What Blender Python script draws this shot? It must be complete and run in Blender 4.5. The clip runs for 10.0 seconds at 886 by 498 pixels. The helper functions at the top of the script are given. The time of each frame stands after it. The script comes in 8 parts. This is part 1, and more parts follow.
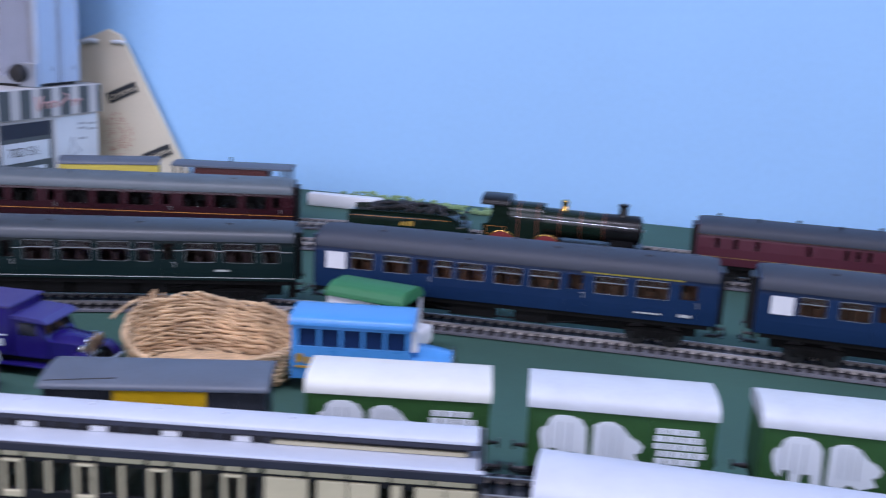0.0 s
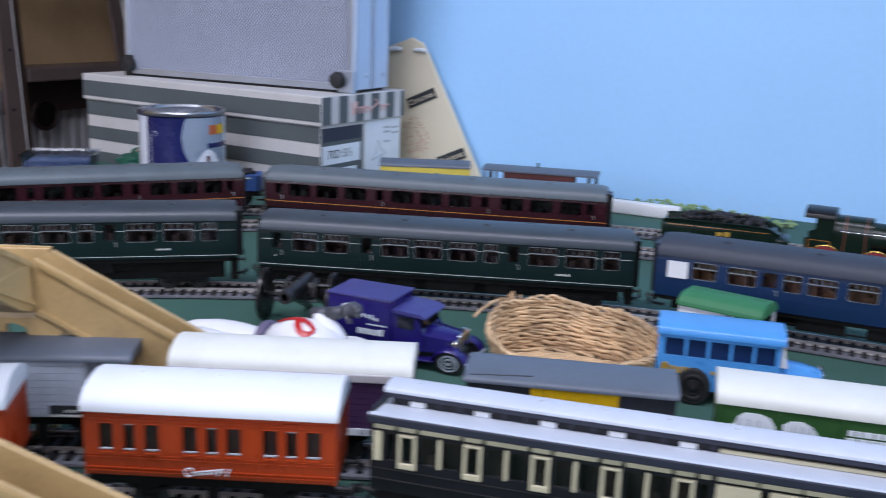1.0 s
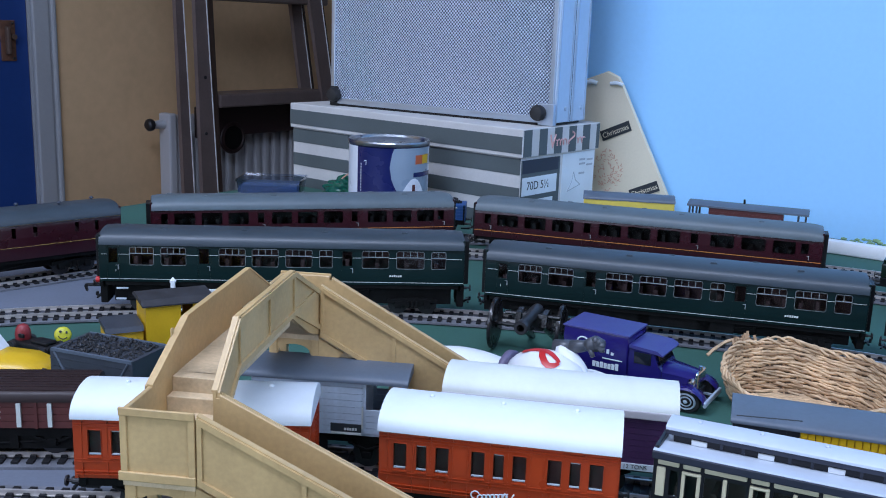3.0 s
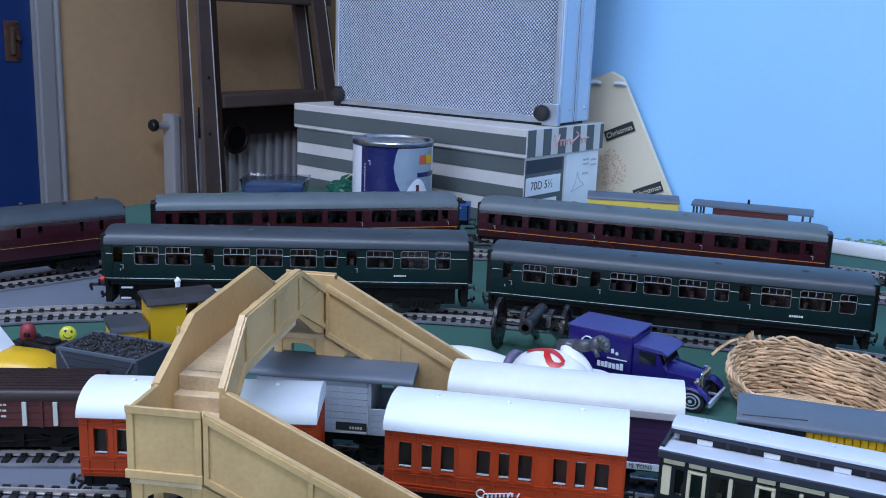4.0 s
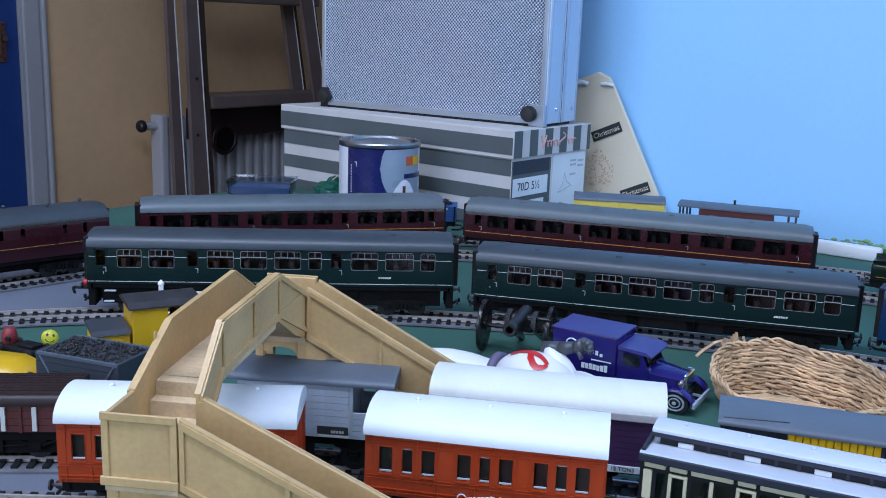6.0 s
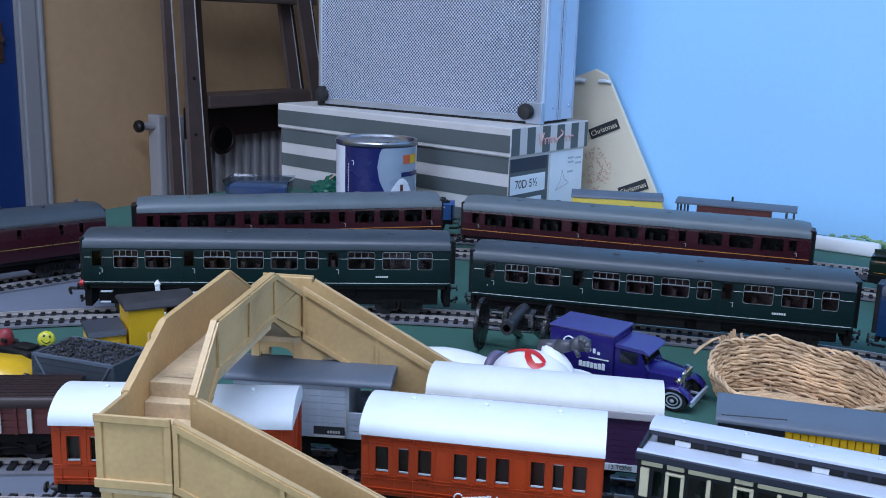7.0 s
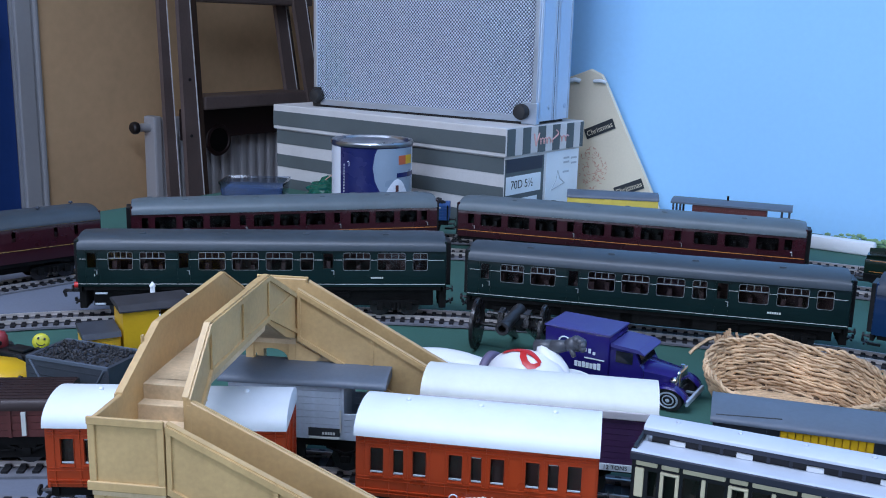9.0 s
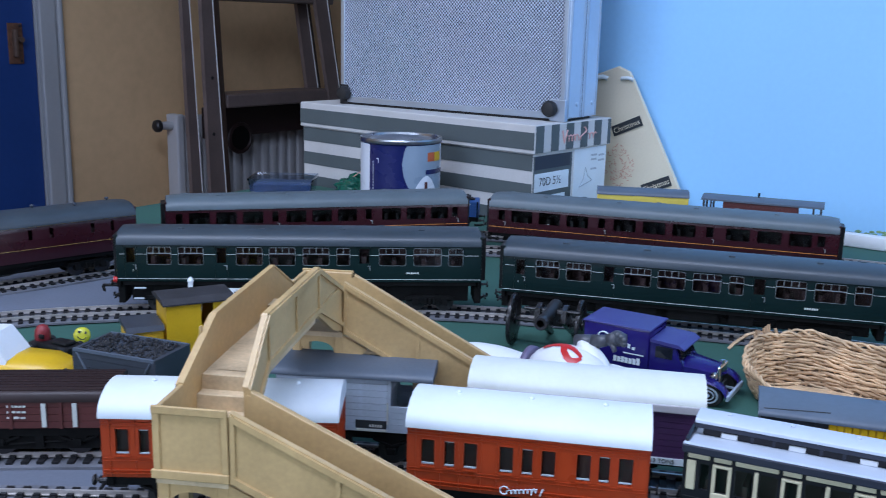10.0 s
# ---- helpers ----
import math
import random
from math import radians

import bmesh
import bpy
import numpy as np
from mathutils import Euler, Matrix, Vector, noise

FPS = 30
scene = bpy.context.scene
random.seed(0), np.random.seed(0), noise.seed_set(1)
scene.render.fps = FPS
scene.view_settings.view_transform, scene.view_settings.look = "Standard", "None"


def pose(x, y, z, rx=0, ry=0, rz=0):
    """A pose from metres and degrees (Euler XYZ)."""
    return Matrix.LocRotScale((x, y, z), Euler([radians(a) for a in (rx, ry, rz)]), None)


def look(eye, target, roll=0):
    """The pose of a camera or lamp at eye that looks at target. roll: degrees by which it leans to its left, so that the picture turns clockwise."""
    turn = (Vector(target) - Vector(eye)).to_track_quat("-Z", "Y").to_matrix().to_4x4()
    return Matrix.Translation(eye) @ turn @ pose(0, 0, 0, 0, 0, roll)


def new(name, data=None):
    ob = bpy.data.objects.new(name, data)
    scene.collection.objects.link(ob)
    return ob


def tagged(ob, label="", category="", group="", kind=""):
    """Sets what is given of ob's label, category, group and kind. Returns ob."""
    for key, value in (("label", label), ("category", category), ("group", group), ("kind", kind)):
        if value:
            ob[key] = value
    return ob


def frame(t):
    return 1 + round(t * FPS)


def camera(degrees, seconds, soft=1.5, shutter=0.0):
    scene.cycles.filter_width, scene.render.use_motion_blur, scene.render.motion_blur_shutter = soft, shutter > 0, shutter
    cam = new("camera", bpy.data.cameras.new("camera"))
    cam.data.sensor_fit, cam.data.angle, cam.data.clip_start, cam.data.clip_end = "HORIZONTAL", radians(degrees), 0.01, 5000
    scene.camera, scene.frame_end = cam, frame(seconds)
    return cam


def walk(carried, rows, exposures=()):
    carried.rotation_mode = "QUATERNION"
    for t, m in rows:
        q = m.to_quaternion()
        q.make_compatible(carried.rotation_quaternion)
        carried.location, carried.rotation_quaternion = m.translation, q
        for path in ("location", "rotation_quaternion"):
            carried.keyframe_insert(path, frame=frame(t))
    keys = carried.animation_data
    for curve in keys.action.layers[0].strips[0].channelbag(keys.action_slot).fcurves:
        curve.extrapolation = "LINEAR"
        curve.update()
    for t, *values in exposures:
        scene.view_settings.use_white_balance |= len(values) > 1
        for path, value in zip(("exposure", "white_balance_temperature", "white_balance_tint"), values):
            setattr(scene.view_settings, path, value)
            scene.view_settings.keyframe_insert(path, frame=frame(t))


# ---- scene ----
cam = camera(48.6, 10.0, soft=1.0, shutter=0.5)
PATH = [
    (0, (0.076, 0.049, 0.197), (-0.039, 1.99, -0.27), 2.9),
    (0.5, (0.034, 0.037, 0.199), (-0.323, 1.945, -0.284), 2.0),
    (1, (-0.004, 0.022, 0.2), (-0.543, 1.886, -0.282), 2.2),
    (1.5, (-0.032, 0.006, 0.197), (-0.723, 1.819, -0.288), 2.2),
    (2, (-0.042, -0.004, 0.204), (-0.8, 1.787, -0.261), 2.1),
    (2.5, (-0.049, -0.011, 0.208), (-0.854, 1.765, -0.24), 2.1),
    (4, (-0.052, -0.014, 0.207), (-0.874, 1.755, -0.236), 2.1),
    (4.5, (-0.052, -0.013, 0.208), (-0.871, 1.756, -0.236), 2.2),
    (5, (-0.049, -0.012, 0.209), (-0.864, 1.76, -0.233), 2.1),
    (5.5, (-0.049, -0.011, 0.208), (-0.856, 1.765, -0.233), 2.2),
    (7, (-0.048, -0.008, 0.208), (-0.852, 1.768, -0.238), 1.7),
    (7.5, (-0.047, -0.007, 0.208), (-0.848, 1.77, -0.238), 1.7),
    (8, (-0.046, -0.008, 0.208), (-0.844, 1.772, -0.237), 1.6),
    (8.5, (-0.047, -0.008, 0.208), (-0.844, 1.772, -0.236), 1.6),
    (9, (-0.047, -0.007, 0.208), (-0.846, 1.772, -0.237), 1.5),
    (9.5, (-0.05, -0.009, 0.207), (-0.849, 1.769, -0.24), 1.5),
    (10, (-0.059, -0.016, 0.206), (-0.885, 1.75, -0.242), 1.4),
]
EXPOSURES = [(0, 0.0, 7100, 29), (0.5, 0.02, 7350, 20), (1.0, 0.06, 7500, 20.5), (1.5, 0.0, 6450, 18), (2.2, 0.0, 6280, 14), (10, 0.0, 6280, 14)]
walk(cam, [(t, look(eye, target, roll)) for t, eye, target, roll in PATH], EXPOSURES)

# ---- light ----
world = bpy.data.worlds.new("world")
scene.world = world
world.use_nodes = True
world.node_tree.nodes["Background"].inputs[0].default_value = (0.6, 0.75, 1.0, 1)
world.node_tree.nodes["Background"].inputs[1].default_value = 0.3

ROOM = pose(0, 0, 0, 0, 0, -11.31)          # the room stands turned against the camera's first view


def area_lamp(name, m, sx, sy, watts, colour):
    data = bpy.data.lights.new(name, "AREA")
    data.shape, data.size, data.size_y, data.energy, data.color = "RECTANGLE", sx, sy, watts, colour
    ob = new(name, data)
    ob.matrix_world = m
    return tagged(ob, kind="structure")


# daylight from unseen windows, added behind and assumed at right; unseen fluorescent batten overhead
area_lamp("added_window_light", ROOM @ pose(-0.55, -1.56, 0.82, 90, 0, 0), 1.5, 1.0, 26, (0.655, 0.79, 1.035))
area_lamp("added_window_light", ROOM @ pose(2.26, 0.1, 0.62, 90, 0, 90), 1.4, 1.0, 26, (0.655, 0.79, 1.03))
area_lamp("tube_light", ROOM @ pose(-0.25, -0.15, 1.40), 1.5, 0.12, 28, (0.685, 0.80, 1.05))


# ---- materials ----
def surface(name, base, rough=0.5, metal=0.0, var=0.12, grain=900.0, stain=25.0, bump=0.15, dist=0.0003, coat=0.0, second=None, spec=0.5):
    m = bpy.data.materials.new(name)
    m.use_nodes = True
    nt = m.node_tree
    bs = nt.nodes["Principled BSDF"]
    tc = nt.nodes.new("ShaderNodeTexCoord")
    n1, n2 = nt.nodes.new("ShaderNodeTexNoise"), nt.nodes.new("ShaderNodeTexNoise")
    n1.inputs["Scale"].default_value, n1.inputs["Detail"].default_value = grain, 3
    n2.inputs["Scale"].default_value, n2.inputs["Detail"].default_value = stain, 5
    for n in (n1, n2):
        nt.links.new(tc.outputs["Object"], n.inputs["Vector"])
    add = nt.nodes.new("ShaderNodeMath")
    add.operation = "MULTIPLY_ADD"
    nt.links.new(n1.outputs["Fac"], add.inputs[0])
    add.inputs[1].default_value = 0.4
    nt.links.new(n2.outputs["Fac"], add.inputs[2])
    ramp = nt.nodes.new("ShaderNodeValToRGB")
    lo = [c * (1 - var) for c in base]
    hi = [min(1, c * (1 + var)) for c in base] if second is None else list(second)
    ramp.color_ramp.elements[0].position, ramp.color_ramp.elements[1].position = 0.45, 0.95
    ramp.color_ramp.elements[0].color, ramp.color_ramp.elements[1].color = (*lo, 1), (*hi, 1)
    nt.links.new(add.outputs[0], ramp.inputs[0])
    nt.links.new(ramp.outputs[0], bs.inputs["Base Color"])
    rr = nt.nodes.new("ShaderNodeMapRange")
    rr.inputs["To Min"].default_value, rr.inputs["To Max"].default_value = max(0.02, rough - 0.1), min(1, rough + 0.1)
    nt.links.new(n2.outputs["Fac"], rr.inputs["Value"])
    nt.links.new(rr.outputs[0], bs.inputs["Roughness"])
    bs.inputs["Metallic"].default_value = metal
    bs.inputs["Coat Weight"].default_value = coat
    bs.inputs["Specular IOR Level"].default_value = spec
    if bump:
        b = nt.nodes.new("ShaderNodeBump")
        b.inputs["Strength"].default_value, b.inputs["Distance"].default_value = bump, dist
        nt.links.new(n1.outputs["Fac"], b.inputs["Height"])
        nt.links.new(b.outputs[0], bs.inputs["Normal"])
    return m


M = {}
for key, *args in (
    ("baize", (0.030, 0.100, 0.078), 0.85, 0, 0.2, 600, 9),
    ("blue_paint", (0.315, 0.62, 0.94), 0.75, 0, 0.05, 160, 3),
    ("beige_wall", (0.64, 0.425, 0.235), 0.85, 0, 0.12, 45, 4),
    ("plain_wall", (0.30, 0.29, 0.27), 0.85, 0, 0.06, 60, 3),
    ("ceiling_white", (0.62, 0.62, 0.62), 0.9, 0, 0.04, 60, 3),
    ("floor_brown", (0.16, 0.12, 0.09), 0.8, 0, 0.2, 60, 4),
    ("grey_paint", (0.115, 0.13, 0.165), 0.8, 0, 0.15, 500, 14),
    ("ballast_grey", (0.125, 0.130, 0.148), 0.9, 0, 0.3, 1200, 40),
    ("rail_steel", (0.56, 0.52, 0.49), 0.32, 0.5, 0.15, 300, 60),
    ("sleeper_black", (0.014, 0.014, 0.016), 0.6, 0, 0.3, 900, 200),
    ("coach_green", (0.0042, 0.0148, 0.0150), 0.33, 0, 0.15, 700, 30),
    ("coach_blue", (0.004, 0.024, 0.074), 0.36, 0, 0.12, 700, 30),
    ("coach_maroon", (0.030, 0.004, 0.008), 0.28, 0, 0.15, 700, 30),
    ("brake_maroon", (0.085, 0.016, 0.028), 0.40, 0, 0.15, 700, 30),
    ("lining_orange", (0.50, 0.19, 0.035), 0.5, 0, 0.1, 600, 60),
    ("band_red", (0.16, 0.040, 0.020), 0.45, 0, 0.15, 600, 60),
    ("roof_slate_blue", (0.085, 0.112, 0.128), 0.45, 0, 0.12, 500, 40),
    ("mark_pink", (0.62, 0.36, 0.34), 0.7, 0, 0.15, 500, 60),
    ("roof_grey", (0.033, 0.046, 0.058), 0.42, 0, 0.14, 500, 40),
    ("roof_dark", (0.027, 0.036, 0.053), 0.6, 0, 0.14, 500, 40),
    ("roof_white", (0.64, 0.69, 0.73), 0.5, 0, 0.04, 400, 60),
    ("cornice_grey", (0.40, 0.385, 0.40), 0.6, 0, 0.1, 400, 60),
    ("roof_offwhite", (0.49, 0.54, 0.575), 0.55, 0, 0.08, 400, 45),
    ("roof_slate", (0.085, 0.108, 0.140), 0.5, 0, 0.14, 500, 40),
    ("roof_pale", (0.46, 0.51, 0.58), 0.5, 0, 0.05, 400, 60),
    ("roof_cream", (0.60, 0.625, 0.585), 0.6, 0, 0.05, 400, 60),
    ("black_plastic", (0.010, 0.010, 0.011), 0.45, 0, 0.3, 900, 100),
    ("under_black", (0.006, 0.006, 0.006), 0.7, 0, 0.4, 900, 150),
    ("frame_metal", (0.33, 0.36, 0.37), 0.32, 0.3, 0.1, 500, 60),
    ("white_line", (0.55, 0.58, 0.55), 0.5, 0, 0.06, 500, 60),
    ("yellow_line", (0.62, 0.50, 0.06), 0.5, 0, 0.08, 500, 60),
    ("seat_brown", (0.15, 0.075, 0.075), 0.8, 0, 0.3, 300, 80),
    ("seat_maroon", (0.12, 0.042, 0.040), 0.6, 0, 0.3, 300, 80),
    ("seat_orange", (0.28, 0.11, 0.06), 0.8, 0, 0.3, 300, 80),
    ("orange_plastic", (0.38, 0.044, 0.010), 0.30, 0, 0.08, 500, 50),
    ("carriage_brown", (0.010, 0.010, 0.013), 0.35, 0, 0.2, 500, 50),
    ("pale_cream", (0.52, 0.47, 0.32), 0.45, 0, 0.08, 500, 60),
    ("beige_plastic", (0.485, 0.326, 0.148), 0.42, 0, 0.20, 500, 30),
    ("step_beige", (0.54, 0.405, 0.245), 0.6, 0, 0.30, 700, 60),
    ("van_green", (0.020, 0.085, 0.022), 0.45, 0, 0.12, 600, 60),
    ("van_purple", (0.060, 0.024, 0.080), 0.45, 0, 0.15, 600, 60),
    ("wagon_grey", (0.42, 0.49, 0.58), 0.55, 0, 0.15, 600, 60),
    ("wagon_brown", (0.085, 0.020, 0.018), 0.55, 0, 0.18, 600, 60),
    ("wagon_brown_dark", (0.022, 0.010, 0.010), 0.5, 0, 0.2, 600, 60),
    ("wagon_blue", (0.022, 0.08, 0.24), 0.5, 0, 0.15, 600, 60),
    ("wagon_red", (0.23, 0.022, 0.026), 0.5, 0, 0.15, 600, 60),
    ("wagon_yellow", (0.62, 0.50, 0.09), 0.5, 0, 0.08, 600, 60),
    ("bright_yellow", (0.62, 0.37, 0.012), 0.38, 0, 0.08, 600, 60),
    ("lemon", (0.55, 0.52, 0.03), 0.38, 0, 0.06, 600, 60),
    ("coal", (0.009, 0.009, 0.011), 0.5, 0, 0.5, 700, 300, 0.8, 0.001),
    ("dusty_black", (0.022, 0.021, 0.024), 0.7, 0, 0.5, 500, 90),
    ("deck_navy", (0.018, 0.021, 0.036), 0.5, 0, 0.2, 600, 60),
    ("window_dark", (0.006, 0.007, 0.013), 0.12, 0, 0.1, 600, 60),
    ("window_navy", (0.008, 0.026, 0.085), 0.2, 0, 0.1, 600, 60),
    ("dark_slate", (0.035, 0.042, 0.055), 0.5, 0, 0.2, 600, 60),
    ("purple_enamel", (0.014, 0.009, 0.115), 0.22, 0, 0.08, 600, 60),
    ("purple_roof", (0.040, 0.037, 0.175), 0.35, 0, 0.08, 600, 60),
    ("sky_enamel", (0.042, 0.27, 0.62), 0.3, 0, 0.08, 600, 60),
    ("leaf_green", (0.012, 0.155, 0.060), 0.6, 0, 0.08, 600, 60),
    ("white_plastic", (0.72, 0.74, 0.76), 0.4, 0, 0.04, 600, 60),
    ("red_plastic", (0.50, 0.018, 0.018), 0.35, 0, 0.1, 600, 60),
    ("chrome", (0.75, 0.75, 0.76), 0.14, 1, 0.05, 300, 60),
    ("gun_black", (0.012, 0.011, 0.012), 0.28, 0, 0.3, 700, 90),
    ("gunmetal", (0.042, 0.040, 0.042), 0.42, 0.6, 0.3, 700, 90),
    ("rubber", (0.012, 0.012, 0.013), 0.6, 0, 0.3, 700, 90),
    ("gold_line", (0.55, 0.33, 0.06), 0.4, 0.3, 0.1, 600, 60),
    ("tan_line", (0.45, 0.30, 0.08), 0.5, 0, 0.1, 600, 60),
    ("doll_grey", (0.060, 0.066, 0.080), 0.4, 0, 0.1, 600, 60),
    ("lilac_grey", (0.13, 0.11, 0.19), 0.5, 0, 0.1, 600, 60),
    ("loco_green", (0.005, 0.014, 0.009), 0.24, 0, 0.15, 600, 60),
    ("loco_black", (0.008, 0.008, 0.009), 0.3, 0, 0.3, 600, 60),
    ("brass", (0.62, 0.36, 0.10), 0.25, 1, 0.1, 300, 60),
    ("aluminium", (0.55, 0.63, 0.73), 0.42, 0.55, 0.06, 200, 12),
    ("alu_edge", (0.48, 0.55, 0.64), 0.36, 0.8, 0.06, 300, 20),
    ("card_grey", (0.080, 0.100, 0.105), 0.75, 0, 0.1, 500, 20),
    ("card_white", (0.53, 0.525, 0.515), 0.75, 0, 0.10, 500, 20),
    ("label_white", (0.66, 0.72, 0.76), 0.7, 0, 0.05, 500, 30),
    ("ink", (0.02, 0.025, 0.03), 0.6, 0, 0.1, 500, 30),
    ("pale_grey_print", (0.38, 0.43, 0.47), 0.7, 0, 0.06, 500, 30),
    ("kraft", (0.69, 0.62, 0.47), 0.8, 0, 0.07, 400, 9),
    ("kraft_print", (0.58, 0.35, 0.26), 0.8, 0, 0.12, 400, 90),
    ("tin_blue", (0.007, 0.012, 0.085), 0.26, 0, 0.1, 500, 30),
    ("tin_pale", (0.215, 0.285, 0.36), 0.3, 0, 0.06, 500, 30),
    ("tin_white", (0.66, 0.70, 0.76), 0.3, 0, 0.05, 500, 30),
    ("tin_metal", (0.36, 0.38, 0.41), 0.30, 1, 0.12, 300, 50),
    ("print_orange", (0.45, 0.095, 0.03), 0.4, 0, 0.1, 500, 30),
    ("ladder_brown", (0.19, 0.145, 0.135), 0.42, 0.2, 0.18, 200, 12),
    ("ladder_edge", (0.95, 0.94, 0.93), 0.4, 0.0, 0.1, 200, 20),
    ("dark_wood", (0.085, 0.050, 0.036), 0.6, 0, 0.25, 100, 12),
    ("rust_brown", (0.11, 0.048, 0.028), 0.75, 0, 0.5, 160, 60),
    ("door_blue", (0.012, 0.045, 0.19), 0.45, 0, 0.1, 80, 6),
    ("architrave_grey", (0.34, 0.35, 0.37), 0.5, 0, 0.06, 120, 6),
    ("radiator_white", (0.46, 0.46, 0.48), 0.4, 0, 0.04, 120, 8),
    ("packet_blue", (0.045, 0.22, 0.62), 0.4, 0, 0.1, 300, 30),
    ("tray_card", (0.060, 0.085, 0.135), 0.6, 0, 0.15, 300, 30),
    ("clear_green", (0.008, 0.085, 0.055), 0.22, 0, 0.2, 200, 60),
    ("hedge_green", (0.20, 0.33, 0.16), 0.6, 0, 0.3, 300, 60),
    ("wicker", (0.57, 0.39, 0.225), 0.62, 0, 0.45, 350, 60, 0.4, 0.0006),
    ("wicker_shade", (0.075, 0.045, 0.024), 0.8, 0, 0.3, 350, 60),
    ("wicker_dark", (0.38, 0.24, 0.13), 0.7, 0, 0.45, 350, 60, 0.4, 0.0006),
):
    M[key] = surface(key, *args)
for key, k in (("under_black", 0.12), ("black_plastic", 0.3), ("sleeper_black", 0.2), ("carriage_brown", 0.3), ("coach_green", 0.3), ("coach_blue", 0.3), ("loco_black", 0.25), ("loco_green", 0.3)):
    M[key].node_tree.nodes["Principled BSDF"].inputs["Specular IOR Level"].default_value = k


def pane_glass(name):
    m = bpy.data.materials.new(name)
    m.use_nodes = True
    nt = m.node_tree
    nt.nodes.remove(nt.nodes["Principled BSDF"])
    tr, gl, mx, fr = (nt.nodes.new(k) for k in ("ShaderNodeBsdfTransparent", "ShaderNodeBsdfGlossy", "ShaderNodeMixShader", "ShaderNodeFresnel"))
    tr.inputs[0].default_value = (0.84, 0.88, 0.88, 1)
    gl.inputs["Roughness"].default_value = 0.06
    fr.inputs[0].default_value = 1.33
    nt.links.new(fr.outputs[0], mx.inputs[0])
    nt.links.new(tr.outputs[0], mx.inputs[1])
    nt.links.new(gl.outputs[0], mx.inputs[2])
    nt.links.new(mx.outputs[0], nt.nodes["Material Output"].inputs["Surface"])
    return m


M["glass"] = pane_glass("glass")
M["clear_plastic"] = pane_glass("clear_plastic")
for node in M["clear_plastic"].node_tree.nodes:
    if node.type == "BSDF_TRANSPARENT":
        node.inputs[0].default_value = (0.80, 0.86, 0.95, 1)
    if node.type == "FRESNEL":
        node.inputs[0].default_value = 1.9


def dotted_metal():
    """Aluminium sheet embossed with a fine lattice of diamonds, the hollows' shade put into its colour."""
    m = surface("embossed_aluminium", (0.66, 0.74, 0.88), 0.38, 0.35, 0.06, 300, 8, 0)
    nt = m.node_tree
    bs = nt.nodes["Principled BSDF"]
    tc = nt.nodes.new("ShaderNodeTexCoord")
    mp = nt.nodes.new("ShaderNodeMapping")
    mp.inputs["Rotation"].default_value = (0, 0, 0)
    nt.links.new(tc.outputs["Object"], mp.inputs["Vector"])
    sep = nt.nodes.new("ShaderNodeSeparateXYZ")
    nt.links.new(mp.outputs[0], sep.inputs[0])
    waves = []
    for k in (0, 2):
        mul = nt.nodes.new("ShaderNodeMath")
        mul.operation = "MULTIPLY"
        mul.inputs[1].default_value = 2 * math.pi / 0.0041
        nt.links.new(sep.outputs[k], mul.inputs[0])
        sn = nt.nodes.new("ShaderNodeMath")
        sn.operation = "SINE"
        nt.links.new(mul.outputs[0], sn.inputs[0])
        waves.append(sn)
    pr = nt.nodes.new("ShaderNodeMath")
    pr.operation = "MULTIPLY"
    nt.links.new(waves[0].outputs[0], pr.inputs[0])
    nt.links.new(waves[1].outputs[0], pr.inputs[1])
    b = nt.nodes.new("ShaderNodeBump")
    b.inputs["Strength"].default_value, b.inputs["Distance"].default_value = 1.0, 0.0008
    nt.links.new(pr.outputs[0], b.inputs["Height"])
    nt.links.new(b.outputs[0], bs.inputs["Normal"])
    # base colour darkens with the emboss height, painting shade into the hollows
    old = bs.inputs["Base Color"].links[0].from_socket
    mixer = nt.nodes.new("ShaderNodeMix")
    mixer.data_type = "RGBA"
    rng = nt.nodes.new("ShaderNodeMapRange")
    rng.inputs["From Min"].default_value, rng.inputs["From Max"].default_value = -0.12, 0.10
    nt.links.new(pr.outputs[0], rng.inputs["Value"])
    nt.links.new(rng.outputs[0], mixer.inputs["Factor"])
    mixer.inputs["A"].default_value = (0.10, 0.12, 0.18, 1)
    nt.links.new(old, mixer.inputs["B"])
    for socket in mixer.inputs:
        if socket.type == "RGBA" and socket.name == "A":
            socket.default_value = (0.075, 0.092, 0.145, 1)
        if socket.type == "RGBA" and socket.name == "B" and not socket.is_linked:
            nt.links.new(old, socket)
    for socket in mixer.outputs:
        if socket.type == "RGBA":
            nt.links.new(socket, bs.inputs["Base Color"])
    return m


M["embossed"] = dotted_metal()


# ---- mesh tools ----
def part(name, bm, material, parent=None, label="", m=None, smooth=0):
    """Links a bmesh (or a mesh made before) as one object, under its thing or part."""
    if isinstance(bm, bmesh.types.BMesh):
        bmesh.ops.recalc_face_normals(bm, faces=bm.faces)
        mesh = bpy.data.meshes.new(name)
        bm.to_mesh(mesh)
        bm.free()
        mesh.materials.append(M[material])
        if smooth:
            mesh.polygons.foreach_set("use_smooth", [True] * len(mesh.polygons))
            mesh.set_sharp_from_angle(angle=radians(smooth))
    else:
        mesh = bm
    ob = new(name, mesh)
    if parent is not None:
        ob.parent = parent
    if m is not None:
        ob.matrix_basis = m
    if label:
        ob["label"] = label
    return ob


def thing(name, label, category, m, group=""):
    ob = new(name)
    ob.empty_display_size = 0.01
    ob.matrix_basis = m
    return tagged(ob, label, category, group)


CACHE = {}


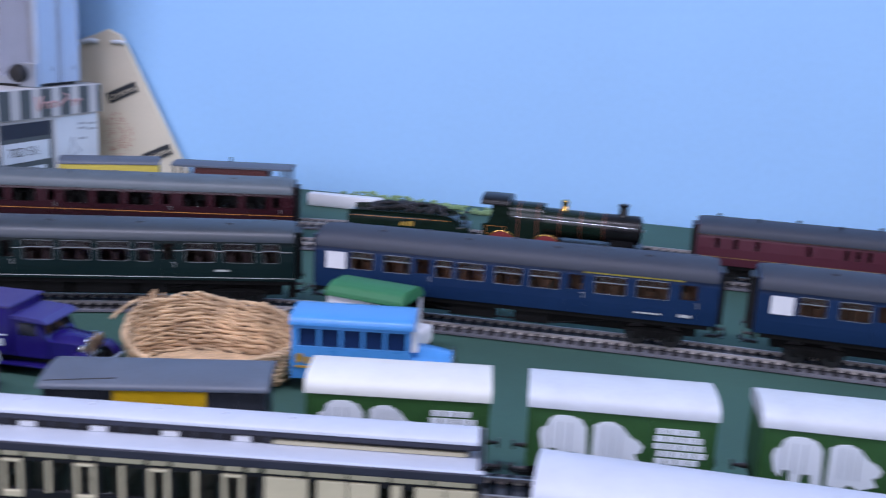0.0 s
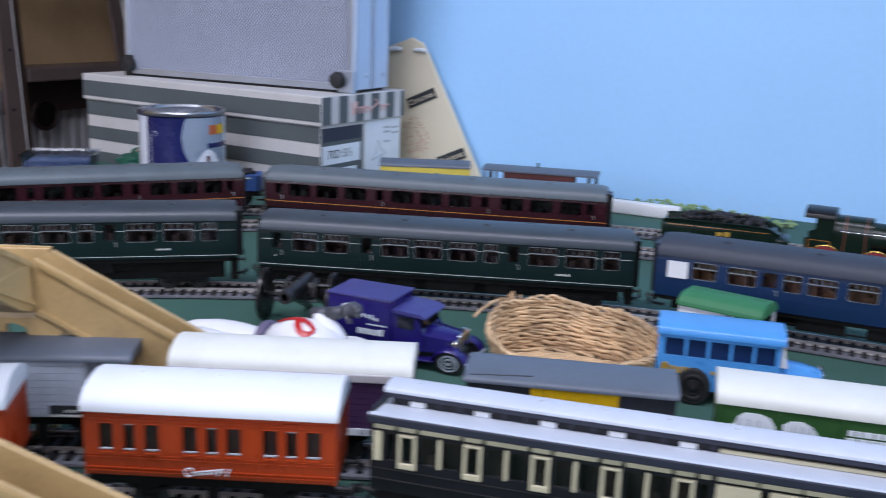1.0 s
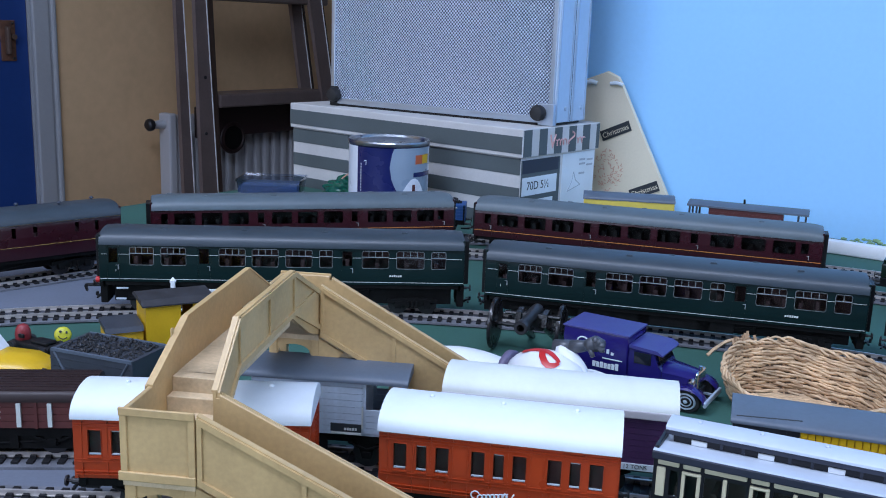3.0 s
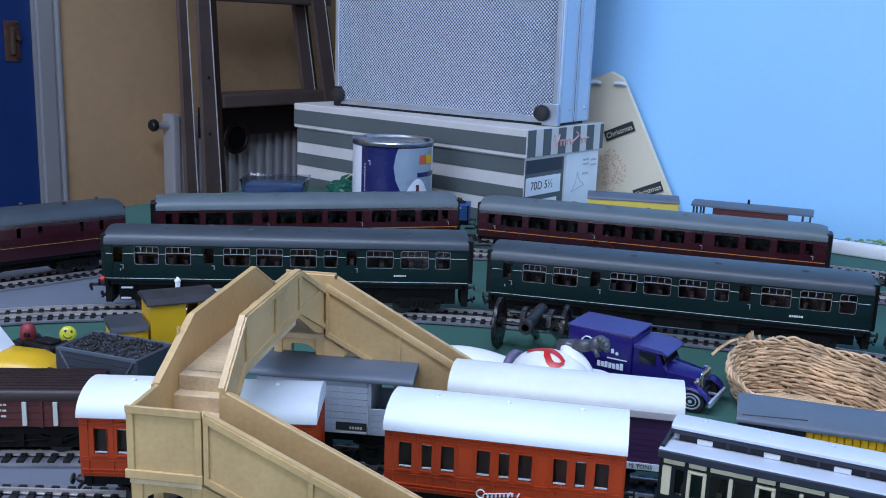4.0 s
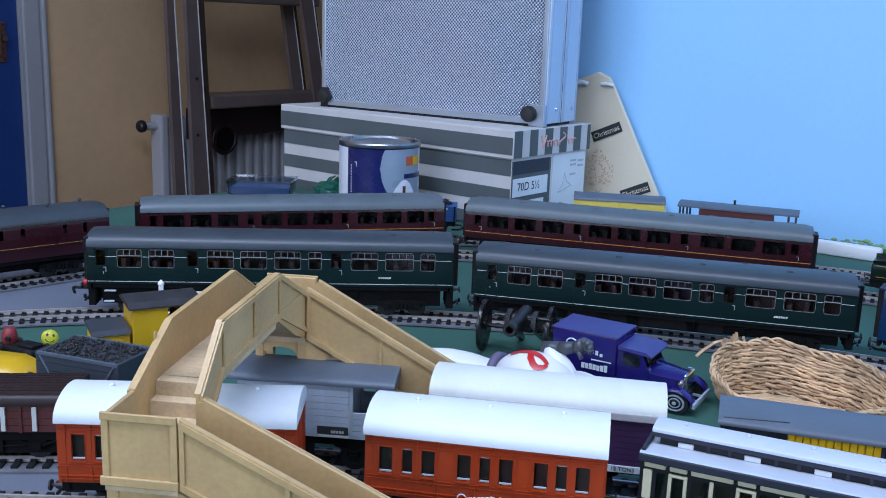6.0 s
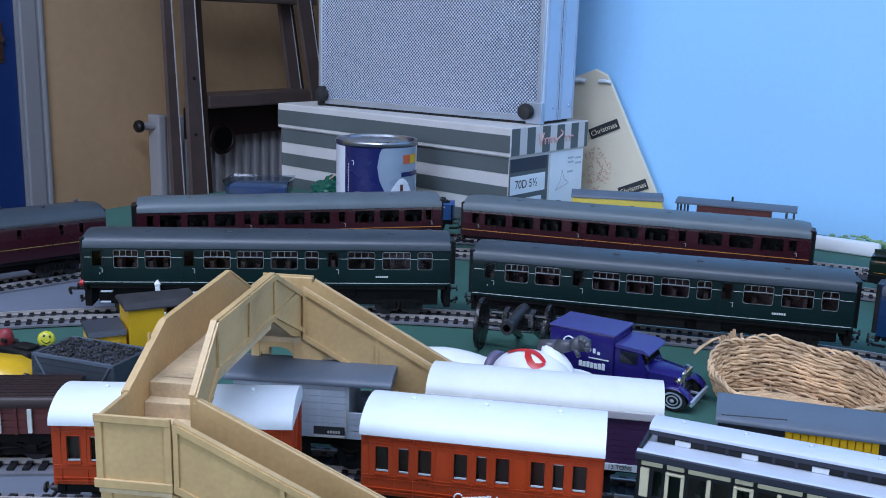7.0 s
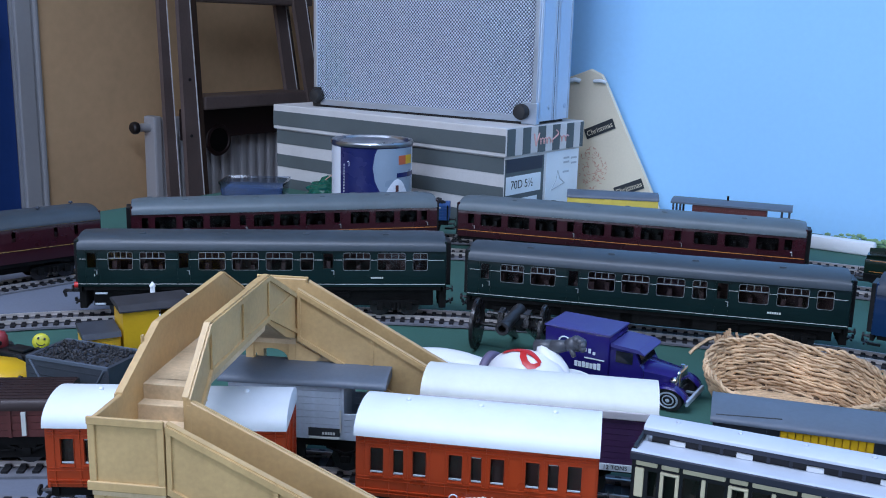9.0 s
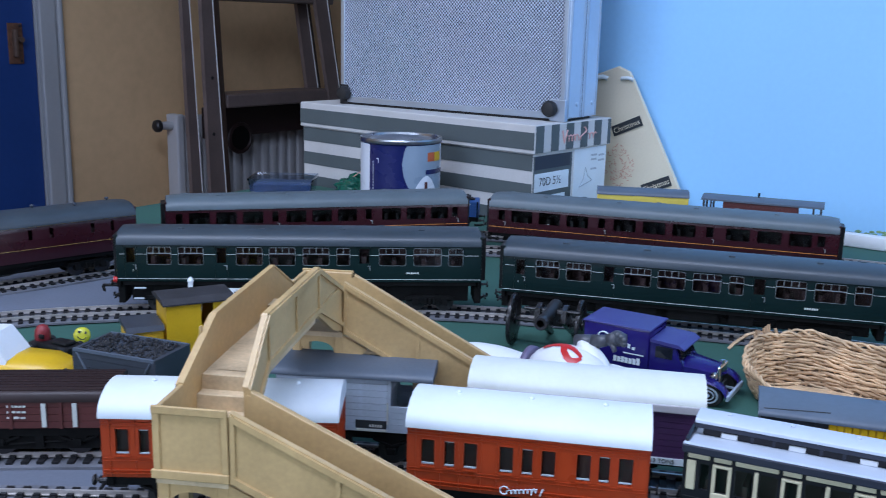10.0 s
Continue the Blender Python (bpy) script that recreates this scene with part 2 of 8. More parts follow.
def shared(key, build, material, smooth=0):
    """A mesh that alike parts share."""
    if key not in CACHE:
        bm = build()
        bmesh.ops.recalc_face_normals(bm, faces=bm.faces)
        mesh = bpy.data.meshes.new(key)
        bm.to_mesh(mesh)
        bm.free()
        mesh.materials.append(M[material])
        if smooth:
            mesh.polygons.foreach_set("use_smooth", [True] * len(mesh.polygons))
            mesh.set_sharp_from_angle(angle=radians(smooth))
        CACHE[key] = mesh
    return CACHE[key]


def B():
    return bmesh.new()


def box(bm, x0, x1, y0, y1, z0, z1, bevel=0.0, m=None):
    vs = bmesh.ops.create_cube(bm, size=1)["verts"]
    for v in vs:
        v.co = Vector(((x0 + x1) / 2 + v.co.x * (x1 - x0), (y0 + y1) / 2 + v.co.y * (y1 - y0), (z0 + z1) / 2 + v.co.z * (z1 - z0)))
    if bevel:
        es = list({e for v in vs for e in v.link_edges})
        vs = bmesh.ops.bevel(bm, geom=es, offset=bevel, segments=2, affect="EDGES", profile=0.5)["verts"]
        vs = list({v for v in vs} | {v for v in bm.verts if v.is_valid and v in vs})
    if m is not None:
        done = set()
        stack = [v for v in vs if v.is_valid]
        while stack:
            v = stack.pop()
            if v in done:
                continue
            done.add(v)
            stack += [e.other_vert(v) for e in v.link_edges]
        bmesh.ops.transform(bm, matrix=m, verts=list(done))
    return bm


def prism(bm, pts, a, b, axis="x"):
    """A closed outline, swept along an axis from a to b. The outline is (y, z), (x, z) or (x, y)."""
    def at(p, k):
        return {"x": (k, p[0], p[1]), "y": (p[0], k, p[1]), "z": (p[0], p[1], k)}[axis]
    r0 = [bm.verts.new(at(p, a)) for p in pts]
    r1 = [bm.verts.new(at(p, b)) for p in pts]
    n = len(pts)
    for i in range(n):
        bm.faces.new((r0[i], r0[(i + 1) % n], r1[(i + 1) % n], r1[i]))
    bm.faces.new(r0)
    bm.faces.new(r1[::-1])
    return bm


def rod(bm, p0, p1, r0, r1=None, seg=12, caps=True):
    """A round bar from p0 to p1."""
    p0, p1 = Vector(p0), Vector(p1)
    d = p1 - p0
    q = d.to_track_quat("Z", "Y")
    r1 = r0 if r1 is None else r1
    rings = []
    for c, r in ((p0, r0), (p1, r1)):
        rings.append([bm.verts.new(c + q @ Vector((r * math.cos(2 * math.pi * i / seg), r * math.sin(2 * math.pi * i / seg), 0))) for i in range(seg)])
    for i in range(seg):
        bm.faces.new((rings[0][i], rings[0][(i + 1) % seg], rings[1][(i + 1) % seg], rings[1][i]))
    if caps:
        bm.faces.new(rings[0][::-1])
        bm.faces.new(rings[1])
    return bm


def lathe(bm, prof, seg=24, m=None):
    """Turns a profile of (radius, height) round z."""
    rings = []
    for r, z in prof:
        ring = []
        for i in range(seg):
            a = 2 * math.pi * i / seg
            p = Vector((r * math.cos(a), r * math.sin(a), z))
            ring.append(bm.verts.new(m @ p if m is not None else p))
        rings.append(ring)
    for k in range(len(rings) - 1):
        for i in range(seg):
            bm.faces.new((rings[k][i], rings[k][(i + 1) % seg], rings[k + 1][(i + 1) % seg], rings[k + 1][i]))
    bm.faces.new(rings[0][::-1])
    bm.faces.new(rings[-1])
    return bm


def loft(bm, rings, closed=True, caps=True):
    vs = [[bm.verts.new(p) for p in r] for r in rings]
    n = len(vs[0])
    for a, b in zip(vs[:-1], vs[1:]):
        for i in range(n if closed else n - 1):
            bm.faces.new((a[i], a[(i + 1) % n], b[(i + 1) % n], b[i]))
    if caps:
        bm.faces.new(vs[0][::-1])
        bm.faces.new(vs[-1])
    return bm


def lettering(name, text, size, material, parent, m, label=""):
    cu = bpy.data.curves.new(name, "FONT")
    cu.body, cu.size, cu.extrude, cu.align_x, cu.align_y = text, size, 0.00008, "CENTER", "CENTER"
    tmp = new(name, cu)
    mesh = bpy.data.meshes.new_from_object(tmp.evaluated_get(bpy.context.evaluated_depsgraph_get()))
    bpy.data.objects.remove(tmp)
    mesh.materials.clear()
    mesh.materials.append(M[material])
    return part(name, mesh, material, parent, label, m)


def bars(bm, x0, x1, y, z0, z1, n, seed=1, gap=0.25):
    """A line of writing too small to read, as plain bars on a side that faces -y."""
    rng = random.Random(seed)
    step = (x1 - x0) / n
    for i in range(n):
        h = (z1 - z0) * rng.uniform(0.75, 1.0)
        box(bm, x0 + i * step, x0 + (i + 1 - gap) * step, y - 0.00025, y + 0.0001, z0, z0 + h)
    return bm


# ---- tracks in plan ----
BOARD_Z, RAIL_Z = -0.003, 0.0025


class Line:
    """A smooth line through points of the plan, by its length."""

    def __init__(self, pts):
        p = [Vector((*q, 0)) for q in pts]
        p = [2 * p[0] - p[1], *p, 2 * p[-1] - p[-2]]
        self.pts = []
        for i in range(1, len(p) - 2):
            for k in range(24):
                t = k / 24
                a, b, c, d = p[i - 1:i + 3]
                self.pts.append(0.5 * ((2 * b) + (c - a) * t + (2 * a - 5 * b + 4 * c - d) * t * t + (3 * b - a - 3 * c + d) * t ** 3))
        self.pts.append(p[-2])
        self.s = [0.0]
        for a, b in zip(self.pts[:-1], self.pts[1:]):
            self.s.append(self.s[-1] + (b - a).length)
        self.length = self.s[-1]

    def at(self, s):
        s = min(max(s, 0), self.length)
        i = min(max(int(np.searchsorted(self.s, s)) - 1, 0), len(self.pts) - 2)
        k = (s - self.s[i]) / max(self.s[i + 1] - self.s[i], 1e-9)
        return self.pts[i].lerp(self.pts[i + 1], k)

    def heading(self, s):
        d = self.at(s + 0.004) - self.at(s - 0.004)
        return math.degrees(math.atan2(d.y, d.x))

    def by_x(self, x):
        return float(np.interp(x, [p.x for p in self.pts], self.s))

    def seat(self, s, length):
        """The pose of a vehicle of that length, on its wheels."""
        a, b = self.at(s - 0.36 * length), self.at(s + 0.36 * length)
        d, c = b - a, (a + b) / 2
        return pose(c.x, c.y, RAIL_Z, 0, 0, math.degrees(math.atan2(d.y, d.x)))


TRACKS = {
    "front": Line([(-0.62, 0.10), (-0.50, 0.185), (-0.42, 0.240), (-0.347, 0.277), (-0.260, 0.319), (-0.231, 0.3295), (-0.139, 0.353), (-0.06, 0.358), (0.074, 0.355), (0.20, 0.340), (0.40, 0.305), (0.8, 0.22)]),
    "second": Line([(-0.66, 0.13), (-0.55, 0.22), (-0.46, 0.278), (-0.405, 0.311), (-0.325, 0.352), (-0.249, 0.379), (-0.128, 0.411), (-0.05, 0.425), (0.034, 0.432), (0.126, 0.432), (0.22, 0.426), (0.40, 0.405), (0.8, 0.33)]),
    "inner": Line([(-0.80, 0.15), (-0.70, 0.315), (-0.62, 0.430), (-0.551, 0.496), (-0.44, 0.571), (-0.333, 0.620), (-0.20, 0.656), (-0.062, 0.674), (0.04, 0.664), (0.12, 0.654), (0.22, 0.639), (0.50, 0.585), (0.9, 0.50)]),
    "middle": Line([(-0.78, 0.20), (-0.72, 0.40), (-0.667, 0.52), (-0.643, 0.58), (-0.60, 0.672), (-0.53, 0.745), (-0.45, 0.793), (-0.349, 0.832), (-0.2, 0.853), (-0.064, 0.860), (0.07, 0.852), (0.22, 0.826), (0.37, 0.800), (0.9, 0.70)]),
    "outer": Line([(-0.86, 0.30), (-0.80, 0.47), (-0.742, 0.583), (-0.70, 0.645), (-0.64, 0.735), (-0.583, 0.800), (-0.501, 0.847), (-0.42, 0.877), (-0.33, 0.903), (-0.24, 0.928), (-0.125, 0.938), (0.0, 0.937), (0.2, 0.912), (0.9, 0.78)]),
}


# ---- the room ----
def structure(name, bm, material, label, m=ROOM, smooth=0):
    return tagged(part(name, bm, material, None, "", m, smooth), label, name.split("_")[0], kind="structure")


WALL_A, WALL_B = -2.09, 1.0748
bm = B()
box(bm, -2.3, 2.3, -1.75, 3.0, -0.95, -0.9)
structure("floor", bm, "floor_brown", "dull brown floor of the train room")
bm = B()
box(bm, -2.3, 2.3, -1.75, 3.0, 1.5, 1.55)
structure("ceiling", bm, "ceiling_white", "plain white ceiling")
bm = B()
box(bm, -0.66, 2.3, WALL_B, WALL_B + 0.04, -0.9, 1.5)
structure("wall_back", bm, "blue_paint", "sky-blue painted wall behind the model railway")
bm = B()
box(bm, -2.3, 2.3, 2.6, 2.7, -0.9, 1.5)
structure("wall_north", bm, "plain_wall", "plain pale wall beyond the alcove")
# unseen right and rear walls with an added window opening each
for name, m, left, right, sill, head in (("wall_east", ROOM @ pose(2.3, 0.1, 0, 0, 0, 90), -1.70, 2.50, 0.10, 1.14), ("wall_south", ROOM @ pose(-0.55, -1.60, 0, 0, 0, 0), -1.64, 2.85, 0.30, 1.34)):
    bm = B()
    for x0, x1, z0, z1 in ((left, -0.75, -0.9, 1.5), (0.75, right, -0.9, 1.5), (-0.75, 0.75, -0.9, sill), (-0.75, 0.75, head, 1.5)):
        box(bm, x0, x1, -0.1, 0.0, z0, z1)
    structure(name, bm, "plain_wall", "plain pale unseen wall with an added window", m)

# left wall of beige textured paper with the door opening
bm = B()
box(bm, WALL_A - 0.1, WALL_A, 1.225, 2.6, -0.9, 1.5)
box(bm, WALL_A - 0.1, WALL_A, -1.6, 0.35, -0.9, 1.5)
box(bm, WALL_A - 0.1, WALL_A, 0.35, 1.225, 1.12, 1.5)
structure("wall_west", bm, "beige_wall", "beige wall with woodchip texture beside a door")
bm = B()
box(bm, WALL_A - 0.005, WALL_A + 0.006, 1.2165, 1.2565, -0.9, 1.16, 0.003)
box(bm, WALL_A - 0.005, WALL_A + 0.0025, 1.2567, 1.2608, -0.9, 1.16)
box(bm, WALL_A - 0.005, WALL_A + 0.009, 1.2610, 1.273, -0.9, 1.16, 0.004)
box(bm, WALL_A - 0.1, WALL_A - 0.006, 1.2135, 1.224, -0.9, 1.12)
structure("trim", bm, "architrave_grey", "pale grey door architrave")
door = thing("door", "closed blue painted door with a dark latch", "door", ROOM)
door["kind"] = "structure"
bm = B()
box(bm, WALL_A - 0.05, WALL_A - 0.012, 0.38, 1.2125, -0.9, 1.10, 0.002)
part("leaf", bm, "door_blue", door)
bm = B()
box(bm, WALL_A - 0.0125, WALL_A - 0.008, 1.148, 1.182, 0.098, 0.185, 0.0015)
latch = part("latch", bm, "rust_brown", door, "rusty brown latch plate")
bm = B()
box(bm, WALL_A - 0.0085, WALL_A + 0.004, 1.156, 1.166, 0.112, 0.172, 0.003)
rod(bm, (WALL_A - 0.0085, 1.172, 0.150), (WALL_A + 0.006, 1.172, 0.150), 0.006, seg=14)
part("bolt", bm, "dark_wood", latch)
for z in (0.104, 0.179):
    bm = B()
    lathe(bm, [(0.0034, 0.0), (0.0026, 0.0012), (0.0006, 0.0018)], 10, pose(WALL_A - 0.0081, 1.176, z, 0, 90, 0))
    part("screw", bm, "gunmetal", latch)

# ---- furniture of the room ----
rad = thing("radiator", "white panel radiator with a valve on the beige wall", "radiator", ROOM)
bm = B()
box(bm, -2.02, -1.985, 1.5165, 2.35, -0.62, -0.03, 0.006)
panel = part("panel", bm, "radiator_white", rad, smooth=40)
for i in range(25):
    y = 1.54 + i * 0.0325
    bm = B()
    box(bm, -1.987, -1.975, y, y + 0.018, -0.58, -0.07, 0.004)
    part("fin", bm, "radiator_white", panel)
bm = B()
box(bm, -2.020, -1.978, 1.4925, 1.516, -0.62, -0.023, 0.005)
part("side_panel", bm, "radiator_white", rad)
bm = B()
rod(bm, (-2.0, 1.4925, -0.050), (-2.0, 1.456, -0.049), 0.011, 0.009, 14)
part("valve_collar", bm, "radiator_white", rad, "white valve collar", smooth=40)
bm = B()
lathe(bm, [(0.008, 0.0), (0.0145, 0.001), (0.0155, 0.006), (0.0140, 0.012), (0.0100, 0.0155), (0.0040, 0.0165)], 12, pose(-2.0, 1.4590, -0.049, 90, 0, 0))
part("valve", bm, "gunmetal", rad, "tarnished radiator valve", smooth=30)
bm = B()
box(bm, -2.09, -2.03, 1.6, 1.66, -0.3, -0.25)
box(bm, -2.09, -2.03, 2.1, 2.16, -0.3, -0.25)
part("bracket", bm, "radiator_white", rad)

lad = thing("step_ladder", "brown folding step ladder with painted highlights along its edges", "ladder", ROOM)


# each upright: its face, and the left edge, highlighted lip and right edge at the board's height with their leans
STILES = ((-1.930, 1.4880, -0.030, 1.5139, -0.0476, 1.5230, -0.0446), (-1.860, 1.4866, -0.030, 1.5260, -0.0595, 1.5515, -0.050),
          (-1.930, 1.8950, -0.170, 1.9345, -0.187, 1.9560, -0.187), (-1.860, 1.9020, -0.208, 1.9450, -0.208, 1.9620, -0.208))


def stile(a, left, lean_l, lip, lean_m, right, lean_r):
    """One upright of the ladder: a channel with a highlight painted along its front corner."""
    zs = (-0.9, 1.1)

    def sweep(pts):
        return loft(B(), [[(x, b + k * z, z) for x, b, k in pts] for z in zs])
    ob = part("stile", sweep([(a, left, lean_l), (a, lip, lean_m), (a - 0.012, lip, lean_m), (a - 0.012, left, lean_l)]), "ladder_brown", lad)
    # near-white strip stands for the specular line on the lip
    part("edge", sweep([(a + 0.0012, lip - 0.0012, lean_m), (a + 0.0012, lip + 0.0012, lean_m), (a - 0.004, lip + 0.0012, lean_m), (a - 0.004, lip - 0.0012, lean_m)]), "ladder_edge", ob, "highlight painted along the edge")
    # the recessed return is coloured darker than the face, as if shaded
    part("flange", sweep([(a - 0.004, lip + 0.0015, lean_m), (a - 0.010, right, lean_r), (a - 0.018, right, lean_r), (a - 0.012, lip + 0.0015, lean_m)]), "dark_wood", ob, "inner flange with its shade in the colour")
    return ob


for row in STILES:
    stile(*row)
for z in (0.10, -0.03):
    bm = B()
    lathe(bm, [(0.0042, 0.0), (0.0036, 0.0015), (0.0010, 0.0024)], 12, pose(-1.8599, 1.5050, z - 0.03, 0, 90, 0))
    part("rivet", bm, "gunmetal", lad)
for z in (0.012, 0.262, 0.512):
    bm = B()
    box(bm, -1.955, -1.867, 1.556, 1.925, z - 0.0155, z + 0.0170, 0.004)
    part("tread", bm, "ladder_brown", lad)
# board and ring hold the shade under the tread in their dark colour
bm = B()
box(bm, -1.952, -1.937, 1.545, 1.880, -0.082, -0.006, 0.003)
part("shade_board", bm, "wagon_brown_dark", lad, "cross board darkened with the shade under the tread")
bm = B()
lathe(bm, [(0.030, 0.0), (0.039, 0.0), (0.041, 0.006), (0.039, 0.010), (0.032, 0.012), (0.030, 0.009), (0.030, 0.0)], 28, pose(-1.944, 1.655, -0.087, 0, 90, 0))
bmesh.ops.delete(bm, geom=[f for f in bm.faces if len(f.verts) > 4], context="FACES_ONLY")
part("ring", bm, "wagon_brown_dark", lad, "dark round socket rim", smooth=40)
# black disc paints the darkness inside the socket's hole
bm = B()
rod(bm, (-1.9365, 1.655, -0.087), (-1.9355, 1.655, -0.087), 0.0305, seg=28)
part("hole_shade", bm, "under_black", lad)

# ---- baseboard and track beds ----
bm = B()
box(bm, -0.975, 2.25, -0.45, WALL_B - 0.002, BOARD_Z - 0.02, BOARD_Z)
board = tagged(part("baseboard", bm, "baize", None, "", ROOM), "large green painted baseboard of the model railway", "baseboard", kind="structure")
bm = B()
for a0, a1, b0, b1 in ((-0.95, 2.2, -0.40, -0.36), (-0.95, 2.2, 1.0, 1.04)):
    box(bm, a0, a1, b0, b1, -0.12, BOARD_Z - 0.021)
for a0, b0 in ((-0.93, -0.39), (2.1, -0.39), (-0.93, 1.0), (2.1, 1.0)):
    box(bm, a0, a0 + 0.045, b0, b0 + 0.035, -0.9, -0.121)
structure("trestle", bm, "dark_wood", "dark timber trestle under the baseboard")


def strip(bm, line, s0, s1, d0, d1, z0, z1, step=0.012):
    """A flat band beside a track, from offset d0 to d1 across it."""
    n = max(2, int((s1 - s0) / step))
    rings = []
    for i in range(n + 1):
        s = s0 + (s1 - s0) * i / n
        p, h = line.at(s), radians(line.heading(s))
        q = Vector((-math.sin(h), math.cos(h), 0))
        rings.append([(*(p + q * d)[:2], z) for d, z in ((d0, z0), (d1, z0), (d1, z1), (d0, z1))])
    return loft(bm, rings)


# grey road surface between the curves at the left end
ln, lo_ = TRACKS["inner"], TRACKS["outer"]
bm = B()
rings = []
for i in range(41):
    k = i / 40
    p = ln.at(ln.by_x(-0.80) + k * (ln.by_x(-0.53) - ln.by_x(-0.80)))
    q = lo_.at(lo_.by_x(-0.86) + k * (lo_.by_x(-0.56) - lo_.by_x(-0.86)))
    d = (q - p).normalized()
    p, q = p - d * 0.004, q + d * 0.004
    rings.append([(p.x, p.y, BOARD_Z), (q.x, q.y, BOARD_Z), (q.x, q.y, BOARD_Z + 0.0008), (p.x, p.y, BOARD_Z + 0.0008)])
loft(bm, rings)
structure("pavement", bm, "grey_paint", "grey painted roadbed between the curved tracks", pose(0, 0, 0))
bm = B()
rings = []
lf = TRACKS["front"]
for i in range(31):
    k = i / 30
    p = lf.at(lf.by_x(-0.62) + k * (lf.by_x(-0.30) - lf.by_x(-0.62)))
    q = TRACKS["second"].at(TRACKS["second"].by_x(-0.66) + k * (TRACKS["second"].by_x(-0.33) - TRACKS["second"].by_x(-0.66)))
    d = (q - p).normalized()
    p, q = p - d * 0.03, q - d * 0.004
    rings.append([(p.x, p.y, BOARD_Z), (q.x, q.y, BOARD_Z), (q.x, q.y, BOARD_Z + 0.0008), (p.x, p.y, BOARD_Z + 0.0008)])
loft(bm, rings)
structure("pavement", bm, "grey_paint", "grey painted roadbed beside the sidings", pose(0, 0, 0))


def track(line, label):
    ob = thing("railway_track", label, "track", pose(0, 0, 0), "model railway tracks")
    bm = B()
    strip(bm, line, 0, line.length, -0.0185, 0.0185, BOARD_Z + 0.0009, BOARD_Z + 0.0022)
    part("underlay", bm, "ballast_grey", ob, "grey foam underlay")
    for d in (-0.00825, 0.00825):
        bm = B()
        strip(bm, line, 0, line.length, d - 0.0006, d + 0.0006, RAIL_Z - 0.0007, RAIL_Z)
        strip(bm, line, 0, line.length, d - 0.0005, d + 0.0005, RAIL_Z - 0.0022, RAIL_Z - 0.0006)
        strip(bm, line, 0, line.length, d - 0.001, d + 0.001, RAIL_Z - 0.0026, RAIL_Z - 0.0021)
        part("rail", bm, "rail_steel", ob, "bright nickel rail")
    return ob


TRACK_OBS = {k: track(v, "curved model railway track with bright rails and black sleepers") for k, v in TRACKS.items()}


# ---- rolling stock: common parts ----
def wheel_mesh():
    def build():
        bm = B()
        prof = [(0.0008, -0.0016), (0.0022, -0.0018), (0.0042, -0.0008), (0.0055, -0.0014), (0.0062, -0.001), (0.0063, 0.0008), (0.0071, 0.0011), (0.0071, 0.0018), (0.0008, 0.0018)]
        return lathe(bm, prof, 18, pose(0, 0, 0, 90, 0, 0))
    return shared("wheel", build, "gunmetal", 35)


def buffer_mesh():
    def build():
        bm = B()
        rod(bm, (0, 0, 0), (0.0035, 0, 0), 0.0013, 0.001, 10)
        rod(bm, (0.0035, 0, 0), (0.0055, 0, 0), 0.0007, 0.0007, 8)
        rod(bm, (0.0055, 0, 0), (0.0063, 0, 0), 0.0024, 0.0022, 12)
        return bm
    return shared("buffer", build, "gunmetal", 35)


def coupling_mesh():
    def build():
        bm = B()
        box(bm, 0, 0.008, -0.0012, 0.0012, -0.0012, 0.0004)
        prism(bm, [(0.006, -0.001), (0.012, 0.0005), (0.012, 0.003), (0.0105, 0.003), (0.0105, 0.0012), (0.006, 0.0004)], -0.0011, 0.0011, "y")
        box(bm, 0.009, 0.0102, -0.006, 0.006, -0.0002, 0.0008)
        return bm
    return shared("coupling", build, "black_plastic")


def running_ends(root, L, z=0.0125, inset=0.0):
    for sx in (-1, 1):
        turn = 0 if sx > 0 else 180
        for y in (-0.0115, 0.0115):
            part("buffer", buffer_mesh(), "", root, m=pose(sx * (L / 2 - inset), y, z, 0, 0, turn))
        part("coupling", coupling_mesh(), "", root, m=pose(sx * (L / 2 - 0.004), 0, 0.0078, 0, 0, turn))


def wheel_pair(root, x, r=0.0071):
    for y, turn in ((-0.0085, 0), (0.0085, 180)):
        part("wheel", wheel_mesh(), "", root, m=pose(x, y, r, 0, 0, turn))


def bogie(root, x):
    def build():
        bm = B()
        for y in (-0.0125, 0.0125):
            prism(bm, [(-0.018, 0.0085), (-0.012, 0.0095), (-0.005, 0.006), (0.005, 0.006), (0.012, 0.0095), (0.018, 0.0085), (0.018, 0.0115), (0.008, 0.0125), (-0.008, 0.0125), (-0.018, 0.0115)], y - 0.001, y + 0.001, "y")
            for bx in (-0.0105, 0.0105):
                box(bm, bx - 0.0022, bx + 0.0022, y - 0.0021, y + 0.0021, 0.0052, 0.0105)
            for bx in (-0.003, 0, 0.003):
                rod(bm, (bx, y - 0.0012, 0.0055), (bx, y - 0.0012, 0.0105), 0.0011, seg=8)
        box(bm, -0.004, 0.004, -0.0115, 0.0115, 0.0095, 0.0125)
        rod(bm, (-0.0105, -0.012, 0.0071), (-0.0105, 0.012, 0.0071), 0.0008, seg=6)
        rod(bm, (0.0105, -0.012, 0.0071), (0.0105, 0.012, 0.0071), 0.0008, seg=6)
        return bm
    ob = part("bogie", shared("bogie", build, "under_black"), "", root, m=pose(x, 0, 0))
    for wx in (-0.0105, 0.0105):
        wheel_pair(ob, wx)
    return ob


